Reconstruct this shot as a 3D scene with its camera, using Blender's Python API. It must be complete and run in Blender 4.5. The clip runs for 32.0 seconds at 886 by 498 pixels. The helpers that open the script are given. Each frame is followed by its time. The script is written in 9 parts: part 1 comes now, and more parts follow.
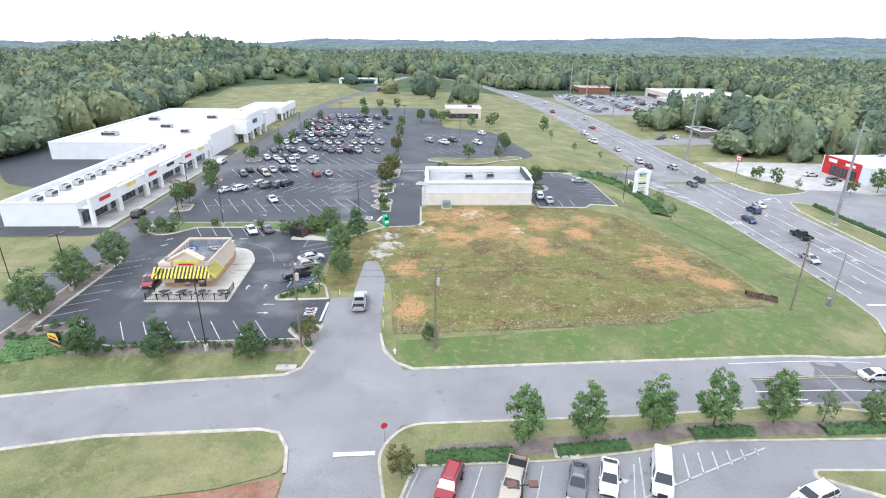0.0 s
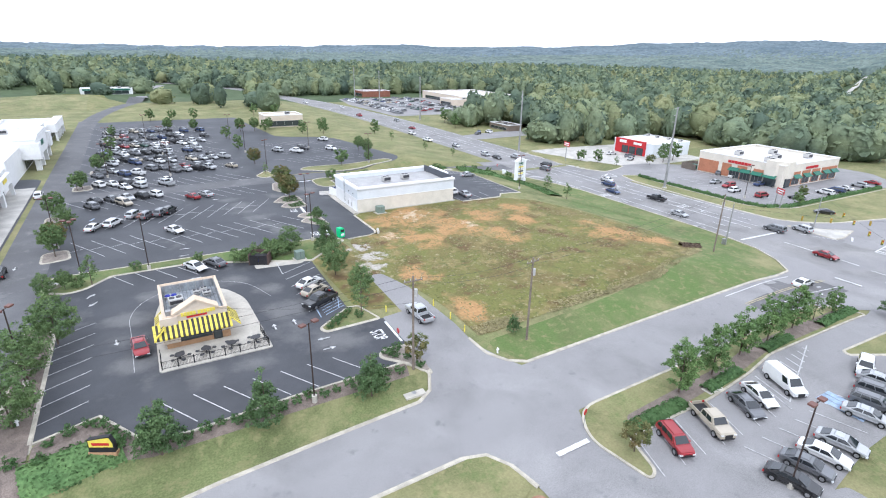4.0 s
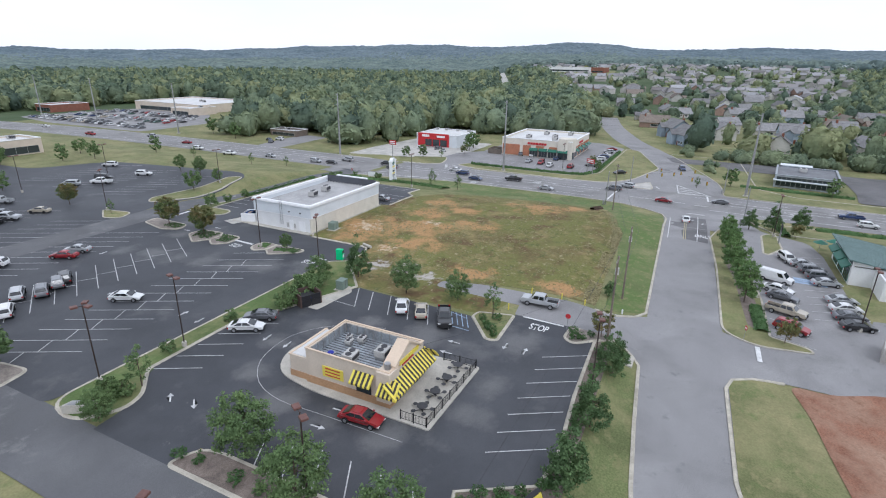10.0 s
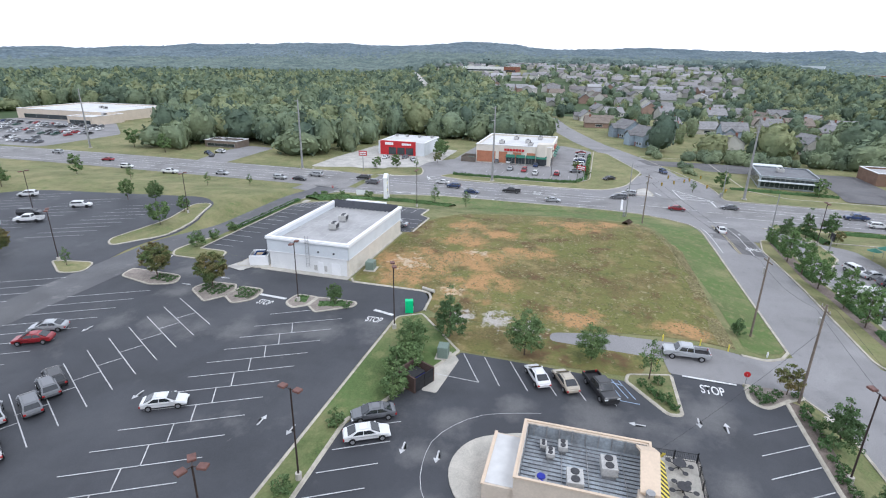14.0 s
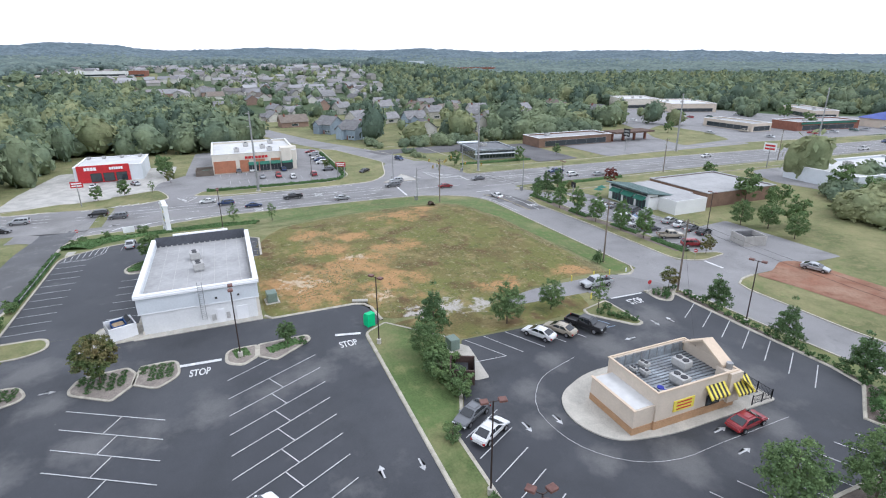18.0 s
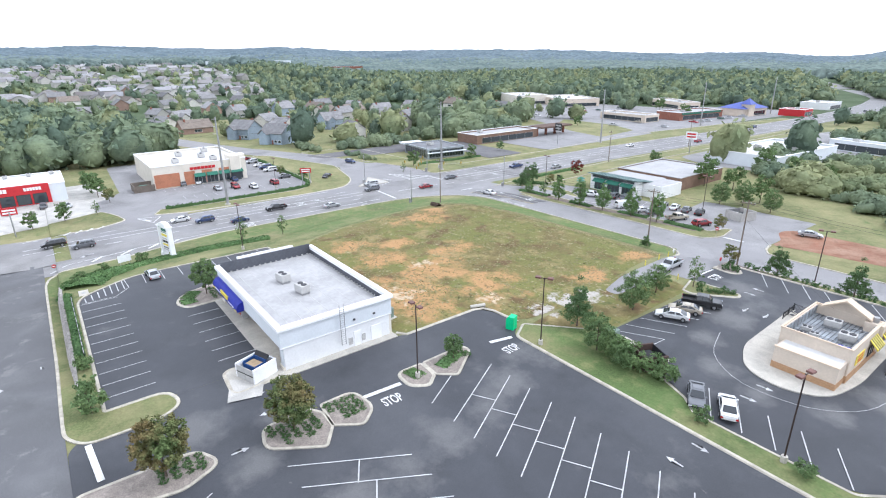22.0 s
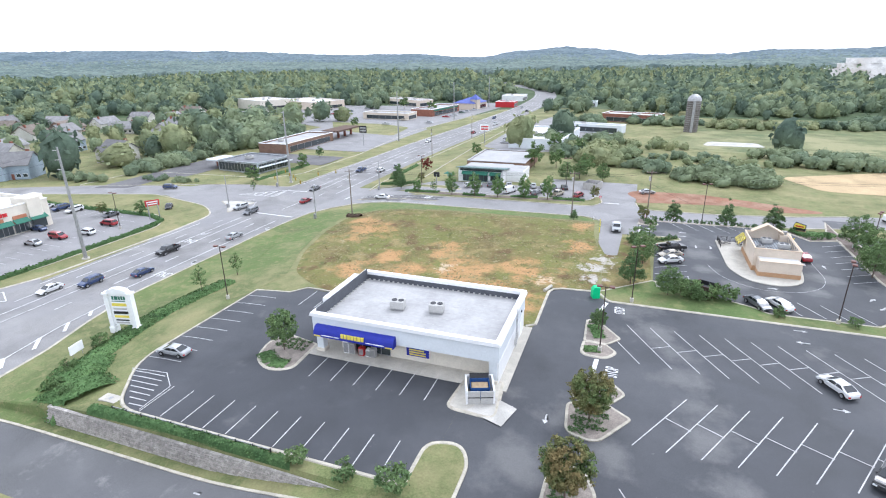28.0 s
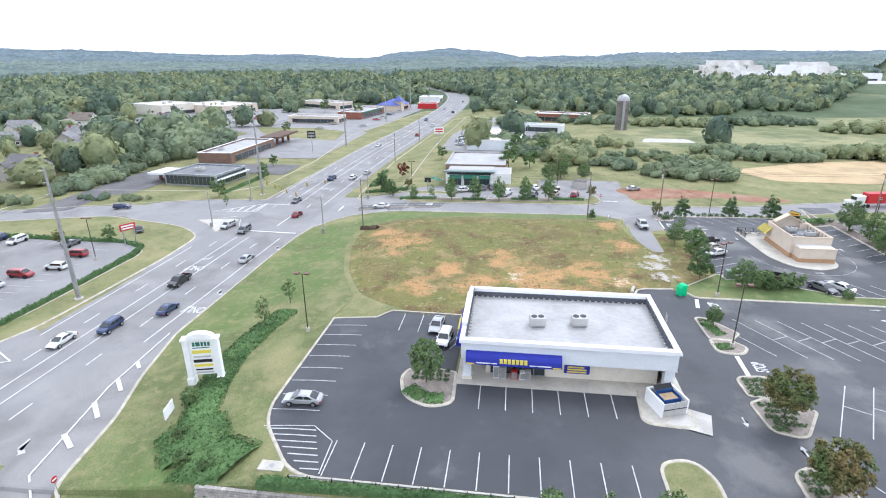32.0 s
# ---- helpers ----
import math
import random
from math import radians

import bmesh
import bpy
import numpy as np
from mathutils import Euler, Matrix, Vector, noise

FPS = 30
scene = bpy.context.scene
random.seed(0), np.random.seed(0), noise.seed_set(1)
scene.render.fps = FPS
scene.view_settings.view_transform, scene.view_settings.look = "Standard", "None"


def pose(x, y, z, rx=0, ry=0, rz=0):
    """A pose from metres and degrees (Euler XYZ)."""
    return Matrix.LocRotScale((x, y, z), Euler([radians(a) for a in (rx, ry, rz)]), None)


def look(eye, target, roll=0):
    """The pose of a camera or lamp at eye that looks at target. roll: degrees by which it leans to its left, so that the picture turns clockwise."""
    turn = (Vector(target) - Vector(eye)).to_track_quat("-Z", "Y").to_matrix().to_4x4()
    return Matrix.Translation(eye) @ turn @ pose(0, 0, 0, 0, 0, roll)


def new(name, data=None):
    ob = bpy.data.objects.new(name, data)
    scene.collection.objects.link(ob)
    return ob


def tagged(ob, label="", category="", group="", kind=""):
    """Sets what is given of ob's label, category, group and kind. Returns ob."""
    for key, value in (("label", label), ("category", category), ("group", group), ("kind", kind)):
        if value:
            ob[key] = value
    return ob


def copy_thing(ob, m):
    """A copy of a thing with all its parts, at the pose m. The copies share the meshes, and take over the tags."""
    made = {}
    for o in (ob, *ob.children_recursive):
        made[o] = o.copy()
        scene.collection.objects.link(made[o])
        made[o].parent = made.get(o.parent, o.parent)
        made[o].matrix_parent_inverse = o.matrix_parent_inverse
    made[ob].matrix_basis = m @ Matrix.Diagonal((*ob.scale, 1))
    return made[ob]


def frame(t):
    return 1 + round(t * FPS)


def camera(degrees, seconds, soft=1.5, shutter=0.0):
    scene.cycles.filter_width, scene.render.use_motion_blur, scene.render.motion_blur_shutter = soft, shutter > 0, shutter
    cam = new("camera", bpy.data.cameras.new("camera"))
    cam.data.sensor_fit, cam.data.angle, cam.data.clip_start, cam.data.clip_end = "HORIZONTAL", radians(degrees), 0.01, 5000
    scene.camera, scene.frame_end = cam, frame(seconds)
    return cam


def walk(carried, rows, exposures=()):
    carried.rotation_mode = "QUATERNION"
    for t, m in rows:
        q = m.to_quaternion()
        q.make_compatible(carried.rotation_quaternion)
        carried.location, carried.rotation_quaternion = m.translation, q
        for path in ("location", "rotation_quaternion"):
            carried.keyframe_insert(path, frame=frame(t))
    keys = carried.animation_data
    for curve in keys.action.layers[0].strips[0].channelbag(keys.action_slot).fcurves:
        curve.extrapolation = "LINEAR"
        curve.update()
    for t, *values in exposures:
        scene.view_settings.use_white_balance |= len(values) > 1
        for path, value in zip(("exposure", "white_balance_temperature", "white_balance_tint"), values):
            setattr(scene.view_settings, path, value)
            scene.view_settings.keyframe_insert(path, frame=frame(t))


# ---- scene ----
cam = camera(80.05, 32.0, soft=1.1)
# seconds, place in metres, turn in degrees
ROWS = [
    (0.0, 4.77, -0.29, 38.37, 68.29, -0.55, -2.13),
    (0.5, -0.35, 0.34, 38.07, 68.45, -0.67, -5.92),
    (1.0, -5.59, 1.19, 37.78, 68.61, -0.74, -10.08),
    (1.5, -10.8, 2.27, 37.53, 68.75, -0.78, -13.9),
    (2.0, -15.98, 3.6, 37.27, 68.9, -0.78, -17.97),
    (2.5, -21.13, 5.2, 37.08, 69.01, -0.81, -21.67),
    (4.5, -41.13, 14.61, 36.3, 69.42, -1.13, -32.42),
    (5.0, -45.83, 17.56, 36.14, 69.54, -1.14, -35.83),
    (5.5, -50.33, 20.61, 35.96, 69.65, -1.12, -38.9),
    (6.0, -54.59, 23.76, 35.87, 69.69, -1.05, -41.52),
    (6.5, -58.77, 27.11, 35.74, 69.79, -1.08, -44.22),
    (7.0, -62.58, 30.67, 35.48, 69.91, -1.02, -48.62),
    (7.5, -66.37, 34.41, 35.36, 70.03, -0.96, -52.88),
    (8.0, -69.81, 38.25, 35.3, 70.09, -0.92, -55.95),
    (8.5, -72.64, 42.09, 35.27, 70.1, -0.85, -58.28),
    (9.0, -74.94, 46.11, 35.31, 70.16, -0.8, -61.79),
    (9.5, -76.55, 50.27, 35.3, 70.17, -0.84, -63.2),
    (10.0, -77.29, 54.07, 35.31, 70.16, -0.85, -63.75),
    (10.5, -77.39, 57.94, 35.48, 70.15, -0.73, -67.0),
    (11.0, -76.94, 61.86, 35.47, 70.16, -0.74, -68.1),
    (11.5, -76.06, 65.47, 35.56, 70.14, -0.67, -69.94),
    (12.0, -74.73, 69.35, 35.67, 70.17, -0.67, -72.33),
    (12.5, -73.48, 73.58, 35.82, 70.15, -0.73, -73.66),
    (13.0, -72.26, 77.84, 35.96, 70.15, -0.83, -73.6),
    (13.5, -71.48, 82.54, 36.14, 70.15, -0.94, -73.33),
    (15.5, -71.87, 101.74, 35.98, 70.53, -0.43, -89.04),
    (16.0, -71.98, 106.75, 35.95, 70.55, -0.07, -96.83),
    (16.5, -72.04, 111.94, 36.0, 70.53, 0.05, -101.66),
    (17.0, -71.81, 117.03, 35.94, 70.48, 0.24, -107.25),
    (17.5, -71.34, 122.1, 35.93, 70.42, 0.36, -110.02),
    (18.0, -70.48, 126.99, 35.92, 70.33, 0.47, -112.35),
    (18.5, -69.24, 131.92, 35.85, 70.25, 0.52, -115.98),
    (19.0, -67.54, 136.49, 35.93, 70.15, 0.62, -119.43),
    (19.5, -65.48, 140.91, 35.86, 70.14, 0.73, -122.57),
    (20.0, -62.98, 144.94, 35.96, 70.06, 0.79, -124.58),
    (20.5, -60.25, 148.75, 36.01, 70.08, 0.71, -125.38),
    (21.0, -57.26, 152.36, 36.11, 70.07, 0.63, -125.82),
    (21.5, -54.18, 155.88, 36.27, 70.08, 0.57, -125.94),
    (22.0, -50.99, 159.27, 36.4, 70.09, 0.57, -127.32),
    (22.5, -47.73, 162.69, 36.59, 70.12, 0.6, -129.79),
    (23.0, -44.43, 166.2, 36.78, 70.09, 0.6, -132.65),
    (23.5, -41.15, 169.72, 36.94, 70.1, 0.64, -135.68),
    (24.0, -37.8, 173.23, 37.04, 70.1, 0.61, -138.87),
    (24.5, -34.3, 176.59, 37.17, 70.09, 0.6, -141.05),
    (26.5, -19.17, 189.53, 38.31, 69.91, 0.81, -153.18),
    (27.0, -15.06, 191.93, 38.41, 69.85, 0.81, -157.01),
    (27.5, -11.01, 193.86, 38.46, 69.87, 0.78, -158.57),
    (28.0, -7.0, 195.49, 38.56, 69.84, 0.75, -160.25),
    (28.5, -2.83, 196.75, 38.7, 69.76, 0.75, -163.01),
    (29.0, 1.3, 197.61, 38.75, 69.78, 0.74, -164.75),
    (29.5, 5.4, 198.14, 38.87, 69.75, 0.78, -168.09),
    (30.0, 9.46, 198.49, 38.96, 69.74, 0.74, -169.82),
    (30.5, 13.56, 198.62, 39.08, 69.75, 0.7, -171.0),
    (31.0, 17.74, 198.65, 39.21, 69.77, 0.61, -171.66),
    (31.5, 22.01, 198.72, 39.26, 69.78, 0.5, -172.18),
    (32.0, 26.36, 198.86, 39.31, 69.79, 0.4, -172.49),
]
EXPOSURES = [(0.0, 0.88, 5750, 12), (2.5, 0.86, 5750, 12), (5.0, 0.86, 5750, 12), (6.0, 0.60, 5750, 12), (7.0, 0.26, 5750, 12), (9.0, 0.15, 5750, 12), (10.0, 0.15, 5750, 12), (12.0, 0.38, 5750, 12), (13.0, 0.40, 5750, 12), (16.0, 0.38, 5750, 12), (18.0, 0.42, 5750, 12), (19.0, 0.48, 5750, 12), (20.0, 0.64, 5750, 12), (21.0, 0.86, 5750, 12), (22.0, 0.92, 5750, 12), (24.0, 0.93, 5750, 12), (27.0, 0.94, 5750, 12), (30.0, 0.93, 5750, 12), (32.0, 0.93, 5750, 12)]
walk(cam, [(row[0], pose(*row[1:])) for row in ROWS], EXPOSURES)

# ---- light ----
world = bpy.data.worlds.new("sky")
scene.world = world
world.use_nodes = True
wn, wl = world.node_tree.nodes, world.node_tree.links
wn.clear()
SUN_ELEVATION, SUN_AZIMUTH = 52.0, 215.0
sky = wn.new("ShaderNodeTexSky")
sky.sky_type, sky.sun_disc = "NISHITA", False
sky.sun_elevation, sky.sun_rotation = radians(SUN_ELEVATION), radians(SUN_AZIMUTH)
clear = wn.new("ShaderNodeVectorMath")
clear.operation = "SCALE"
clear.inputs["Scale"].default_value = 0.1
wl.new(sky.outputs[0], clear.inputs[0])
cloud_noise = wn.new("ShaderNodeTexNoise")
cloud_noise.inputs["Scale"].default_value, cloud_noise.inputs["Detail"].default_value = 2.2, 6.0
cloud_place = wn.new("ShaderNodeTexCoord")
cloud_squash = wn.new("ShaderNodeMapping")
cloud_squash.inputs["Scale"].default_value = (1.0, 1.0, 3.5)
wl.new(cloud_place.outputs["Generated"], cloud_squash.inputs[0])
wl.new(cloud_squash.outputs[0], cloud_noise.inputs["Vector"])
cloud = wn.new("ShaderNodeValToRGB")
cloud.color_ramp.elements[0].position, cloud.color_ramp.elements[0].color = 0.3, (0.93, 0.95, 0.985, 1)
cloud.color_ramp.elements[1].position, cloud.color_ramp.elements[1].color = 0.62, (1.06, 1.06, 1.07, 1)
wl.new(cloud_noise.outputs[0], cloud.inputs[0])
cover = wn.new("ShaderNodeMix")
cover.data_type = "RGBA"
cover.inputs[0].default_value = 0.9
wl.new(clear.outputs[0], cover.inputs[6])
wl.new(cloud.outputs[0], cover.inputs[7])
back = wn.new("ShaderNodeBackground")
back.inputs["Strength"].default_value = 1.0
wl.new(cover.outputs[2], back.inputs[0])
wl.new(back.outputs[0], wn.new("ShaderNodeOutputWorld").inputs[0])
sun = new("sun", bpy.data.lights.new("sun", "SUN"))
sun.data.energy, sun.data.angle, sun.data.color = 0.9, radians(20), (1.0, 0.97, 0.92)
sun.matrix_world = look((0, 0, 0), (-math.sin(radians(SUN_AZIMUTH)) * math.cos(radians(SUN_ELEVATION)),
                                    -math.cos(radians(SUN_AZIMUTH)) * math.cos(radians(SUN_ELEVATION)), -math.sin(radians(SUN_ELEVATION))))

# ---- materials ----
MATS = {}


def surface(name, col, rough=0.85, var=0.25, scale=0.4, fine=6.0, fvar=0.15, bump=0.0, metal=0.0, col2=None, rand=0.0, island=0.0, spec=0.3, coat=0.0, space="Position"):
    """A base colour with broad and fine variation, a fine relief, and a change from object to object or piece to piece."""
    if name in MATS:
        return MATS[name]
    m = bpy.data.materials.new(name)
    MATS[name] = m
    m.use_nodes = True
    n, l = m.node_tree.nodes, m.node_tree.links
    b = n["Principled BSDF"]
    b.inputs["Roughness"].default_value, b.inputs["Metallic"].default_value = rough, metal
    b.inputs["Specular IOR Level"].default_value = spec
    b.inputs["Coat Weight"].default_value = coat
    if space == "Position":
        place = n.new("ShaderNodeNewGeometry").outputs["Position"]
    else:
        place = n.new("ShaderNodeTexCoord").outputs["Object"]
    broad, small = n.new("ShaderNodeTexNoise"), n.new("ShaderNodeTexNoise")
    broad.inputs["Scale"].default_value, broad.inputs["Detail"].default_value = scale, 4.0
    broad.inputs["Distortion"].default_value = 0.6
    small.inputs["Scale"].default_value, small.inputs["Detail"].default_value = fine, 3.0
    l.new(place, broad.inputs["Vector"]), l.new(place, small.inputs["Vector"])
    c2 = col2 or tuple(c * (1 - var) for c in col)
    ramp = n.new("ShaderNodeValToRGB")
    ramp.color_ramp.elements[0].position, ramp.color_ramp.elements[1].position = 0.35, 0.65
    ramp.color_ramp.elements[0].color, ramp.color_ramp.elements[1].color = (*c2, 1), (*col, 1)
    l.new(broad.outputs[0], ramp.inputs[0])
    value = n.new("ShaderNodeMapRange")
    value.inputs["From Min"].default_value, value.inputs["From Max"].default_value = 0.25, 0.75
    value.inputs["To Min"].default_value, value.inputs["To Max"].default_value = 1 - fvar, 1 + fvar
    l.new(small.outputs[0], value.inputs[0])
    out = value.outputs[0]
    for amount, node, socket in ((rand, "ShaderNodeObjectInfo", "Random"), (island, "ShaderNodeNewGeometry", "Random Per Island")):
        if amount:
            r = n.new("ShaderNodeMapRange")
            r.inputs["To Min"].default_value, r.inputs["To Max"].default_value = 1 - amount, 1 + amount
            l.new(n.new(node).outputs[socket], r.inputs[0])
            mul = n.new("ShaderNodeMath")
            mul.operation = "MULTIPLY"
            l.new(out, mul.inputs[0]), l.new(r.outputs[0], mul.inputs[1])
            out = mul.outputs[0]
    scaled = n.new("ShaderNodeVectorMath")
    scaled.operation = "SCALE"
    l.new(ramp.outputs[0], scaled.inputs[0]), l.new(out, scaled.inputs["Scale"])
    l.new(scaled.outputs[0], b.inputs["Base Color"])
    if bump:
        bp = n.new("ShaderNodeBump")
        bp.inputs["Strength"].default_value, bp.inputs["Distance"].default_value = bump, 0.05
        l.new(small.outputs[0], bp.inputs["Height"]), l.new(bp.outputs[0], b.inputs["Normal"])
    return m


def blotched(name, layers, base, rough=0.95, bump=0.3, fine=5.0):
    """Ground made of a base colour and further colours that lie over it where a noise passes a threshold.
    layers: colour, noise scale, threshold, softness, and optionally the places (x, y, radius) where it lies."""
    if name in MATS:
        return MATS[name]
    m = surface(name, base, rough=rough, var=0.3, scale=0.12, fine=fine, fvar=0.3, bump=bump)
    n, l = m.node_tree.nodes, m.node_tree.links
    b = n["Principled BSDF"]
    now = b.inputs["Base Color"].links[0].from_socket
    place = n.new("ShaderNodeNewGeometry").outputs["Position"]
    for colour, sc, limit, soft, *spots in layers:
        ns = n.new("ShaderNodeTexNoise")
        ns.inputs["Scale"].default_value, ns.inputs["Detail"].default_value, ns.inputs["Roughness"].default_value = sc, 7.0, 0.65
        l.new(place, ns.inputs["Vector"])
        h = ns.outputs[0]
        for spot_list in spots:
            best = None
            for x, y, r in spot_list:
                d = n.new("ShaderNodeVectorMath")
                d.operation = "DISTANCE"
                d.inputs[1].default_value = (x, y, 0)
                l.new(place, d.inputs[0])
                q = n.new("ShaderNodeMapRange")
                q.inputs["From Min"].default_value, q.inputs["From Max"].default_value = r * 1.25, 0
                q.inputs["To Min"].default_value, q.inputs["To Max"].default_value = -0.28, 0.16
                l.new(d.outputs["Value"], q.inputs[0])
                if best is None:
                    best = q.outputs[0]
                else:
                    mx = n.new("ShaderNodeMath")
                    mx.operation = "MAXIMUM"
                    l.new(best, mx.inputs[0]), l.new(q.outputs[0], mx.inputs[1])
                    best = mx.outputs[0]
            add = n.new("ShaderNodeMath")
            l.new(h, add.inputs[0]), l.new(best, add.inputs[1])
            h = add.outputs[0]
        f = n.new("ShaderNodeMapRange")
        f.inputs["From Min"].default_value, f.inputs["From Max"].default_value = limit - soft, limit + soft
        l.new(h, f.inputs[0])
        grain = n.new("ShaderNodeTexNoise")
        grain.inputs["Scale"].default_value, grain.inputs["Detail"].default_value = fine * 0.8, 3.0
        l.new(place, grain.inputs["Vector"])
        gr = n.new("ShaderNodeMapRange")
        gr.inputs["To Min"].default_value, gr.inputs["To Max"].default_value = 0.65, 1.35
        l.new(grain.outputs[0], gr.inputs[0])
        tint = n.new("ShaderNodeVectorMath")
        tint.operation = "SCALE"
        tint.inputs[0].default_value = colour
        l.new(gr.outputs[0], tint.inputs["Scale"])
        mix = n.new("ShaderNodeMix")
        mix.data_type = "RGBA"
        l.new(f.outputs[0], mix.inputs[0]), l.new(now, mix.inputs[6]), l.new(tint.outputs[0], mix.inputs[7])
        now = mix.outputs[2]
    l.new(now, b.inputs["Base Color"])
    return m


M_LAWN = blotched("mown_grass", [((0.27, 0.245, 0.125), 0.09, 0.54, 0.12), ((0.13, 0.165, 0.06), 0.3, 0.60, 0.08), ((0.22, 0.205, 0.10), 0.9, 0.58, 0.08)], (0.175, 0.19, 0.08))
M_GREEN = blotched("green_grass", [((0.09, 0.145, 0.045), 0.12, 0.55, 0.10), ((0.17, 0.185, 0.075), 0.4, 0.58, 0.08), ((0.20, 0.195, 0.09), 0.06, 0.58, 0.08)], (0.115, 0.165, 0.055))
M_BANK = blotched("verge_grass", [((0.25, 0.23, 0.115), 0.10, 0.56, 0.10), ((0.102, 0.152, 0.046), 0.22, 0.48, 0.16, [(8, 61, 14), (24, 62, 15), (42, 63, 15), (58, 67, 15), (70, 80, 17), (70, 96, 15), (68, 110, 13), (74, 126, 10), (62, 160, 8)]), ((0.20, 0.195, 0.09), 0.8, 0.6, 0.08)], (0.155, 0.18, 0.072))
M_FIELD = blotched("rough_field", [
    ((0.15, 0.152, 0.046), 0.08, 0.47, 0.07), ((0.245, 0.195, 0.085), 0.13, 0.575, 0.05), ((0.12, 0.078, 0.036), 0.15, 0.585, 0.05), ((0.10, 0.11, 0.036), 0.4, 0.60, 0.05), ((0.31, 0.265, 0.15), 0.7, 0.63, 0.05),
    ((0.38, 0.225, 0.10), 0.2, 0.515, 0.08, [(14, 117, 16), (22, 107, 12), (10, 104, 10), (31, 112, 9), (2, 87, 7), (50, 90, 11), (3, 72, 6), (28, 98, 8), (42, 113, 7), (56, 82, 7), (38, 104, 6)]),
    ((0.48, 0.38, 0.26), 0.5, 0.60, 0.05, [(16, 118, 9), (25, 107, 5), (6, 107, 5)]),
    ((0.40, 0.37, 0.33), 0.5, 0.56, 0.06, [(-2, 98, 6), (-2, 103, 5), (-4, 93, 5)])], (0.178, 0.145, 0.057), bump=0.6, fine=3.0)
M_MEADOW = blotched("meadow", [((0.26, 0.25, 0.13), 0.03, 0.52, 0.08), ((0.11, 0.14, 0.06), 0.05, 0.6, 0.05)], (0.17, 0.19, 0.085))
M_FAR = blotched("wooded_land", [((0.05, 0.08, 0.03), 0.02, 0.5, 0.08), ((0.14, 0.15, 0.07), 0.008, 0.62, 0.04)], (0.09, 0.125, 0.06))
M_CLAY = blotched("red_clay", [((0.33, 0.215, 0.15), 0.2, 0.52, 0.12), ((0.20, 0.10, 0.06), 0.4, 0.6, 0.06), ((0.19, 0.19, 0.09), 0.15, 0.66, 0.05)], (0.28, 0.135, 0.085))
M_TAN = blotched("bare_tan_soil", [((0.46, 0.34, 0.2), 0.1, 0.55, 0.1)], (0.5, 0.38, 0.22))
M_ROAD = blotched("worn_asphalt", [((0.255, 0.248, 0.248), 0.08, 0.52, 0.12), ((0.19, 0.188, 0.19), 0.5, 0.66, 0.05)], (0.29, 0.283, 0.28), rough=0.9, bump=0.1, fine=12)
M_HWY = blotched("highway_asphalt", [((0.235, 0.23, 0.232), 0.1, 0.55, 0.1), ((0.20, 0.197, 0.2), 0.45, 0.66, 0.06)], (0.275, 0.267, 0.26), rough=0.9, bump=0.1, fine=12)
M_NEWROAD = blotched("newer_asphalt", [((0.13, 0.13, 0.135), 0.3, 0.6, 0.1)], (0.16, 0.155, 0.155), rough=0.9, bump=0.1, fine=12)
M_LOT = blotched("sealed_asphalt", [((0.042, 0.044, 0.051), 0.12, 0.55, 0.1), ((0.066, 0.068, 0.075), 0.05, 0.56, 0.10), ((0.10, 0.10, 0.102), 0.11, 0.66, 0.07), ((0.14, 0.137, 0.135), 0.55, 0.72, 0.03),
    ((0.118, 0.117, 0.118), 0.16, 0.53, 0.12, [(-11, 114, 5), (-13, 120, 5), (-14.5, 126, 5), (-16, 132, 5), (-17, 138, 5), (-18, 144, 5), (-20, 150, 5), (-2, 146, 5), (1, 153, 6), (-8, 149, 5), (-41, 78, 4), (-42.4, 84, 4), (-42, 91, 4), (-38.6, 97.4, 4), (-32, 100.6, 4), (-26, 98, 4), (-22, 92, 4), (-21, 84, 5), (-22, 76, 5), (-28, 71.4, 4), (-35, 71.6, 4), (-17, 73, 6)])], (0.052, 0.055, 0.063), rough=0.65, bump=0.1, fine=14)
M_LOT.node_tree.nodes["Principled BSDF"].inputs["Specular IOR Level"].default_value = 0.45
M_BED = surface("pale_mulch", (0.30, 0.26, 0.225), var=0.3, scale=0.8, fine=9, fvar=0.35, bump=0.5)
M_DRIVE = blotched("grey_drive_asphalt", [((0.115, 0.115, 0.12), 0.1, 0.52, 0.12), ((0.19, 0.187, 0.185), 0.3, 0.64, 0.06)], (0.15, 0.15, 0.153), rough=0.85, bump=0.1, fine=12)
M_KERB = surface("kerb_concrete", (0.50, 0.46, 0.38), var=0.3, scale=0.8, fine=9, bump=0.2)
M_CONC = surface("concrete", (0.50, 0.47, 0.41), var=0.2, scale=0.5, fine=8, bump=0.1)
M_PALE = surface("pale_paving", (0.50, 0.48, 0.44), var=0.25, scale=0.3, fine=6, bump=0.1)
M_PAINT = surface("road_paint", (0.70, 0.70, 0.69), var=0.25, scale=1.5, fine=12, fvar=0.2)
M_STALL = surface("worn_stall_paint", (0.56, 0.56, 0.56), var=0.3, scale=1.2, fine=10, fvar=0.25)
M_YPAINT = surface("yellow_road_paint", (0.50, 0.44, 0.28), var=0.25, scale=1.5, fine=12, fvar=0.2)
M_BPAINT = surface("blue_road_paint", (0.36, 0.46, 0.60), var=0.3, scale=1.0, fine=10)
M_MULCH = surface("pine_mulch", (0.21, 0.17, 0.145), var=0.35, scale=0.8, fine=9, fvar=0.35, bump=0.5)

# ---- ground ----


def step(u):
    u = min(1.0, max(0.0, u))
    return u * u * (3 - 2 * u)


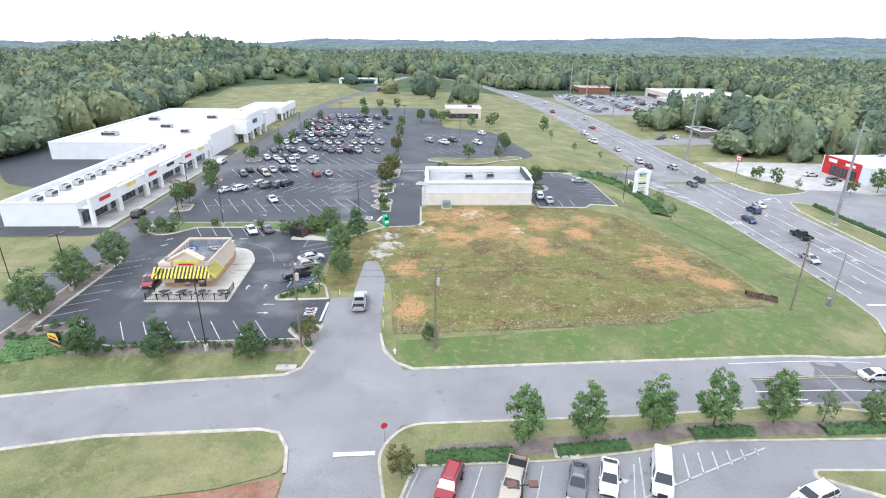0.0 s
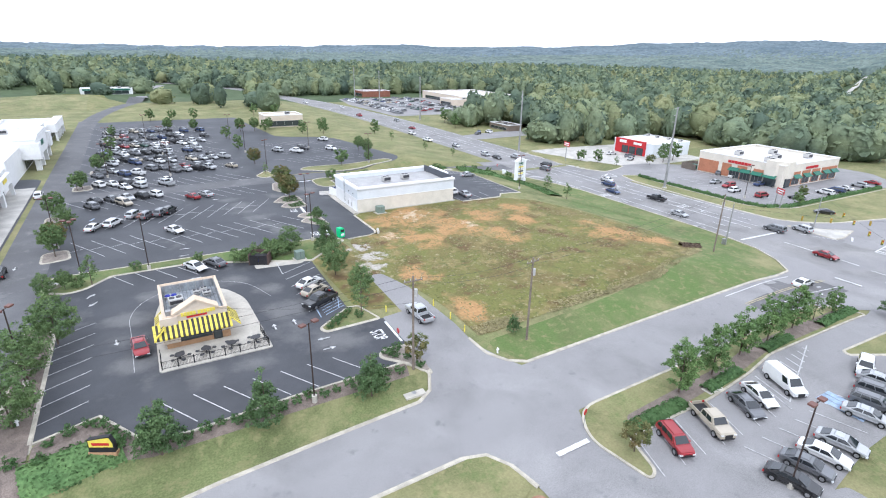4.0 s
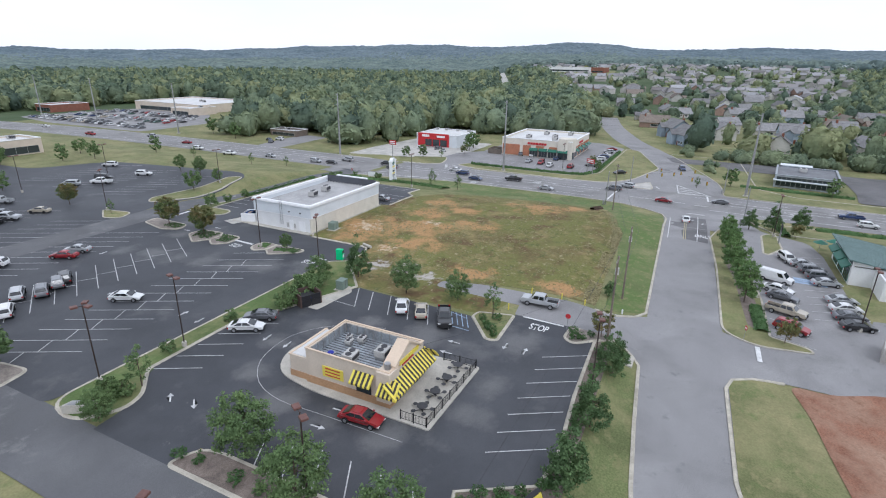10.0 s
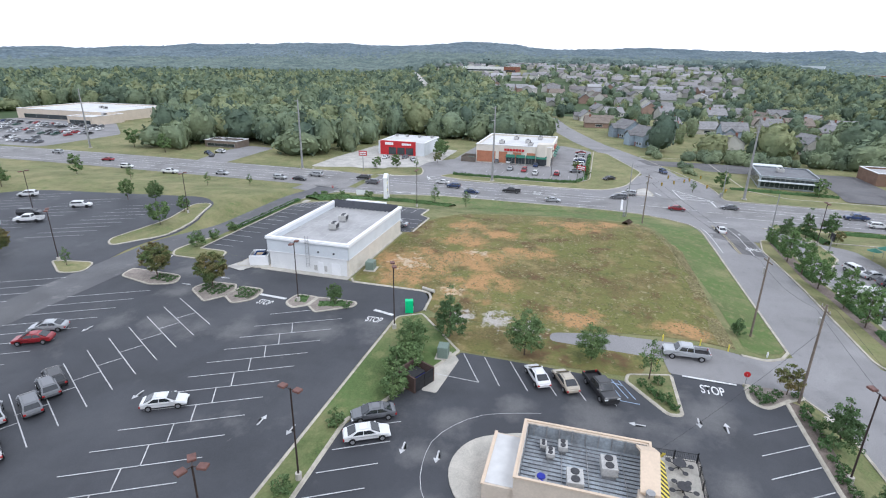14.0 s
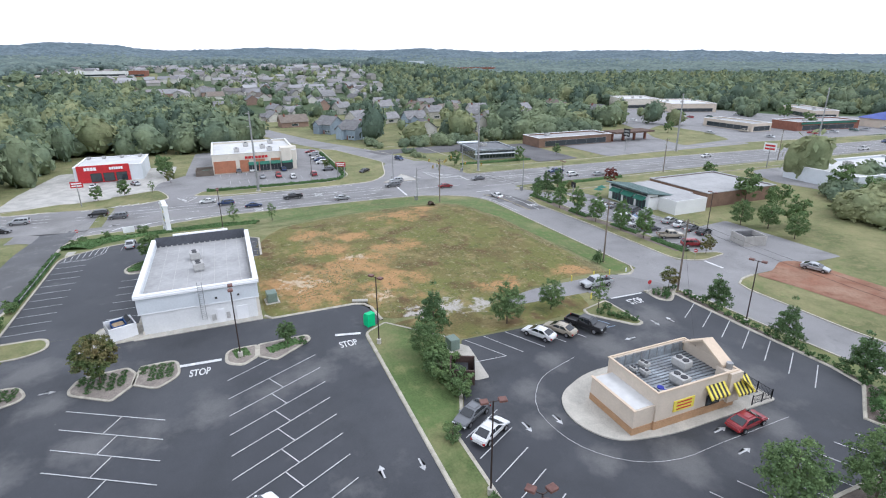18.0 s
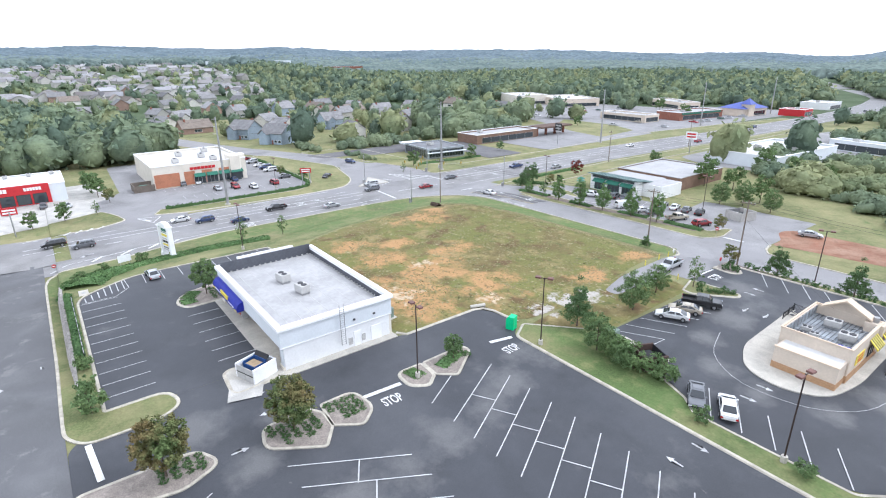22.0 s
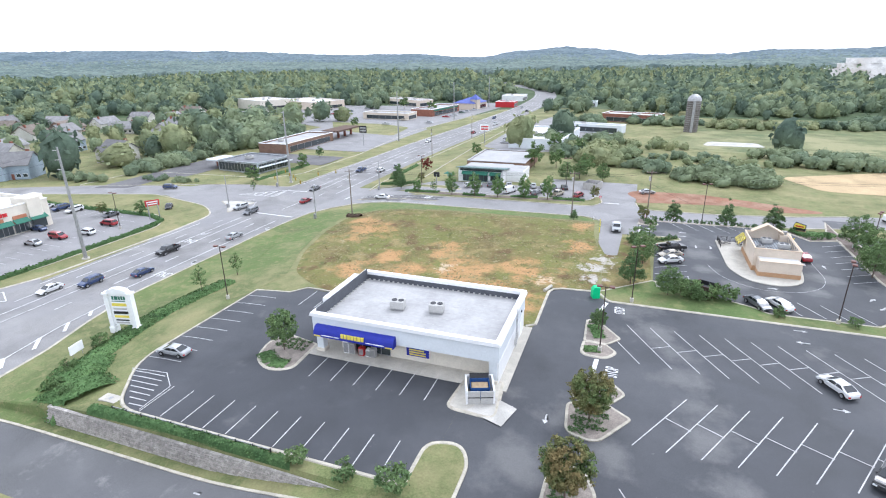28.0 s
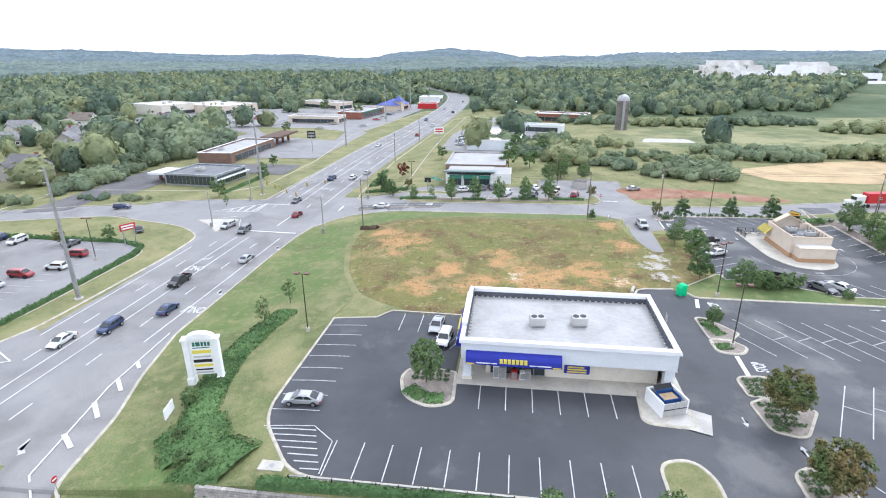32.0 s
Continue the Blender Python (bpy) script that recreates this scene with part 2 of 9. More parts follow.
def ground_z(x, y):
    """Height of the near ground: the plaza is level, the street and the highway lie lower."""
    w = 5.4 + 10.6 * step((x + 8) / 10)
    a, b = 1.7 * step((57 + w - y) / w), 3.3 * step((x - 46) / 33)
    # the entrance drive sinks towards the highway, behind a retaining wall
    c = 2.4 * step((x - 8) / 26) * step((y - 161.4) / 0.5) * step((176 - y) / 4.5)
    return -(a ** 3 + b ** 3 + c ** 3) ** (1 / 3)


# ridge line all round: azimuth in degrees from +x towards +y, elevation in degrees above eye level
RIDGE = [(-180, 0.0), (-150, 0.0), (-110, -0.2), (-102, -0.2), (-97, -0.55), (-90, -0.6), (-86, 0.1), (-82, 0.4), (-78, 0.3), (-74, -0.5), (-66, -0.1),
         (-54, 0.15), (-44, 0.4), (-32, 0.5), (-22, 0.8), (-13, 0.85), (-3, 0.8), (3, 0.85), (9, 1.2), (16, 1.2), (26, 0.95), (36, 0.85),
         (49, 0.2), (60, 0.0), (70, -0.1), (81, -0.4), (98, -0.45), (105, -0.9), (126, -0.9), (150, -0.5), (180, 0.0)]


def ridge(azimuth):
    for (a, e), (a2, e2) in zip(RIDGE, RIDGE[1:]):
        if a <= azimuth <= a2:
            return e + (e2 - e) * step((azimuth - a) / (a2 - a))
    return RIDGE[0][1]


def land_z(x, y):
    """Height of the land, out to the horizon."""
    r = math.hypot(x - 10, y - 100)
    z = ground_z(x, y)
    if r < 330:
        return z
    top = 36 + 3000 * math.tan(radians(ridge(math.degrees(math.atan2(y - 100, x - 10))))) - 14
    z += step((r - 1200) / 1900) * (top + 3)
    # the town climbs a gentle slope
    z += 25 * step((x - 360) / 760) * step((y + 330 + 0.1 * x) / 260) * step((130 + 0.42 * x - y) / 180) * step((2300 - x) / 900)
    # wooded hill behind the shopping centre, grass bank at its foot
    z += 25 * math.exp(-((x + 262) / 105) ** 2 - ((y - 630) / 140) ** 2)
    z += 9 * math.exp(-((x + 75) / 60) ** 2 - ((y - 395) / 45) ** 2)
    z += 3 * math.sin(x * 0.006 + 1.3) * math.cos(y * 0.005) * step((r - 450) / 400)
    return z


def in_town(x, y):
    """Whether a place lies in the far streets."""
    return 330 < x < 1230 and -30 - (x - 330) * 0.16 < y < 66 + (x - 205) * 0.40


def spread(lo, hi, fine):
    """Grid lines: those given, and wider steps out to the horizon."""
    lines, d, v = list(fine), 40.0, fine[0]
    while v > lo:
        v -= d
        lines.append(v)
        d *= 1.07
    d, v = 40.0, fine[-1]
    while v < hi:
        v += d
        lines.append(v)
        d *= 1.07
    return sorted(lines)


GX = spread(-4300, 4300, [-140, -110, -80, -60, -40, -24, -8, -6, -4, -2, 0, 2, 8, 11, 14, 17, 20, 23, 26, 29, 32, 35] + [46 + 3.8 * i for i in range(11)] + [100, 120, 150, 180, 220])
GY = spread(-4300, 4300, [-60, -30, 0, 25, 45, 54, 57] + [58.5 + 1.5 * i for i in range(10)] + [73, 90, 110, 130, 150, 161.4, 161.65, 161.9, 168, 171.5, 173, 174.5, 176, 190, 220, 260, 300, 340])


def mesh_of(name, bm, mat):
    me = bpy.data.meshes.new(name)
    bm.to_mesh(me)
    bm.free()
    if mat:
        me.materials.append(mat)
    return me


def ground_sheet():
    verts = [(x, y, land_z(x, y)) for y in GY for x in GX]
    w = len(GX)
    faces = [(j * w + i, j * w + i + 1, (j + 1) * w + i + 1, (j + 1) * w + i) for j in range(len(GY) - 1) for i in range(w - 1)]
    me = bpy.data.meshes.new("ground")
    me.from_pydata(verts, [], faces)
    me.materials.append(M_LAWN), me.materials.append(M_FAR)
    for p in me.polygons:
        c = p.center
        p.material_index = 0 if math.hypot(c.x - 20, c.y - 110) < 330 else 1
        p.use_smooth = True
    tagged(new("ground", me), "rolling grassy land that runs to wooded hills", "ground", kind="structure")


ground_sheet()


def rounded(points, radius, steps=5):
    """A closed outline with its corners rounded; a point may carry a radius of its own."""
    out, k = [], len(points)
    for i in range(k):
        p, a, b = Vector(points[i][:2]), Vector(points[i - 1][:2]), Vector(points[(i + 1) % k][:2])
        r = points[i][2] if len(points[i]) > 2 else radius
        u, v = (a - p), (b - p)
        cut = min(r, u.length * 0.49, v.length * 0.49)
        if cut < 0.05:
            out.append(p)
            continue
        s, e = p + u.normalized() * cut, p + v.normalized() * cut
        for j in range(steps + 1):
            t = j / steps
            out.append((1 - t) ** 2 * s + 2 * t * (1 - t) * p + t * t * e)
    return out


def sheet_bm(points, lift):
    """A flat patch that follows the ground."""
    bm = bmesh.new()
    bm.faces.new([bm.verts.new((p[0], p[1], 0)) for p in points])
    xs, ys = [p[0] for p in points], [p[1] for p in points]
    for axis, lines, lo, hi in ((0, GX, min(xs), max(xs)), (1, GY, min(ys), max(ys))):
        for v in lines:
            if lo + 0.01 < v < hi - 0.01:
                co, no = [0, 0, 0], [0, 0, 0]
                co[axis], no[axis] = v, 1
                bmesh.ops.bisect_plane(bm, geom=bm.verts[:] + bm.edges[:] + bm.faces[:], dist=0.001, plane_co=co, plane_no=no)
    bmesh.ops.triangulate(bm, faces=[f for f in bm.faces if len(f.verts) > 4])
    for v in bm.verts:
        v.co.z = land_z(v.co.x, v.co.y) + lift
    bmesh.ops.recalc_face_normals(bm, faces=bm.faces)
    for f in bm.faces:
        if f.normal.z < 0:
            f.normal_flip()
    return bm


def patch(name, points, mat, lift, label, category, radius=0.0):
    pts = rounded(points, radius) if radius else [Vector(p[:2]) for p in points]
    return tagged(new(name, mesh_of(name, sheet_bm(pts, lift), mat)), label, category, kind="structure")


def kerb_line(points, closed=False, width=0.42, height=0.17, name="kerb", parent=None, mat=None):
    """A concrete kerb along a line, with a sloped face."""
    bm = bmesh.new()
    pts = [Vector(p[:2]) for p in points]
    fine = []
    k = len(pts)
    for i in range(k if closed else k - 1):
        a, b = pts[i], pts[(i + 1) % k]
        m = max(1, int((b - a).length / 4))
        fine += [a.lerp(b, j / m) for j in range(m)]
    if not closed:
        fine.append(pts[-1])
    k = len(fine)
    rings = []
    for i, p in enumerate(fine):
        a = fine[i - 1] if closed or i else p
        b = fine[(i + 1) % k] if closed or i < k - 1 else p
        d = (b - a).normalized()
        nrm = Vector((-d.y, d.x))
        z = land_z(p.x, p.y)
        ring = []
        for o, h in ((-0.5, -0.1), (-0.5, height * 0.35), (-0.2, height), (0.5, height), (0.5, -0.1)):
            q = p + nrm * o * width
            ring.append(bm.verts.new((q.x, q.y, z + h)))
        rings.append(ring)
    for i in range(k if closed else k - 1):
        r, s = rings[i], rings[(i + 1) % k]
        for j in range(4):
            bm.faces.new((r[j], s[j], s[j + 1], r[j + 1]))
    bmesh.ops.recalc_face_normals(bm, faces=bm.faces)
    ob = new(name, mesh_of(name, bm, mat or M_KERB))
    if parent:
        ob.parent = parent
    else:
        tagged(ob, "pale concrete kerb along the pavement edge", "kerb", kind="structure")
    return ob


def island(points, radius, fill, label, lift=0.13):
    """A raised bed with a kerb round it."""
    pts = rounded(points, radius)
    ob = patch("island", pts, fill, lift, label, "traffic island")
    kerb_line(pts, closed=True, parent=ob)
    return ob

# ---- roads and lots ----
HWY = [(290, -840), (210, -700), (118, -518), (92, -420), (82, -340), (79, -245), (83, -132), (88.5, -45), (90, 20), (90, 60), (90.5, 140), (91, 210), (91, 310), (83, 410), (62, 500), (20, 600), (-60, 720), (-140, 820)]


def offset_line(line, d):
    out = []
    for i, p in enumerate(line):
        a, b = Vector(line[max(0, i - 1)]), Vector(line[min(len(line) - 1, i + 1)])
        t = (b - a).normalized()
        out.append(Vector(p) + Vector((t.y, -t.x)) * d)
    return out


def smooth_line(line, step_m=10.0):
    """A smooth curve through the points of a line."""
    out = []
    for i in range(len(line) - 1):
        p0, p1, p2, p3 = (Vector(line[min(len(line) - 1, max(0, i + k))]) for k in (-1, 0, 1, 2))
        m = max(1, int((p2 - p1).length / step_m))
        for j in range(m):
            t = j / m
            out.append(0.5 * (2 * p1 + (p2 - p0) * t + (2 * p0 - 5 * p1 + 4 * p2 - p3) * t * t + (3 * p1 - p0 - 3 * p2 + p3) * t ** 3))
    return out + [Vector(line[-1])]


def ribbon_bm(line, left, right, lift, bm=None):
    """A strip between two offsets of a line, on the ground."""
    bm = bm or bmesh.new()
    count = max(1, int(abs(right - left) / 4))
    rows = [offset_line(line, left + (right - left) * k / count) for k in range(count + 1)]
    vs = [[bm.verts.new((p.x, p.y, land_z(p.x, p.y) + lift)) for p in row] for row in rows]
    for k in range(count):
        for i in range(len(line) - 1):
            bm.faces.new((vs[k][i], vs[k + 1][i], vs[k + 1][i + 1], vs[k][i + 1]))
    for f in bm.faces:
        f.normal_update()
        if f.normal.z < 0:
            f.normal_flip()
    return bm


def road(name, line, half, mat, lift, label):
    return tagged(new(name, mesh_of(name, ribbon_bm(line, -half, half, lift), mat)), label, "road", kind="structure")


SIDE_ROAD = [(98, 57.5), (120, 59.5), (147, 63.5), (177, 74), (207, 87), (232, 95.5), (275, 108), (330, 120)]
hwy_line = smooth_line(HWY, 8.0)
tagged(new("highway", mesh_of("highway", ribbon_bm(hwy_line, -10.5, 12.6, 0.06), M_HWY)), "wide grey six-lane highway with white lane marks", "road", kind="structure")
patch("turn_pocket", [(80.4, 128), (77.4, 141), (74.4, 150), (72.4, 160), (72.4, 177), (81, 177), (81, 128)], M_HWY, 0.055, "grey shoulder of the highway at the drive mouth", "road", radius=1)
road("street", smooth_line([(-420, 12), (-260, 20), (-150, 31), (-100, 37.2), (-82, 39.8), (-66, 42.8), (-50, 47.4), (-30, 50.7), (0, 52.3), (40, 54), (80, 56)], 6.0), 5.2, M_ROAD, 0.045, "grey two-lane street beside the vacant lot")
road("side_road", smooth_line(SIDE_ROAD, 6.0), 6.5, M_ROAD, 0.045, "grey side road that leads to the houses")
road("entrance_drive", smooth_line([(-60, 167.5), (-20, 167.5), (40, 167.7), (82, 168)], 3.0), 4.0, M_DRIVE, 0.075, "dark drive between the two parking lots")
road("front_drive", smooth_line([(-57.2, 44), (-57.2, 120), (-57.2, 240), (-56, 330), (-46, 390), (-30, 440)], 8.0), 3.6, M_DRIVE, 0.07, "dark drive in front of the long store row")
road("north_drive", smooth_line([(-30, 440), (-28, 520), (-10, 600)], 8.0), 3.5, M_ROAD, 0.05, "grey drive beyond the parking lot")

patch("street_corner", [(56, 47, 0), (75, 40, 0), (80.5, 40, 0), (80.5, 82, 0), (79.2, 80, 1), (78.4, 72), (75, 65.6), (70.2, 60.8), (62, 59.4), (57, 59)], M_ROAD, 0.05, "grey flare of the street at the crossing", "road", radius=4)
patch("newer_lanes", [(45.5, 49.8), (73, 50.6), (74.5, 58.4), (47.5, 58.2)], M_NEWROAD, 0.056, "newer dark asphalt at the turn lanes", "road")
patch("side_road_corner", [(101, 108), (100.5, 42), (124, 44, 6), (138, 54, 4), (140, 66, 4), (124, 73, 14), (112, 92, 10)], M_ROAD, 0.054, "grey flare of the side road at the crossing", "road", radius=1)
patch("driveway", [(-14, 55, 0), (-13, 57, 0), (-11, 58.2, 0), (-9.8, 60.4, 0), (-9.8, 75, 0.5), (-1.6, 76, 0.5), (-1.2, 64, 1), (2.8, 56.5, 0)], M_ROAD, 0.06, "grey driveway from the street to the small lot", "road", radius=0.5)
patch("gravel_drive", [(-6.5, 75), (-1.5, 75.5), (-1.8, 83), (-3.6, 90), (-6, 90)], M_ROAD, 0.05, "pale broken drive into the vacant lot", "pavement", radius=1)
patch("south_driveway", [(-14, 48.5), (-14, 46.7), (-10.6, 46), (-9.4, 43.6), (-8.9, 40), (-9.2, 16), (18, 16), (17, 26.4), (3, 30), (1.4, 36), (0.2, 43), (3, 48.5)], M_ROAD, 0.058, "grey driveway off the street", "road", radius=0.6)

# vacant lot, mown verges
patch("vacant_field", [(0.3, 65), (20, 66.5), (40, 69), (57, 73), (63, 78), (62, 90), (58, 105), (52, 117), (44, 122.2), (33, 124.8), (4.6, 124.8), (4.4, 110.3), (-2.8, 109), (-4, 96), (-1.4, 84), (-0.2, 76)],
      M_FIELD, 0.05, "overgrown vacant lot with dry grass and bare orange soil", "field", radius=3)
patch("dirt_verge", [(-12.4, 101.3), (-4.2, 108.6), (-3.6, 97), (-1.6, 84), (-2, 77.5), (-6.5, 77), (-12, 78.6)], M_FIELD, 0.045, "weedy verge with bare soil and gravel", "verge", radius=2)
patch("street_verge", [(3.2, 58), (30, 59), (56, 60), (63, 60), (70, 61.6), (74.6, 66.2), (78, 72.6), (79, 80), (79.6, 92), (79.6, 118), (66, 126), (54.5, 126), (53, 118), (59, 105), (63.5, 90), (64.5, 77), (57, 71.6), (40, 67.6), (20, 65.2), (0.4, 63.8)],
      M_BANK, 0.047, "mown green bank round the vacant lot", "lawn", radius=2)

# lots
patch("plaza_lot", [(-53.4, 112.6), (-5.4, 112.6), (-2.8, 109.2), (4.2, 109.6, 0.5), (4.2, 124, 0), (5.2, 126, 0), (5.2, 140, 0), (9, 140, 0), (9, 159.6), (5.4, 163.5, 1), (-1, 163.6, 0), (-1, 171.3, 0), (5, 172.6), (16, 172.2), (28, 174.5), (40, 179.2, 3), (45, 186, 4),
      (36, 238, 8), (15, 247, 6), (10, 322), (-54, 322)], M_LOT, 0.05, "dark sealed parking lot of the shopping centre", "parking lot", radius=1.5)
patch("store_lot", [(9, 140.3, 0), (32.8, 140.3, 0), (32.8, 127, 0), (33.5, 123.5, 0.5), (45, 123.2, 1), (47, 125.8, 1), (54, 126, 1), (54.2, 150.5, 4), (47, 159.6, 3), (10.4, 159.6, 0.3), (10.3, 153.2, 2), (9, 152.9, 0.5)], M_LOT, 0.062,
      "dark sealed parking lot beside the white store", "parking lot", radius=0.5)
patch("pizza_lot", [(-11.8, 63, 0.5), (-26, 62.6, 0.3), (-36.3, 61.8, 0.3), (-40.5, 62.5, 0.5), (-44.4, 68.8, 0.6), (-50.4, 67, 0.5), (-50.6, 92.2, 0.5), (-50.4, 104.6, 0.5), (-43, 109, 0.3), (-29.5, 109, 2), (-27.6, 107.2, 1), (-12.6, 100.8, 0.3), (-13.2, 80.4, 0.5), (-18.6, 75.6, 0.5), (-9.6, 74.8, 0.1),
      (-9.6, 67, 0.1), (-13.8, 66.2, 1.5)], M_LOT, 0.056, "dark sealed parking lot round the small restaurant", "parking lot", radius=0.4)
patch("lot_mouth", [(-54.5, 104), (-50, 104.4), (-47.6, 94.6), (-50.6, 92.4), (-54.5, 92.4)], M_LOT, 0.066, "dark lot entrance off the drive", "parking lot")
patch("back_lot", [(-91, 104), (-62, 104), (-62, 196), (-128, 201), (-135, 196), (-136, 176), (-110, 146), (-97, 141), (-92, 122)], M_LOT, 0.045, "dark service yard behind the store row", "parking lot", radius=4)
patch("store_front_drive", [(-60.8, 44), (-60.8, 330), (-53.2, 330), (-53.2, 44)], M_DRIVE, 0.048, "dark drive along the store row", "road")
patch("coffee_lot", [(3.5, 40.9, 1), (18, 41.2), (27, 42.2), (34, 43.6), (60, 43.4), (73, 46.5, 1), (73, 40.5, 1), (62, 38.5, 2), (56, 30, 2), (47, 28.5, 0), (24, 28, 0), (10, 26, 0), (2, 28, 0), (0.6, 36.4, 1)], M_ROAD, 0.064, "grey parking lot in front of the coffee shop", "parking lot", radius=1)
patch("drugstore_lot", [(110, 133, 6), (111, 94, 4), (119, 87.4, 3), (184, 87, 3), (196, 100, 3), (196, 140, 4), (144, 142, 3), (128, 140, 4)], M_ROAD, 0.05, "grey parking lot in front of the drugstore", "parking lot", radius=2)
patch("tire_lot", [(108, 190), (116, 152, 5), (126, 148, 4), (132, 146), (165, 146), (165, 186), (130, 190)], M_PALE, 0.046, "pale concrete lot in front of the red shop", "parking lot", radius=2)
patch("link_lot", [(100, 132), (101, 152), (118, 151), (132, 150), (146, 140), (130, 132), (113, 127)], M_ROAD, 0.052, "grey drive between the two shops", "road", radius=2)
patch("clay_yard", [(-8.8, 40.2), (-9.4, 36), (-6, 29.4), (-8, 25.4), (-26, 24.4), (-40, 29.2), (-56, 36), (-54, 38), (-44, 39.6), (-36, 35.4), (-22, 37.6), (-15.4, 38.4)], M_CLAY, 0.07, "bare red clay ground", "bare ground", radius=3)
patch("tan_plot", [(-54, -8), (-62, 10), (-90, 12), (-140, -4), (-140, -36), (-90, -26)], M_TAN, 0.05, "bare tan plot beyond the street", "bare ground", radius=4)
patch("school_lawn", [(822, 200), (950, 215), (955, 385), (826, 385)], M_LAWN, 0.3, "dry pale lawn round the far school", "lawn", radius=10)
patch("meadow", [(-20, -60), (-300, -20), (-420, -120), (-330, -210), (-40, -170)], M_MEADOW, 0.04, "rough meadow with reeds", "field", radius=20)
patch("quarry_yard", [(-250, -565), (-470, -565), (-480, -770), (-240, -770)], M_PALE, 0.06, "pale bare yard of the quarry plant", "bare ground", radius=12)
patch("pale_plot", [(-36, -73), (-62, -73), (-60, -85), (-40, -86)], M_PALE, 0.06, "pale bare plot in the meadow", "bare ground", radius=3)
patch("bank_slope", [(-136, 284), (-66, 284), (-20, 330), (-24, 410), (-60, 430), (-152, 372)], M_LAWN, 0.03, "mown grass bank behind the stores", "lawn", radius=15)

patch("bank_lot", [(113.5, 10), (128, 8), (150, 8), (152, 44), (160, 46), (160, -10), (113.5, -10)], M_NEWROAD, 0.135, "dark parking lot beside the glass bank", "parking lot", radius=2)
patch("bank_drive", [(157, 64), (169, 68), (171, 8), (159, 6)], M_NEWROAD, 0.132, "dark lane from the side road to the bank lot", "road", radius=2)
patch("fuel_forecourt", [(112, -24), (180, -24), (182, -110), (112, -110)], M_ROAD, 0.13, "pale forecourt of the filling station", "parking lot", radius=4)
patch("frontage_lots", [(118, -100), (180, -100), (300, -150), (320, -235), (200, -250), (170, -285), (100, -300), (104, -240), (110, -160)], M_ROAD, 0.05, "grey shop lots beyond the highway verge", "parking lot", radius=6)
patch("shop_green", [(121, -76), (126, -112), (150, -124), (190, -127), (172, -98), (150, -84)], M_LAWN, 0.14, "open lawn between the roadside shops", "lawn", radius=4)
patch("west_lots", [(60, -44), (60, -92), (52, -150), (48, -175), (34, -178), (26, -120), (14, -112), (16, -40), (44, -34)], M_ROAD, 0.05, "pale shop lots beside the highway", "parking lot", radius=5)
patch("big_store_lot", [(106, 322), (150, 322), (186, 362), (188, 440), (112, 448), (104, 400)], M_ROAD, 0.05, "grey lot full of cars beyond the highway", "parking lot", radius=6)
road("far_road", smooth_line([(480, 248), (800, 372), (1100, 490), (1400, 610)], 20), 5, M_PALE, 0.3, "pale far road that climbs to the hills")
# planted strips and islands
island([(-53, 112.4, 2.5), (-54, 107, 2.5), (-50, 104.3, 1.5), (-47.6, 105, 1), (-44, 109, 0.5), (-29.4, 109.2, 0.4), (-27.4, 107.4, 0.4), (-12.4, 101.2, 0.3), (-3.6, 109, 0.5), (-5.6, 112.3, 0.8)], 1.0, M_GREEN, "grass strip between the two parking lots", 0.14)
island([(-50.7, 92.2, 1.5), (-53.6, 93.5, 1), (-53.4, 46, 0), (-50.2, 60, 0), (-50.2, 67.2, 0.2), (-50.2, 90, 1)], 0.5, M_MULCH, "mulched strip with trees along the drive", 0.14)
island([(-13.2, 80.3, 0.4), (-18.7, 76, 0.8), (-18.3, 74.6, 0.6), (-10.2, 74.9, 0.5), (-11.6, 80, 0.4)], 0.5, M_LAWN, "kerbed bed with shrubs beside the driveway", 0.14)
island([(-9.9, 66.6, 0.9), (-13.2, 66.9, 0.9), (-14.4, 65.4, 0.9), (-12, 62.6, 0.3), (-9.7, 60, 0.5)], 0.6, M_BED, "kerbed bed at the driveway mouth", 0.14)
patch("planted_bank", [(-12.6, 60), (-12, 62.8), (-26, 62.4), (-36.3, 61.6), (-40.8, 62.2), (-44.6, 68.4), (-50, 66.6), (-50, 62), (-41, 59.8)], M_MULCH, 0.06, "mulched bank planted with round shrubs", "planting bed", radius=0.8)
island([(-3.2, 147, 1.2), (-2.8, 142, 0.6), (-4.6, 140.9, 0.4), (-7.2, 141, 0.3), (-9.7, 142.8, 0.4), (-6.4, 147.8, 1.2)], 0.8, M_BED, "kerbed mulch island with low shrubs and a tree", 0.14)
island([(-3.2, 140.4, 0.3), (-3.1, 136.4, 1.3), (-7, 135.9, 1.2), (-9, 138.2, 0.6), (-7.2, 140.8, 0.3)], 0.6, M_BED, "kerbed mulch island with low shrubs", 0.14)
island([(-3, 120, 0.8), (-4.4, 119.8, 0.8), (-7.9, 124.6, 0.4), (-6.2, 126.6, 0.3), (-3.2, 126.4, 0.3)], 0.5, M_BED, "kerbed island with low green shrubs", 0.14)
island([(-3.1, 126.7, 0.3), (-3.0, 130.4, 1.3), (-6.4, 130.6, 1.2), (-7.6, 128.6, 0.6), (-6.2, 126.9, 0.3)], 0.5, M_BED, "kerbed island with low green shrubs round a lamp", 0.14)
island([(-2.2, 163.6, 1), (-2.4, 153.4, 1.2), (-5.4, 151.8, 1.4), (-7, 155.5, 0.8), (-5.4, 163, 1)], 0.8, M_BED, "kerbed mulch island with a reddish tree", 0.14)
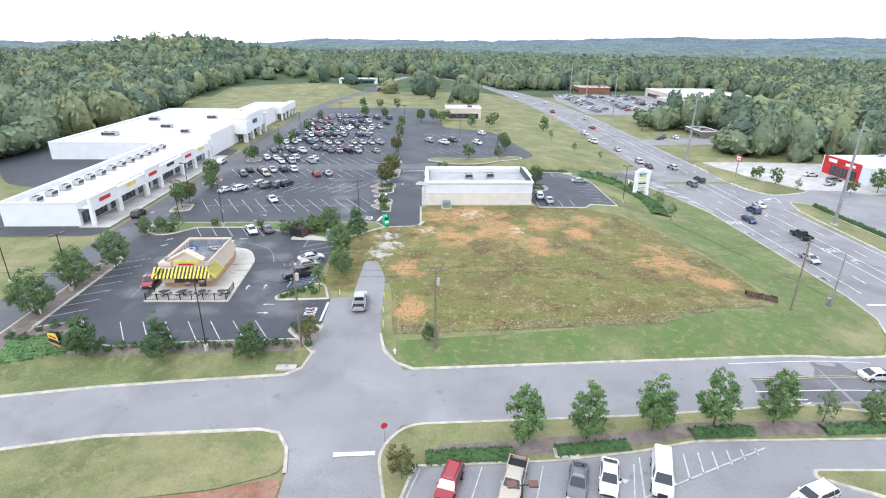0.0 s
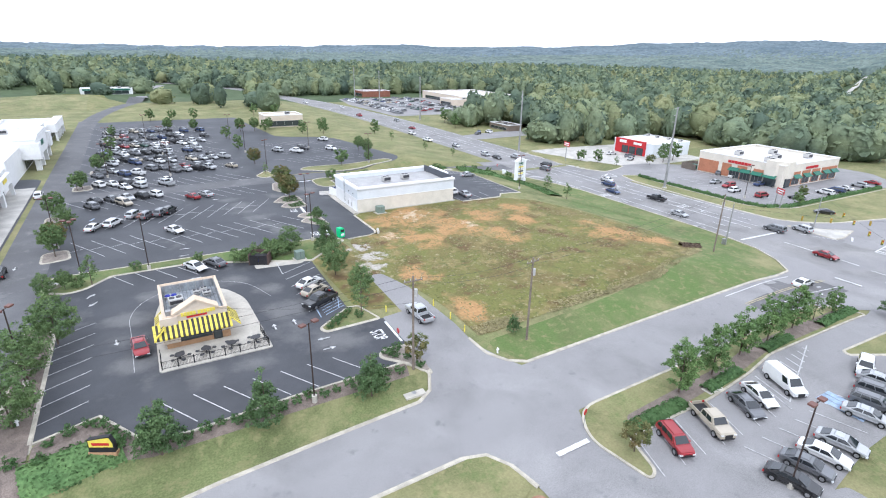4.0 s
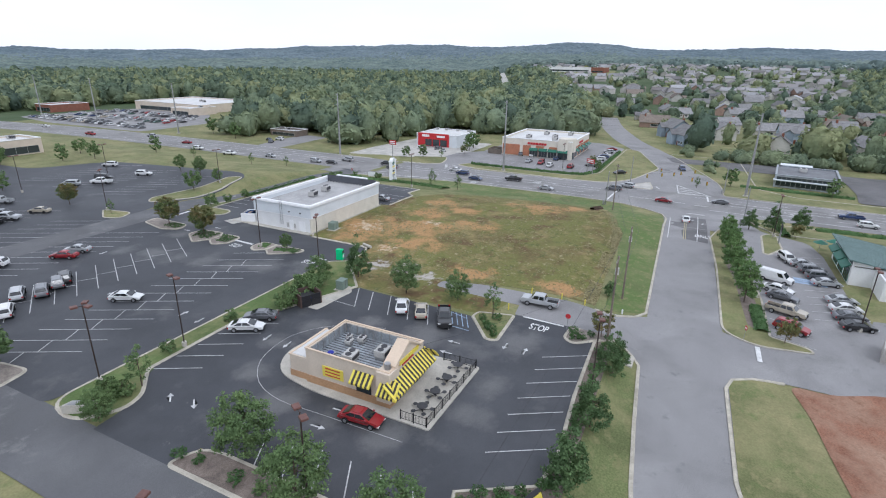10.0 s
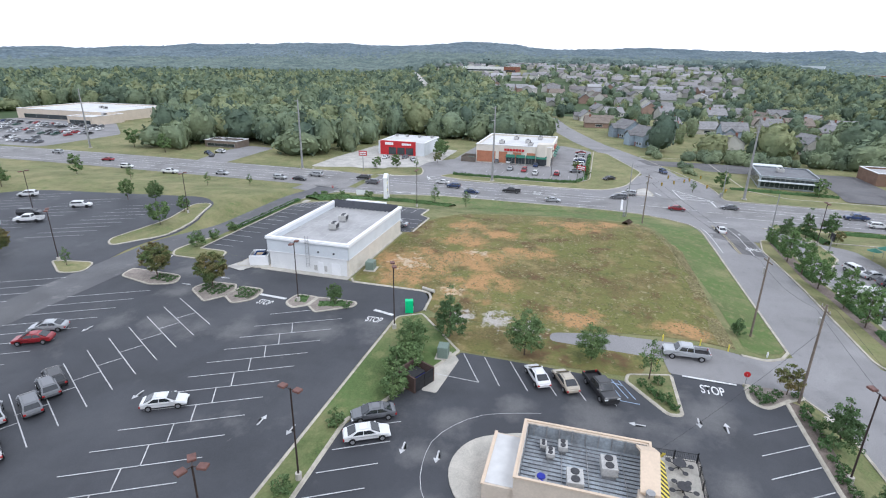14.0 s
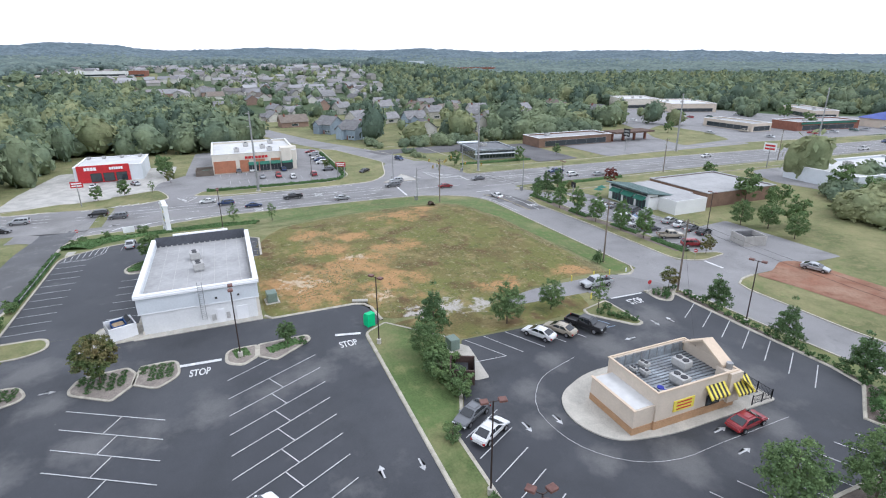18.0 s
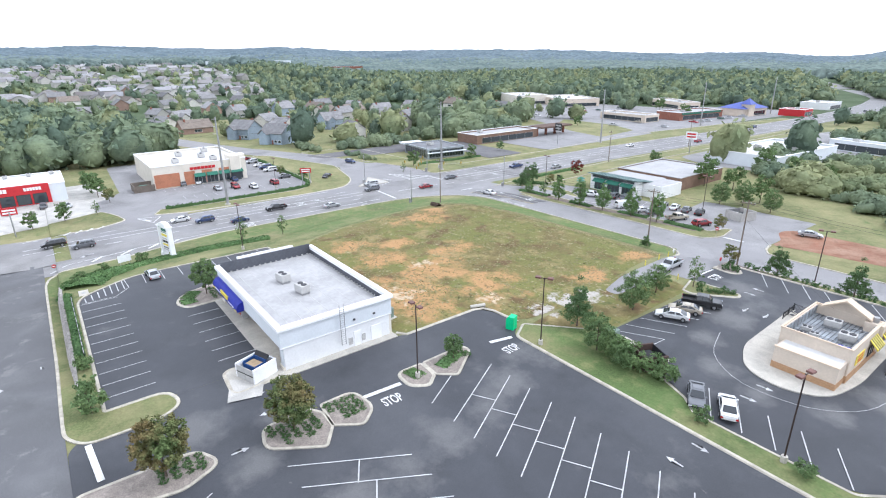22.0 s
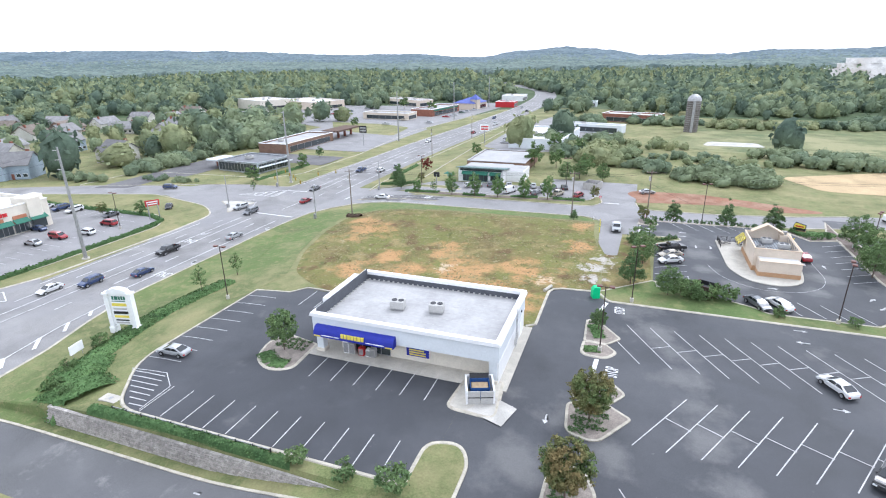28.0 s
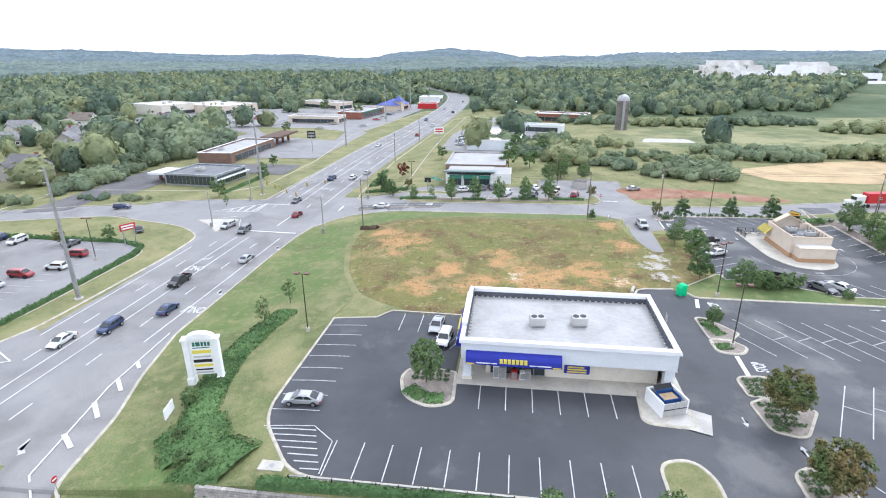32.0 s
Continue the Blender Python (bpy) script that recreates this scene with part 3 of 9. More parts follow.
island([(38.6, 145.6, 2), (35.2, 147.4, 2), (32.4, 146.2, 1.2), (32.7, 139.6, 0.4), (38.2, 138.4, 1.6), (39.8, 141, 1.6)], 1.2, M_BED, "kerbed bed with shrubs and a tree by the store", 0.14)
island([(10.6, 147.2, 1.3), (4.6, 147.6, 1.3), (5.3, 140.4, 0.3), (10, 140.4, 0.3)], 0.8, M_CONC, "kerbed pad that carries the waste enclosure", 0.14)
patch("pad_apron", [(8, 147), (3.6, 148.6), (2.6, 145), (6, 143.5)], M_PALE, 0.16, "pale concrete apron of the waste enclosure", "pavement")
patch("store_verge", [(10.4, 160, 0.3), (10.4, 153.6, 1.8), (7, 152.8, 2), (5.4, 155, 1.5), (5.5, 162, 1.8), (8, 163.5, 1), (66, 163.7, 2), (72.2, 162.6, 4), (74.2, 150, 2), (77.2, 141, 2), (79.7, 129, 1), (79.6, 84, 0.3), (76.5, 78, 0.3), (73, 92, 0.3), (66, 112, 0.3), (58, 126, 0.2), (54.4, 126, 0.5), (54.5, 150.6, 4), (47.3, 160, 3)],
      M_BANK, 0.1, "grass verge round the store's parking lot", "lawn", radius=0.6)
kerb_line(rounded([(54, 125.8, 0), (54.4, 150.6, 4), (47.2, 159.8, 3), (10.4, 159.8, 0.3), (10.4, 153.4, 1.8), (7, 152.6, 2), (5.4, 155, 1.5), (5.4, 162, 1.8), (8, 163.6, 1), (66, 163.8, 2), (72.4, 162.8, 4), (74.4, 150, 2), (77.4, 141, 2), (79.9, 129, 1), (79.9, 120, 0), (77, 121, 0), (56, 124, 0)], 0.5)[:-2])
island([(6, 177.5, 2), (14, 172.8, 3), (28, 175, 3), (40, 180, 3), (38, 184, 3), (24, 180, 3), (9, 181, 2)], 1, M_LAWN, "grass island in the parking lot", 0.14)
island([(-2, 172.6, 1.4), (-6, 170.6, 1.6), (-7.8, 174, 1.4), (-3.6, 180.6, 1.4)], 1, M_LAWN, "small grass island with a lamp", 0.14)
island([(44, 39.4, 0.8), (43.6, 38.4, 0.8), (49, 35.6, 0.8), (62, 36, 1), (58, 39, 1)], 0.8, M_LAWN, "grass island in the coffee shop lot", 0.14)
island([(1.2, 36, 0.8), (0, 43, 2), (2.6, 47.2, 2.5), (30, 48, 2), (50, 49.4, 1), (58, 47.8, 1), (60, 43.6, 0.6), (34, 43.8, 1), (27, 42.4, 1), (18, 41.4, 1), (3.8, 41.1, 0.5), (2.4, 36.6, 0.6)], 0.8, M_LAWN, "grass verge with young trees between street and lot", 0.14)
patch("grass_plot", [(-10.4, 46.7, 2.5), (-30, 46, 1), (-48, 42.6, 1), (-60, 38.6, 0.5), (-56, 37.6, 0.5), (-44, 40.2, 1), (-36, 35.6, 1), (-22, 37.8, 1), (-15.4, 38.6, 0.5), (-9.2, 40.6, 1.5)], M_LAWN, 0.1, "mown grass plot beside the street", "lawn", radius=1)
kerb_line([(-60, 38.8), (-48, 42.8), (-30, 46.2), (-13.4, 46.9), (-11, 46.2), (-9.6, 43.8), (-9, 40.4)])
patch("verge_bed", [(5.5, 41.7), (14, 42.1), (27, 43.1), (34, 44.3), (58, 44.4), (57, 46.6), (34, 46.6), (26, 45.2), (14, 44.4), (6, 43.8)], M_MULCH, 0.155, "mulched bed below the young trees", "planting bed", radius=1)
patch("brown_shop_lot", [(103, 224), (140, 226), (142, 240), (128, 242), (104, 238)], M_ROAD, 0.05, "grey lot in front of the low brown shop", "parking lot", radius=2)
island([(104.4, 124, 2), (103.4, 97, 4), (104.4, 82, 4), (113, 74.6, 6), (140, 68, 3), (180, 80, 3), (184, 86, 2), (119, 86.6, 4), (110.4, 94, 4), (110.6, 126, 3), (112.8, 135.6, 1.2), (107.6, 138.4, 1.5), (104.8, 130, 2)], 1, M_LAWN, "grass corner plot in front of the drugstore", 0.12)
island([(102.8, 152, 2), (106.8, 145, 2), (114, 146.4, 3), (121, 149.4, 2), (116, 160, 4), (113, 172, 4), (106.5, 188, 3), (103, 186, 2)], 1, M_LAWN, "grass plot in front of the red shop", 0.12)
island([(112.6, 68.6, 0.8), (107, 72.4, 2), (101.6, 78.6, 0.6), (101.2, 67.2, 0.8), (104, 66.8, 1)], 0.6, M_PALE, "pale kerbed traffic island at the crossing", 0.13)
island([(103.5, 46, 2), (120, 46.5, 8), (140, 53, 3), (178, 67, 3), (178, 40, 3), (120, 36, 2), (112, 26, 2), (111, -20, 1), (118, -96, 2), (108, -170, 2), (98, -235, 3), (91, -235, 1), (95.5, -130, 1), (101, -45, 1), (102.4, 10, 1)], 1, M_LAWN, "grass verge beside the highway and side road", 0.12)
island([(74, 44, 2), (75.5, 34, 1), (76.5, -20, 1), (73, -90, 1), (68, -170, 1), (60, -176, 1), (64, -90, 1), (64, -36, 1), (62, 36, 2), (73.6, 39.5, 1)], 0.8, M_LAWN, "grass verge beside the highway", 0.12)

island([(-56.8, 145.4, 1.2), (-52.4, 146.4, 1.2), (-53.2, 151.8, 1.2), (-57.0, 151.0, 1.2)], 1.0, M_BED, "kerbed island with a tree and green cover beside the drive", 0.14)
island([(-54.9, 120.1, 1.2), (-50.5, 121.1, 1.2), (-51.3, 126.5, 1.2), (-55.1, 125.7, 1.2)], 1.0, M_BED, "kerbed island with a tree and green cover beside the drive", 0.14)
island([(-53.6, 174.8, 1.2), (-49.2, 175.8, 1.2), (-50.0, 181.2, 1.2), (-53.8, 180.4, 1.2)], 1.0, M_BED, "kerbed island with a tree and green cover beside the drive", 0.14)
island([(-50.5, 195.2, 1.2), (-46.1, 196.2, 1.2), (-46.9, 201.6, 1.2), (-50.7, 200.8, 1.2)], 1.0, M_BED, "kerbed island with a tree and green cover beside the drive", 0.14)
# kerbs along streets
patch("bank_lawn", [(-60, 49.8), (-48, 53.2), (-35, 55.2), (-25, 56.2), (-13, 57.2), (-11.2, 58.4), (-10.2, 60.6), (-12.6, 60.6), (-40, 60.2), (-50, 62.4), (-60, 62.4)], M_BANK, 0.075, "patchy mown grass on the street bank", "lawn")
kerb_line([(-60, 49.6), (-48, 53), (-35, 55), (-25, 56), (-13, 57), (-11, 58.2), (-9.9, 60.4), (-9.7, 66.8)])
kerb_line([(-12.2, 62.9), (-26, 62.5), (-36.3, 61.7), (-40.6, 62.3), (-44.5, 68.6), (-50, 66.8)])
kerb_line([(-1.3, 65), (-0.6, 61.6), (1.2, 59.2), (3.4, 57.9), (30, 58.8), (55, 59.6), (63, 59.6), (70.2, 61), (75, 65.8), (78.4, 72.3), (79.5, 80), (79.9, 92), (79.9, 120)])
kerb_line([(5.6, 124.9), (4.3, 124), (4.3, 111.6), (3.7, 110.2), (2.2, 109.5), (-2.6, 109.1)])
kerb_line([(33.6, 123.3), (45, 123), (47, 125.6), (54, 125.8)])

# ---- paint ----


def bar(bm, a, b, width, lift=0.11):
    """One painted line on the ground."""
    a, b = Vector(a[:2]), Vector(b[:2])
    d = (b - a)
    m = max(1, int(d.length / 2.5))
    n = Vector((-d.y, d.x)).normalized() * width / 2
    for i in range(m):
        p, q = a + d * i / m, a + d * (i + 1) / m
        bm.faces.new([bm.verts.new((v.x, v.y, land_z(v.x, v.y) + lift)) for v in (p - n, q - n, q + n, p + n)])


def painted(name, bars, mat, label, lift=0.085, parent=None):
    bm = bmesh.new()
    for a, b, w in bars:
        bar(bm, a, b, w, lift + 0.025)
    for f in bm.faces:
        f.normal_update()
        if f.normal.z < 0:
            f.normal_flip()
    return tagged(new(name, mesh_of(name, bm, mat)), label, "road marking", kind="structure")


# herringbone stalls of the plaza lot
W = 0.12
bars = []
for k in range(13):
    x = -8.7 - 3.32 * k
    if x - 5.85 < -52:
        break
    bars.append(((x, 119.8), (x - 5.85, 130.5), W))
    bars.append(((x - 3.35, 125.9), (x - 5.9, 124.5), W))
bars += [((-7.6, 125.4), (-10.6, 130.5), W)]
for k in range(12):
    x = -10 - 3.3 * k
    if x - 5.9 < -52:
        break
    bars.append(((x, 147), (x - 5.9, 136.8), W))
    bars.append(((x - 3.4, 141.2), (x - 5.95, 142.7), W))
for y0 in (153.6, 171, 188, 205, 222, 239, 256, 273, 290):
    s = 1 if int(y0) % 2 else -1
    for k in range(13):
        x = -9 - 3.3 * k
        bars.append(((x, y0), (x - 5.9, y0 + s * 10.2 if s > 0 else y0 + 10.2), W))
for y0 in (188, 205, 222):
    for k in range(9):
        bars.append(((36 - 3.3 * k, y0), (30.6 - 3.3 * k, y0 + 10), W))
painted("stall_lines", bars, M_STALL, "white slanted stall lines of the big lot")
# stalls of the store lot
bars = [((13.4 + 3.18 * k, 141.2), (13.4 + 3.18 * k, 146.9), W) for k in range(6)]
bars += [((13.2 + 3.09 * k, 154.2), (13.2 + 3.09 * k, 159.4), W) for k in range(11)]
bars += [((47.8, 128.5 + 3.0 * k), (53.8, 128.3 + 3.0 * k), W) for k in range(8)]
bars += [((33.6 + 3.0 * k, 124), (33.6 + 3.0 * k, 129.6), W) for k in range(4)]
painted("stall_lines", bars, M_STALL, "white stall lines of the store lot", 0.09)
hatch = [((47.4, 152.2), (53.4, 152.4), W), ((47.4, 152.2), (44.6, 154.4), W), ((44.6, 154.4), (44.4, 159.2), W)]
hatch += [((52.9 - 1.05 * k, 152.8 + 0.98 * k), (47 - 0.4 * k, 152.9 + 0.95 * k), 0.16) for k in range(7)]
painted("hatched_corner", hatch, M_STALL, "white hatched no-parking corner", 0.09)
# stalls of the restaurant lot
bars = [((-28.1 - 3.2 * k, 103.5), (-30.9 - 3.2 * k, 108.5), W) for k in range(5)]
bars += [((-16.5 - 3.2 * k, 62.9), (-19.6 - 3.2 * k, 68), W) for k in range(7)]
bars += [((-50.2, 69.6 + 3.3 * k), (-45.6, 72.0 + 3.3 * k), W) for k in range(7)]
bars += [((-13.0, 97.6 - 3.3 * k), (-18.7, 94.7 - 3.3 * k), W) for k in range(5)] + [((-12.9, 100.4), (-18.7, 97.2), W), ((-18.7, 97.2), (-18.4, 103), W)]
ring = smooth_line([(-22.4, 89.4), (-24.6, 95.5), (-28.5, 98.9), (-32, 99.6), (-36.5, 98.6), (-40, 95.4), (-41.5, 91), (-41.4, 85.7), (-41.2, 75.7)], 1.5)
bars += [(a, b, 0.06) for a, b in zip(ring, ring[1:])]
painted("stall_lines", bars, M_STALL, "white stall lines of the restaurant lot", 0.09)
painted("accessible_bay", [((-13.4, 83.6 - 0.8 * k), (-16.8, 81.8 - 0.8 * k), 0.13) for k in range(4)] + [((-13.4, 84), (-14.4, 80.6), 0.13), ((-17.4, 82.6), (-17.6, 79), 0.13)], M_BPAINT, "pale blue hatched bay beside the kerb", 0.09)
painted("bay_mark", [((-47.8, 146.6 - 0.0), (-48.5, 145), 0.4)], M_BPAINT, "small blue bay mark", 0.09)
painted("accessible_bay", [((32.7 + 0.9 * k, 130.2), (34.2 + 0.9 * k, 134), 0.13) for k in range(4)], M_BPAINT, "pale blue hatched bay beside the store", 0.1)
painted("bay_mark", [((29.5 + k, 30.4), (29.5 + k, 35.4), 0.9) for k in range(3)], M_BPAINT, "faded blue bay in front of the coffee shop", 0.095)
# stalls of the coffee and drugstore lots
bars = [((4.4 + 3.1 * k, 40.7), (2.6 + 3.1 * k, 35.6), W) for k in range(8)]
bars += [((15 + 3.1 * k, 29.2), (13.4 + 3.1 * k, 34.4), W) for k in range(11)]
bars += [((27 + 1.6 * k, 41.6 + 0.12 * k), (25.6 + 1.75 * k, 36.6 + 0.62 * k), 0.16) for k in range(9)] + [((25.4, 36.4), (41, 42.6), 0.16)]
painted("stall_lines", bars, M_STALL, "white stall lines of the coffee shop lot", 0.1)
bars = [((120, 94 + 3.0 * k), (125.5, 94 + 3.0 * k), W) for k in range(12)] + [((128 + 3.0 * k, 89), (128 + 3.0 * k, 94.4), W) for k in range(14)]
bars += [((135, 106 + 3.0 * k), (140.5, 106 + 3.0 * k), W) for k in range(9)]
painted("stall_lines", bars, M_STALL, "white stall lines of the drugstore lot", 0.09)
# stop bars
painted("stop_bar", [((-4.9, 136), (-5.2, 131.1), 0.6)], M_PAINT, "white stop bar by the lot island", 0.09)
painted("stop_bar", [((-4.6, 116.4), (-5.4, 113), 0.6)], M_PAINT, "white stop bar by the green bin", 0.09)
painted("stop_bar", [((-4.6, 42.8), (-0.3, 42.9), 0.6)], M_PAINT, "white stop bar on the driveway", 0.1)
painted("stop_bar", [((-10, 73.6), (-10.2, 67.6), 0.35)], M_PAINT, "white stop bar at the restaurant exit", 0.1)
painted("stop_bar", [((5.2, 161.8), (-1.2, 161.3), 0.6)], M_PAINT, "white stop bar at the lot exit", 0.1)
painted("stop_bar", [((80.6, 77.2), (94.2, 76.4), 0.6)], M_PAINT, "white stop bar on the highway", 0.11)
painted("stop_bar", [((76.4, 50.8), (76.4, 55.4), 0.5)], M_PAINT, "white stop bar at the crossing", 0.11)
painted("stop_bar", [((93.6, 50.2), (100, 50.6), 0.5)], M_PAINT, "white stop bar beyond the crossing", 0.11)
painted("lane_guide", [((88.1, 71.6), (87.8, 56.3), 0.3), ((106.4, 66), (103.2, 64.6), 0.4), ((97.6, 74), (101, 66.6), 0.16)], M_PAINT, "white guide lines inside the crossing", 0.11)
# highway lanes: right-turn lane, two lanes, middle turn lane, two lanes
dashes, solids = [], []
for o in (-3.0, 7.4):
    off = offset_line(smooth_line(HWY, 4.0), o)
    for i in range(len(off) - 1):
        if -420 < off[i].y < 520 and not 50 < off[i].y < 77 and i % 3 == 0:
            dashes.append((off[i], off[i].lerp(off[i + 1], 0.85), 0.2))
for o, spans in ((-7.1, ((77, 126), (-300, 44), (178, 520))), (1.1, ((77, 300), (-300, 46))), (4.2, ((77, 300), (-300, 46))), (11.3, ((82, 132), (152, 520), (-420, 40)))):
    off = offset_line(hwy_line, o)
    for a, b in zip(off, off[1:]):
        if any(lo < a.y < hi for lo, hi in spans):
            solids.append((a, b, 0.2))
painted("lane_dashes", dashes, M_PAINT, "white broken lane lines on the highway", 0.1)
painted("edge_lines", solids, M_PAINT, "white edge lines on the highway", 0.1)
painted("street_line", [((46, 54.4), (72, 55.2), 0.14), ((46, 54.8), (72, 55.6), 0.14)], M_YPAINT, "double yellow line on the street", 0.1)
painted("street_lanes", [((45.5, 52), (72.5, 52.4), 0.16), ((45.5, 58), (66, 58.8), 0.14)], M_PAINT, "white lane lines on the street", 0.1)
painted("gore_stripes", [((78.6, 153.5), (75.8, 155.6), 0.6), ((79.6, 147.4), (76.8, 150.2), 0.6), ((80.2, 142.2), (77.9, 144.6), 0.55), ((80.6, 137.6), (79.1, 139.2), 0.5), ((81, 129), (80.2, 144), 0.2), ((80.2, 144), (77, 160), 0.2), ((77, 160), (74, 163), 0.2)], M_PAINT, "white gore stripes at the highway shoulder", 0.13)
painted("gore_stripes", [((113, 60), (100.4, 58.8), 0.3), ((100.4, 58.8), (100.6, 49.6), 0.3), ((100.6, 49.6), (113, 60), 0.3)] + [((101.6 + 2.2 * k, 58.8), (101.2 + 2.5 * k, 50.6 + 1.9 * k), 0.45) for k in range(5)], M_PAINT, "white hatched gore on the side road", 0.11)
painted("gore_stripes", [((99.6, 139.8), (106, 142.6), 0.25), ((99.6, 139.8), (104.6, 137.2), 0.25), ((104.6, 137.2), (106, 142.6), 0.25), ((101.4, 140), (104, 141.2), 0.5)] + [((102.2 - 0.3 * k, 152 + 2.4 * k), (104.4 - 0.3 * k, 150.4 + 2.4 * k), 0.45) for k in range(4)], M_PAINT, "white hatched gore at the shops' drive", 0.12)


def ground_text(word, x, y, turn, size, mat, label, lift=0.095):
    """Letters painted on the road, as a mesh."""
    cu = bpy.data.curves.new(word, "FONT")
    cu.body, cu.size, cu.align_x, cu.align_y = word, size, "CENTER", "CENTER"
    cu.offset = 0.02
    tmp = new(word, cu)
    me = bpy.data.meshes.new_from_object(tmp.evaluated_get(bpy.context.evaluated_depsgraph_get()))
    bpy.data.objects.remove(tmp)
    me.materials.clear(), me.materials.append(mat)
    ob = tagged(new("road_word", me), label, "road marking", kind="structure")
    ob.matrix_world = pose(x, y, ground_z(x, y) + lift, 0, 0, turn) @ Matrix.Diagonal((1, 2.2, 1, 1))
    return ob


ground_text("STOP", -7.3, 133.6, 267, 1.0, M_PAINT, "white word STOP painted before the bar")
ground_text("STOP", -7.6, 115.2, 272, 1.0, M_PAINT, "white word STOP painted by the green bin")
ground_text("STOP", -12.3, 70.6, 270, 1.1, M_PAINT, "white word STOP painted at the exit")
ground_text("ONLY", 50, 50.9, -90, 1.3, M_PAINT, "white word ONLY painted on the turn lane")
ground_text("ONLY", 82, 120.5, 0, 1.5, M_PAINT, "white word ONLY painted on the highway", 0.12)
ground_text("ONLY", 93, 102, 0, 1.5, M_PAINT, "white word ONLY painted on the highway", 0.12)


def arrow(x, y, turn, size=0.72, bent=0):
    """A painted direction arrow; bent: 1 or -1 for a turn arrow."""
    bm = bmesh.new()
    if bent:
        outline = [(-0.13, -1.2), (0.13, -1.2), (0.13, 0.3), (bent * 0.7, 0.55), (bent * 0.7, 0.2), (bent * 1.3, 0.75), (bent * 0.7, 1.3), (bent * 0.7, 0.95), (-0.13, 0.6)]
    else:
        outline = [(-0.13, -1.2), (0.13, -1.2), (0.13, 0.3), (0.5, 0.3), (0, 1.25), (-0.5, 0.3), (-0.13, 0.3)]
    f = bm.faces.new([bm.verts.new((a * size, b * size, 0)) for a, b in outline])
    bmesh.ops.triangulate(bm, faces=[f])
    for f in bm.faces:
        f.normal_update()
        if f.normal.z < 0:
            f.normal_flip()
    ob = tagged(new("road_arrow", mesh_of("road_arrow", bm, M_STALL)), "white direction arrow painted on the asphalt", "road marking", "painted arrows", "structure")
    ob.matrix_world = pose(x, y, ground_z(x, y) + 0.085, 0, 0, turn)


for x, y, turn in ((-32.6, 113.9, 90), (-32.1, 117.6, -90), (-32.3, 133.4, 90), (3.2, 145.4, 180), (-0.8, 145.6, 0), (-5.1, 149.9, 180), (-46.2, 98.6, 140), (-46.6, 101.8, -40), (-31.8, 102, 95), (-32, 98.4, 95),
                   (-21.3, 79.5, 0), (-24.1, 79.3, 0), (-19.1, 73.1, 90), (-19.2, 70.4, -90), (-39.9, 84.1, 185), (-43.1, 84.5, 185), (-22, 152, 90), (24, 38.5, -80), (62, 51.2, -90), (66, 53.5, -90), (30, 165.4, 90), (26, 169.6, -90), (-56, 140, 0), (-58.4, 120, 180)):
    arrow(x, y, turn)
for x, y, turn, side in ((81.6, 113, 0, -1), (93, 126, 0, 1), (82, 156, 0, -1), (81.2, 88, 0, -1), (93, 96, 0, 1), (90, 30, 180, 1)):
    arrow(x, y, turn, 1.1, side)

# ---- building kit ----
M_WHITE = surface("white_stucco", (0.76, 0.76, 0.75), var=0.08, scale=0.3, fine=4, fvar=0.05, bump=0.1)
M_PALEGREY = surface("pale_grey_stucco", (0.66, 0.69, 0.71), var=0.08, scale=0.3, fine=4, fvar=0.05, bump=0.1)
M_CREAM = surface("cream_block", (0.68, 0.63, 0.54), var=0.1, scale=0.4, fine=5, fvar=0.08, bump=0.1)
M_TRIM = surface("white_trim", (0.82, 0.82, 0.82), var=0.06, scale=0.5, fine=5, fvar=0.04)
M_MEMB = surface("roof_membrane", (0.41, 0.405, 0.40), var=0.16, scale=0.22, fine=1.6, fvar=0.10, bump=0.1)
M_WMEMB = surface("white_roof_membrane", (0.64, 0.635, 0.62), var=0.14, scale=0.15, fine=1.2, fvar=0.08, bump=0.1)
M_DMEMB = surface("dark_flashing", (0.10, 0.105, 0.12), var=0.2, scale=0.5, fine=4)
M_RIB = surface("grey_ribbed_metal", (0.40, 0.44, 0.47), col2=(0.25, 0.26, 0.27), rough=0.5, metal=0.3, scale=0.5, fine=4, fvar=0.2)
M_TAN = MATS.get("tan_stucco") or surface("tan_stucco", (0.66, 0.53, 0.40), var=0.1, scale=0.4, fine=5, fvar=0.06, bump=0.1)
M_BEIGE = surface("beige_stucco", (0.63, 0.54, 0.44), var=0.1, scale=0.4, fine=5, fvar=0.06, bump=0.1)
M_BROWN = surface("tan_brick", (0.44, 0.27, 0.15), var=0.15, scale=0.6, fine=8, fvar=0.2, bump=0.3)
M_BRICK = surface("orange_brick", (0.44, 0.19, 0.11), var=0.15, scale=0.6, fine=8, fvar=0.2, bump=0.3)
M_DBRICK = surface("dark_red_brick", (0.26, 0.11, 0.075), var=0.2, scale=0.6, fine=8, fvar=0.2, bump=0.3)
M_BLUE = surface("blue_awning", (0.025, 0.035, 0.32), rough=0.6, var=0.15, scale=1.0, fine=6, fvar=0.06)
M_YEL = surface("yellow_sheet", (0.76, 0.63, 0.10), rough=0.6, var=0.08, scale=1.0, fine=6, fvar=0.05)
M_BLACK = surface("black_metal", (0.025, 0.025, 0.028), rough=0.5, var=0.2, scale=2.0)
M_DKFAB = surface("charcoal_fabric", (0.06, 0.055, 0.05), rough=0.8, var=0.2, scale=2.0)
M_RED = surface("red_panel", (0.50, 0.03, 0.035), rough=0.5, var=0.12, scale=0.8)
M_GREENS = surface("green_metal", (0.035, 0.16, 0.11), rough=0.5, var=0.15, scale=0.8)
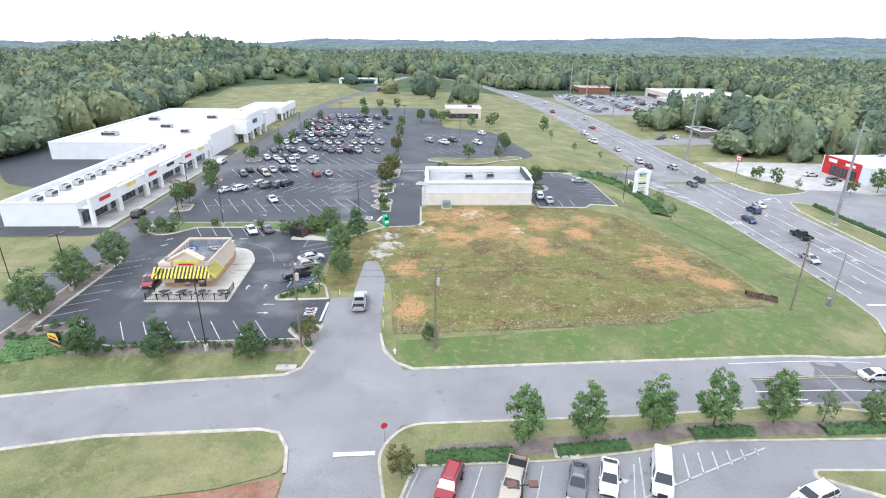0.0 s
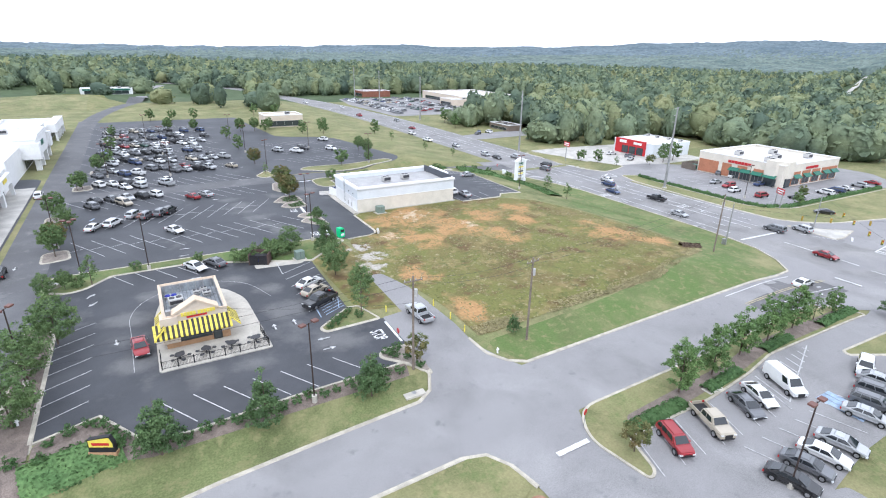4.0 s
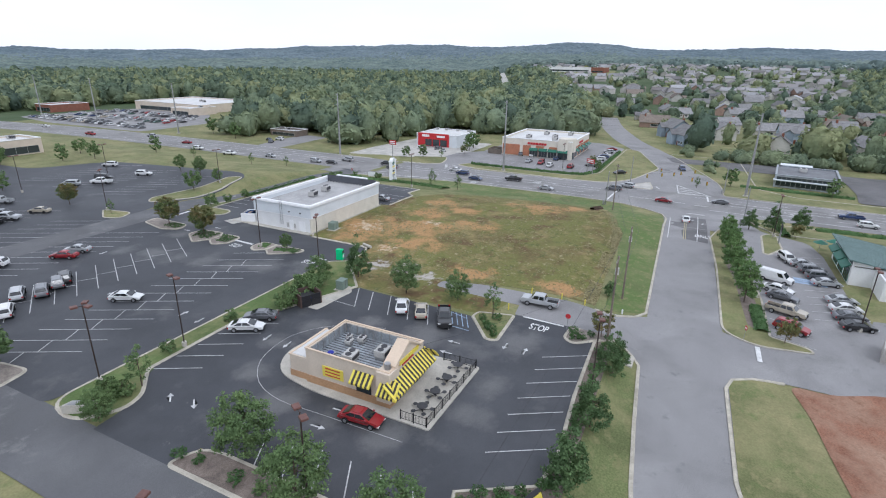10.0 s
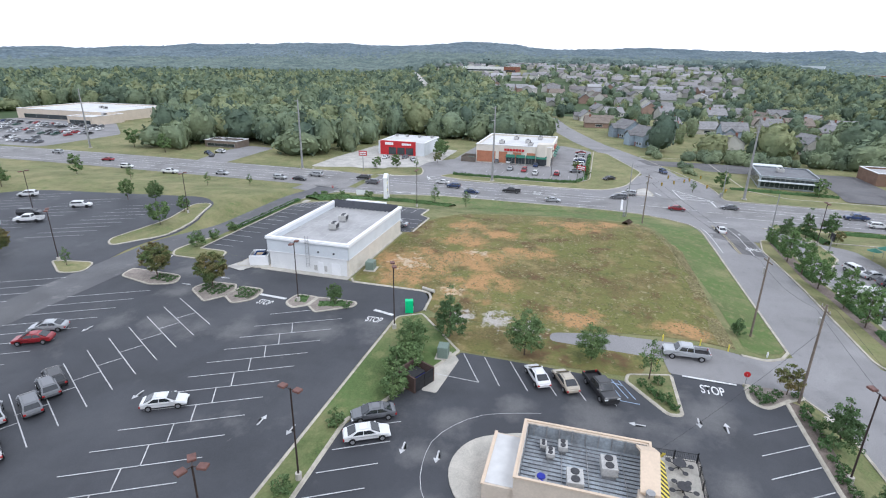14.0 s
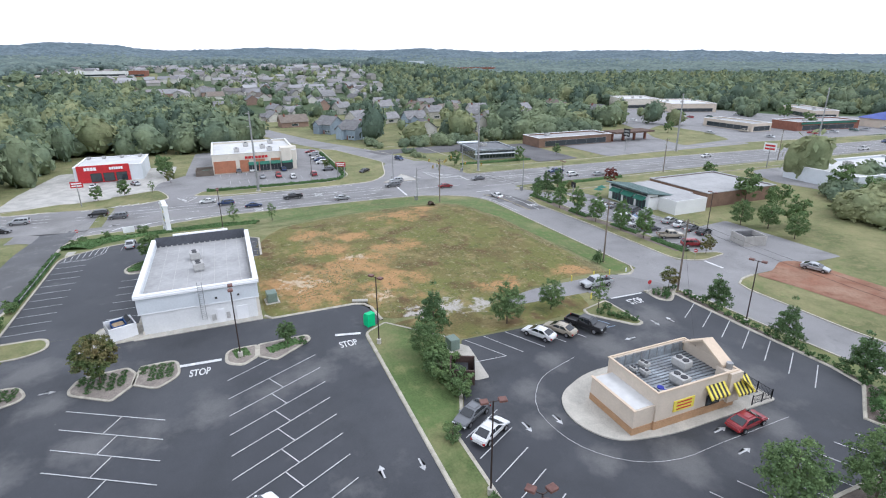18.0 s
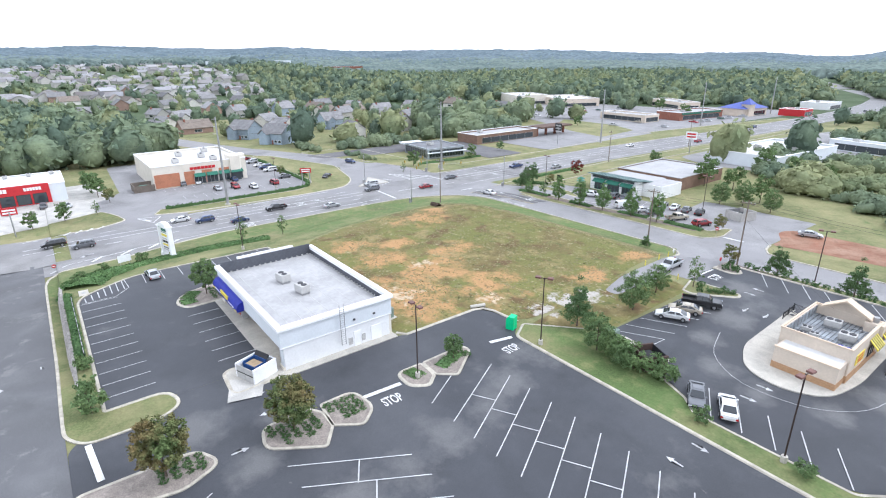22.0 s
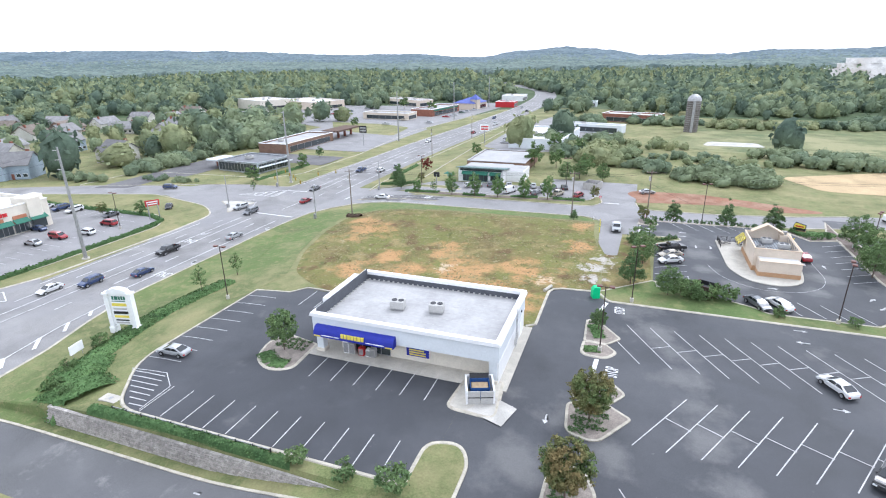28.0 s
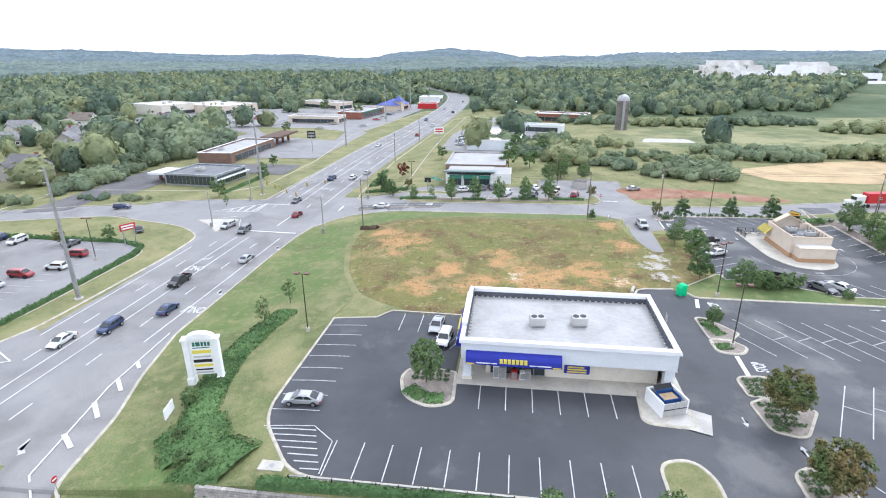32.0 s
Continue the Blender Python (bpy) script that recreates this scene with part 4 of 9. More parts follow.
M_TEAL = surface("grey_green_metal_roof", (0.15, 0.22, 0.21), rough=0.5, metal=0.2, var=0.15, scale=0.5)
M_BRONZE = surface("bronze_pole", (0.075, 0.055, 0.05), rough=0.5, metal=0.4, var=0.2, scale=1.0)
M_LAMPHEAD = surface("brown_lamp_head", (0.17, 0.085, 0.07), rough=0.5, var=0.2, scale=1.0)
M_STEEL = surface("galvanised_steel", (0.40, 0.40, 0.40), rough=0.45, metal=0.6, var=0.2, scale=1.0)
M_UNIT = surface("painted_steel_casing", (0.47, 0.46, 0.44), rough=0.5, var=0.12, scale=0.8)
M_GRILL = surface("dark_grille", (0.06, 0.06, 0.065), rough=0.6, var=0.3, scale=4)
M_WOOD = surface("weathered_pole_wood", (0.22, 0.18, 0.145), var=0.3, scale=1.0, fine=9, fvar=0.2, bump=0.2)
M_WIRE = surface("wire", (0.04, 0.04, 0.045), rough=0.6, var=0.1)
M_SHINGLE = surface("grey_shingle", (0.235, 0.23, 0.23), var=0.25, scale=0.5, fine=5, fvar=0.2, rand=0.35, bump=0.2)
M_BSHINGLE = surface("brown_shingle", (0.215, 0.18, 0.15), var=0.25, scale=0.5, fine=5, fvar=0.2, rand=0.3, bump=0.2)
M_SIDING = surface("pale_siding", (0.55, 0.53, 0.48), var=0.12, scale=0.5, rand=0.25)
M_BSIDING = surface("blue_grey_siding", (0.30, 0.36, 0.42), var=0.12, scale=0.5, rand=0.2)
M_RSIDING = surface("rose_brick", (0.34, 0.23, 0.18), var=0.15, scale=0.5, rand=0.2)


def glass(name, tint, rough=0.06):
    m = bpy.data.materials.new(name)
    m.use_nodes = True
    b = m.node_tree.nodes["Principled BSDF"]
    b.inputs["Base Color"].default_value = (*tint, 1)
    b.inputs["Roughness"].default_value = rough
    b.inputs["Specular IOR Level"].default_value = 0.6
    b.inputs["Coat Weight"].default_value = 0.4
    MATS[name] = m
    return m


M_GLASS = glass("shop_glass", (0.035, 0.045, 0.05))
M_CARGLASS = glass("car_glass", (0.018, 0.022, 0.026))


def thing(name, x, y, label, category, group="", turn=0.0, z=None):
    ob = new(name)
    ob.empty_display_size = 0.3
    ob.matrix_world = pose(x, y, land_z(x, y) if z is None else z, 0, 0, turn)
    return tagged(ob, label, category, group)


def part(name, bm, mat, parent, label=""):
    ob = new(name, mesh_of(name, bm, mat) if isinstance(bm, bmesh.types.BMesh) else bm)
    ob.parent = parent
    if label:
        ob["label"] = label
    return ob


def cuboid(x0, x1, y0, y1, z0, z1, bm=None, bevel=0.0):
    bm = bm or bmesh.new()
    made = bmesh.ops.create_cube(bm, size=1.0, matrix=Matrix.LocRotScale(((x0 + x1) / 2, (y0 + y1) / 2, (z0 + z1) / 2), None, (abs(x1 - x0), abs(y1 - y0), abs(z1 - z0))))
    if bevel:
        edges = list({e for v in made["verts"] for e in v.link_edges})
        bmesh.ops.bevel(bm, geom=edges, offset=bevel, segments=1, affect="EDGES")
    return bm


def tube(a, b, r0, r1=None, sides=8, bm=None):
    """A tapered round bar from a to b."""
    bm = bm or bmesh.new()
    a, b = Vector(a), Vector(b)
    d = b - a
    m = Matrix.Translation((a + b) / 2) @ d.to_track_quat("Z", "Y").to_matrix().to_4x4()
    bmesh.ops.create_cone(bm, cap_ends=True, segments=sides, radius1=r0, radius2=r0 if r1 is None else r1, depth=d.length, matrix=m)
    return bm


def prism(outline, axis, lo, hi, bm=None):
    """An outline in the plane across an axis ('x', 'y' or 'z'), drawn out from lo to hi."""
    bm = bm or bmesh.new()

    def at(p, q, w):
        return {"x": (w, p, q), "y": (p, w, q), "z": (p, q, w)}[axis]
    a = [bm.verts.new(at(p, q, lo)) for p, q in outline]
    b = [bm.verts.new(at(p, q, hi)) for p, q in outline]
    k = len(outline)
    bm.faces.new(a), bm.faces.new(b)
    for i in range(k):
        bm.faces.new((a[i], a[(i + 1) % k], b[(i + 1) % k], b[i]))
    bmesh.ops.recalc_face_normals(bm, faces=bm.faces)
    return bm


def shell(th, x0, x1, y0, y1, h, wall, roof, deck=None, cap=M_TRIM, thick=0.35, base=-4.0):
    """Four walls with a coping and a sunken roof deck."""
    deck = h - 0.9 if deck is None else deck
    for name, bm in (("wall", cuboid(x0, x1, y0, y0 + thick, base, h)), ("wall", cuboid(x0, x1, y1 - thick, y1, base, h)),
                     ("wall", cuboid(x0, x0 + thick, y0 + thick, y1 - thick, base, h)), ("wall", cuboid(x1 - thick, x1, y0 + thick, y1 - thick, base, h))):
        part(name, bm, wall, th)
    part("roof", cuboid(x0 + thick, x1 - thick, y0 + thick, y1 - thick, deck - 0.2, deck), roof, th)
    bm = bmesh.new()
    c, t = 0.12, thick + 0.12
    cuboid(x0 - c, x1 + c, y0 - c, y0 + t, h, h + 0.18, bm), cuboid(x0 - c, x1 + c, y1 - t, y1 + c, h, h + 0.18, bm)
    cuboid(x0 - c, x0 + t, y0 + t, y1 - t, h, h + 0.18, bm), cuboid(x1 - t, x1 + c, y0 + t, y1 - t, h, h + 0.18, bm)
    part("coping", bm, cap, th)
    return th


def glazing(th, face, at, lo, hi, z0, z1, count, frame=M_STEEL, pane=M_GLASS, name="window"):
    """A window or shop front of several panes on a wall face. face: 'x-', 'x+', 'y-' or 'y+'; at: where that face lies."""
    s = 1 if face[1] == "+" else -1

    def boxed(u0, u1, w0, w1, d0, d1, bm=None):
        a, b = sorted((at + s * d0, at + s * d1))
        return cuboid(a, b, u0, u1, w0, w1, bm) if face[0] == "x" else cuboid(u0, u1, a, b, w0, w1, bm)
    bm = bmesh.new()
    w = 0.09
    for k in range(count + 1):
        u = lo + (hi - lo) * k / count
        boxed(u - w / 2, u + w / 2, z0, z1, -0.02, 0.07, bm)
    boxed(lo, hi, z1 - w, z1, -0.02, 0.065, bm), boxed(lo, hi, z0, z0 + w, -0.02, 0.065, bm)
    fr = part(name, bm, frame, th)
    for k in range(count):
        u, v = lo + (hi - lo) * k / count, lo + (hi - lo) * (k + 1) / count
        part("pane", boxed(u + w / 2, v - w / 2, z0 + w, z1 - w, -0.02, 0.03), pane, fr)
    return fr


def rooftop_unit(x, y, z, turn=0, w=2.0, d=1.5, h=1.1):
    th = thing("rooftop_unit", x, y, "pale steel rooftop air unit on a membrane roof", "air conditioner", "rooftop units", turn, z)
    part("curb", cuboid(-w / 2 + 0.1, w / 2 - 0.1, -d / 2 + 0.1, d / 2 - 0.1, 0, 0.3), M_STEEL, th)
    part("casing", cuboid(-w / 2, w / 2, -d / 2, d / 2, 0.3, 0.3 + h, bevel=0.04), M_UNIT, th)
    for s in (-1, 1):
        part("fan", tube((s * w * 0.24, 0, 0.3 + h), (s * w * 0.24, 0, 0.38 + h), min(w, d) * 0.27, sides=14), M_GRILL, th)
    part("grille", cuboid(-w / 2 + 0.1, w / 2 - 0.1, -d / 2 - 0.02, -d / 2 + 0.02, 0.45, 0.1 + h), M_GRILL, th)
    return th


def bars_on(th, face, at, lo, z, widths, h, mat, name="sign_letter"):
    """Plain blocks in a row on a wall, for lettering that is not spelled out."""
    s = 1 if face[1] == "+" else -1
    u = lo
    for w in widths:
        if w > 0:
            a, b = sorted((at + s * 0.0, at + s * 0.14))
            bm = cuboid(a, b, min(u, u + w), max(u, u + w), z, z + h) if face[0] == "x" else cuboid(min(u, u + w), max(u, u + w), a, b, z, z + h)
            part(name, bm, mat, th)
        u += abs(w) * 1.18


# ---- white store beside the vacant lot ----
def white_store():
    th = thing("retail_store", 18.85, 133.3, "white stucco store with a blue awning and flat grey roof", "store", z=0)
    X, Y, H = 13.0, 7.85, 5.6
    for name, bm, mat in (("wall", cuboid(-X, X, -Y, -Y + 0.35, -0.4, 3.3), M_CREAM), ("wall", cuboid(-X, -X + 0.35, -Y + 0.35, Y - 0.3, -0.4, 3.3), M_WHITE),
                          ("wall", cuboid(X - 3.4, X - 3.05, -Y + 0.35, Y - 1.9, -0.4, 3.3), M_CREAM), ("wall", cuboid(-X + 1.5, X - 3.4, Y - 2.2, Y - 1.85, -0.4, 3.3), M_CREAM)):
        part(name, bm, mat, th)
    # upper band, a little proud of the lower wall
    c = 0.06
    for bm in (cuboid(-X - c, X + c, -Y - c, -Y + 0.4, 3.3, H), cuboid(-X - c, X + c, Y - 0.4, Y + c, 3.3, H), cuboid(-X - c, -X + 0.4, -Y + 0.4, Y - 0.4, 3.3, H), cuboid(X - 0.4, X + c, -Y + 0.4, Y - 0.4, 3.3, H)):
        part("fascia", bm, M_PALEGREY, th)
    part("canopy_ceiling", cuboid(-X + 0.4, X - 0.4, -Y + 0.4, Y - 0.4, 3.32, 3.5), M_WHITE, th)
    part("band", cuboid(-X - 0.1, X + 0.1, -Y - 0.1, -Y + 0.02, 3.2, 3.34), M_TRIM, th)
    part("band", cuboid(-X - 0.1, -X + 0.02, -Y - 0.1, Y + 0.1, 3.2, 3.34), M_TRIM, th)
    for a, b, d, e in ((-X - 0.3, X + 0.3, -Y - 0.3, -Y + 0.45), (-X - 0.3, X + 0.3, Y - 0.45, Y + 0.3), (-X - 0.3, -X + 0.45, -Y + 0.45, Y - 0.45), (X - 0.45, X + 0.3, -Y + 0.45, Y - 0.45)):
        cor = part("cornice", cuboid(a, b, d, e, H, H + 0.28), M_TRIM, th)
        part("cornice_lip", cuboid(a + (0.12 if a < 0 else 0), b - (0.12 if b > 0 else 0), d, e, H + 0.28, H + 0.5), M_TRIM, cor)
    # raised middle of the east parapet
    part("raised_parapet", cuboid(X - 0.45, X + 0.3, -4.6, 4.6, H + 0.5, H + 1.15), M_TRIM, th)
    part("roof", cuboid(-X + 0.4, X - 0.4, -Y + 0.4, Y - 0.4, 4.5, 4.75), M_MEMB, th)
    for bm in (cuboid(-X + 0.4, X - 0.4, -Y + 0.4, -Y + 0.44, 4.75, H + 0.3), cuboid(X - 0.47, X - 0.43, -Y + 0.4, Y - 0.4, 4.75, H + 0.95), cuboid(-X + 0.41, -X + 0.45, -Y + 0.4, Y - 0.4, 4.75, H + 0.3)):
        part("flashing", bm, M_DMEMB, th)
    for k in range(30):
        x = -X + 0.9 + k * (2 * X - 1.8) / 29
        part("roof_cleat", cuboid(x - 0.12, x + 0.12, -Y + 0.45, -Y + 0.75, 4.75, 4.95), M_UNIT, th)
    for k in range(16):
        y = -Y + 1.0 + k * (2 * Y - 2) / 15
        for x in (-X + 0.6, X - 0.65):
            part("roof_cleat", cuboid(x - 0.12, x + 0.12, y - 0.12, y + 0.12, 4.75, 4.95), M_UNIT, th)
    bm = bmesh.new()
    for k in range(7):
        y = -Y + 2 + k * 1.9
        cuboid(-X + 1.2, X - 1.2, y - 0.03, y + 0.03, 4.75, 4.765, bm)
    part("roof_seams", bm, M_UNIT, th)
    # columns at the canopy
    for x, y in ((X - 0.7, Y - 0.7), (-X + 0.7, Y - 0.7), (X - 0.7, -Y + 0.9)):
        col = part("column", cuboid(x - 0.5, x + 0.5, y - 0.5, y + 0.5, 0.6, 3.32), M_PALEGREY, th)
        part("plinth", cuboid(x - 0.65, x + 0.65, y - 0.65, y + 0.65, -0.1, 0.6, bevel=0.05), M_CREAM, col)
    part("sidewalk", cuboid(-X - 1.3, X + 0.6, -Y - 0.2, Y + 1.0, -0.4, 0.16), M_CONC, th)
    # shop front
    glazing(th, "y+", Y - 1.84, 2.4, X - 3.6, 0.2, 2.9, 5, M_STEEL)
    glazing(th, "x+", X - 3.04, -Y + 2, Y - 2.2, 0.2, 2.9, 6, M_STEEL)
    # awnings: half-round blue canopies
    arc = [(0, 0), (1.05, 0)] + [(1.05 * math.cos(a) ** 0.7, 1.35 * math.sin(a)) for a in [radians(18 * k) for k in range(1, 5)]] + [(0, 1.4)]
    for axis, lo, hi, at in (("x", 0.6, 12.4, Y + 0.06), ("y", -4.6, 4.8, X + 0.06)):
        out = [(at + p, 3.15 + q) for p, q in arc]
        aw = part("awning", prism(out, axis, lo, hi), M_BLUE, th, "bright blue awning with yellow marks")
        bm = bmesh.new()
        front = at + 1.06
        mid = (lo + hi) / 2
        for k in range(7):
            u = mid + (3 - k) * 0.5 - 0.2
            box = (u, u + 0.38, front - 0.2, front + 0.02, 3.5, 4.05) if axis == "x" else (front - 0.2, front + 0.02, u, u + 0.38, 3.5, 4.05)
            cuboid(*box, bm=bm)
        part("lettering", bm, M_YEL, aw)
        for u0, u1 in ((lo + 0.1, lo + 1.1), (hi - 1.1, hi - 0.1)):
            box = (u0, u1, front - 0.1, front + 0.02, 3.2, 3.36) if axis == "x" else (front - 0.1, front + 0.02, u0, u1, 3.2, 3.36)
            part("stripe", cuboid(*box), M_YEL, aw)
        for u0, u1 in ((lo + 1.3, lo + 3.2), (hi - 3.2, hi - 1.3), (mid - 2.9, mid - 2.0), (mid + 2.0, mid + 2.9)):
            box = (u0, u1, front - 0.14, front + 0.015, 3.38, 3.5) if axis == "x" else (front - 0.14, front + 0.015, u0, u1, 3.38, 3.5)
            part("small_lettering", cuboid(*box), M_TRIM, aw)
    ban = part("banner", cuboid(-3.2, 0.0, Y - 1.85, Y - 1.78, 0.9, 2.1), M_BLUE, th, "blue banner with yellow lines")
    for z in (1.05, 1.4, 1.75):
        part("banner_line", cuboid(-2.8 + 0.3 * (z > 1.5), -0.4, Y - 1.78, Y - 1.76, z, z + 0.2), M_YEL, ban)
    # ladder, doors and boxes on the west wall
    lad = part("ladder", tube((-X - 0.5, -0.6, 1.2), (-X - 0.5, -0.6, 7.0), 0.04), M_STEEL, th, "galvanised roof ladder")
    part("rail", tube((-X - 0.5, 0.0, 1.2), (-X - 0.5, 0.0, 7.0), 0.04), M_STEEL, lad)
    bm = bmesh.new()
    for k in range(18):
        tube((-X - 0.5, -0.6, 1.3 + 0.31 * k), (-X - 0.5, 0, 1.3 + 0.31 * k), 0.025, sides=5, bm=bm)
    part("rungs", bm, M_STEEL, lad)
    for y0, y1, m in ((-3.0, -2.0, M_TRIM), (-6.2, -4.6, M_TRIM), (-1.8, -1.2, M_UNIT), (-3.7, -3.2, M_UNIT)):
        part("door" if y1 - y0 > 0.9 else "electric_box", cuboid(-X - 0.07, -X + 0.02, y0, y1, 0.1 if y1 - y0 > 0.9 else 0.6, 2.3 if y1 - y0 > 0.9 else 1.6), m, th)
    for y in (-2.3, -5.3):
        part("vent", cuboid(-X - 0.2, -X - 0.02, y, y + 0.3, 4.0, 4.25), M_GRILL, th)
    # goods by the entrance
    for x, m, h in ((5.2, M_TRIM, 1.1), (6.3, M_RED, 1.2), (4.6, M_UNIT, 1.3), (7.7, M_UNIT, 1.6), (8.6, M_TRIM, 1.8)):
        g = thing("appliance", 18.85 + x, 133.3 + Y - 1.0, "boxed appliance on show by the store entrance", "appliance", "goods on show", z=0.16)
        part("box", cuboid(-0.4, 0.4, -0.35, 0.35, 0, h, bevel=0.03), m, g)
        part("front_panel", cuboid(-0.33, 0.33, 0.33, 0.37, 0.15, h - 0.15), M_STEEL, g)
    for x, y in ((-2.2, 0.2), (3.4, 0.9)):
        rooftop_unit(18.85 + x, 133.3 + y, 4.75, 8)


white_store()


# ---- small restaurant ----
def restaurant():
    cx, cy = -33.6, 85.0
    th = thing("restaurant", cx, cy, "beige one-storey restaurant with yellow striped awnings", "restaurant", z=0)
    X, Y, H = 3.75, 5.5, 4.5
    # pad
    pad = [(-38.6, 74.2, 0.4), (-25.5, 74.0, 0.4), (-26.0, 90.5, 2), (-28.5, 96.0, 3), (-33, 97.4, 3), (-37.4, 95.2, 3), (-38.6, 89, 2)]
    p = rounded([(a - cx, b - cy, r) for a, b, r in pad], 1.0)
    part("pad", prism([(v.x, v.y) for v in p], "z", -0.3, 0.2), M_CONC, th, "pale concrete pad")
    for bm in (cuboid(-X, X, -Y, -Y + 0.3, 1.15, H), cuboid(-X, X, Y - 0.3, Y, 1.15, H), cuboid(-X, -X + 0.3, -Y + 0.3, Y - 0.3, 1.15, H), cuboid(X - 0.3, X, -Y + 0.3, Y - 0.3, 1.15, H)):
        part("wall", bm, M_BEIGE, th)
    for bm in (cuboid(-X - 0.06, X + 0.06, -Y - 0.06, -Y + 0.3, 0, 1.15), cuboid(-X - 0.06, X + 0.06, Y - 0.3, Y + 0.06, 0, 1.15), cuboid(-X - 0.06, -X + 0.3, -Y + 0.3, Y - 0.3, 0, 1.15), cuboid(X - 0.3, X + 0.06, -Y + 0.3, Y - 0.3, 0, 1.15)):
        part("wainscot", bm, M_BROWN, th)
    bm = bmesh.new()
    for a, b, c, d in ((-X - 0.08, X + 0.08, -Y - 0.08, -Y + 0.14), (-X - 0.08, X + 0.08, Y - 0.14, Y + 0.08), (-X - 0.08, -X + 0.14, -Y + 0.14, Y - 0.14), (X - 0.14, X + 0.08, -Y + 0.14, Y - 0.14)):
        cuboid(a, b, c, d, H, H + 0.14, bm)
    part("coping", bm, M_TAN, th)
    part("roof", cuboid(-X + 0.3, X - 0.3, -Y + 0.3, Y - 0.3, 3.0, 3.2), M_RIB, th)
    bm = bmesh.new()
    for k in range(15):
        x = -X + 0.6 + k * 0.47
        cuboid(x - 0.035, x + 0.035, -Y + 0.3, Y - 0.3, 3.2, 3.28, bm)
    part("roof_ribs", bm, surface("roof_rib_metal", (0.19, 0.20, 0.215), rough=0.6, var=0.4, scale=0.7), th)
    for k in range(9):
        y = -Y + 0.9 + k * (2 * Y - 1.8) / 8
        for x in (-X + 0.35, X - 0.35):
            part("parapet_brace", cuboid(x - 0.06, x + 0.06, y - 0.06, y + 0.06, 3.2, H), M_STEEL, th)
    for k in range(7):
        x = -X + 0.7 + k * (2 * X - 1.4) / 6
        part("parapet_brace", cuboid(x - 0.06, x + 0.06, Y - 0.4, Y - 0.3, 3.2, H), M_STEEL, th)
    part("parapet_lining", cuboid(X - 0.36, X - 0.31, -Y + 0.4, Y - 0.4, 3.2, H - 0.1), M_RIB, th)
    part("parapet_lining", cuboid(-X + 0.4, X - 0.4, Y - 0.36, Y - 0.31, 3.2, H - 0.1), M_RIB, th)
    # gable over the front
    g = part("gable", prism([(-2.6, H), (2.6, H), (2.6, H + 0.25), (0.2, H + 1.7), (-2.6, H + 0.25)], "y", -Y - 0.02, -Y + 0.28), M_BEIGE, th)
    part("gable_roof", prism([(-2.8, H + 0.15), (-2.8, H + 0.35), (0.2, H + 1.95), (2.8, H + 0.35), (2.8, H + 0.15), (0.2, H + 1.72)], "y", -Y - 0.2, -Y + 1.3), M_TAN, g)
    bars_on(th, "y-", -Y - 0.03, -1.7, H - 0.15, [0.3] * 5 + [-0.15] + [0.3] * 6, 0.45, M_YEL, "sign_letter")
    part("sign_bar", cuboid(-1.1, 1.3, -Y - 0.1, -Y, H - 0.5, H - 0.28), M_RED, th)
    # tower at the corner
    part("corner_bay", cuboid(-X - 0.4, -X + 1.6, -Y - 0.3, -Y + 1.4, 1.0, H + 0.02), M_BEIGE, th)
    part("flue", tube((-X + 0.7, -Y + 0.6, H), (-X + 0.7, -Y + 0.6, H + 0.7), 0.35, sides=12), M_STEEL, th)
    # striped awnings, stripe by stripe
    def striped(axis, lo, hi, wall, s, z1, z0, depth, n):
        aw = None
        for k in range(n):
            u, v = lo + (hi - lo) * k / n, lo + (hi - lo) * (k + 1) / n
            o = [(wall, z1), (wall + s * depth, z0), (wall + s * depth, z0 - 0.22), (wall + s * depth * 0.97, z0 - 0.22), (wall, z1 - 0.12)]
            bm = prism(o, axis, u, v)
            if aw is None:
                aw = part("awning", bm, M_YEL, th, "yellow and charcoal striped awning")
            else:
                part("stripe", bm, M_YEL if k % 2 == 0 else M_DKFAB, aw)
    striped("x", -X - 1.3, X + 0.3, -Y - 0.02, -1, 3.75, 2.45, 1.5, 31)
    striped("y", -Y - 1.4, -Y + 2.4, X + 0.02, 1, 3.75, 2.45, 1.3, 13)
    striped("y", -Y - 1.4, -Y + 0.9, -X - 0.02, -1, 3.75, 2.45, 1.3, 9)
    striped("y", -Y + 1.9, -Y + 4.5, -X - 0.02, -1, 3.7, 2.7, 1.0, 9)
    glazing(th, "y-", -Y - 0.07, -X + 0.5, X - 2.2, 0.9, 2.5, 5, M_BLACK)
    glazing(th, "y-", -Y - 0.07, X - 2.0, X - 1.0, 0.2, 2.5, 1, M_BLACK, name="door")
    glazing(th, "x-", -X - 0.07, -Y + 2.3, -Y + 4.1, 1.2, 2.5, 2, M_BLACK)
    ban = part("banner", cuboid(-X - 0.08, -X, 0.4, 3.2, 1.7, 3.0), M_YEL, th, "yellow banner with red lines")
    for z in (1.9, 2.3, 2.7):
        part("banner_line", cuboid(-X - 0.1, -X - 0.07, 0.8, 2.8, z, z + 0.14), M_RED, ban)
    # low annex at the back
    for bm, m in ((cuboid(-X + 0.2, X - 0.6, Y, Y + 2.6, 1.0, 3.0), M_BEIGE), (cuboid(-X + 0.15, X - 0.55, Y, Y + 2.65, 0, 1.0), M_BROWN)):
        part("annex", bm, m, th)
    part("annex_roof", cuboid(-X + 0.4, X - 0.8, Y, Y + 2.4, 3.0, 3.06), M_WMEMB, th)
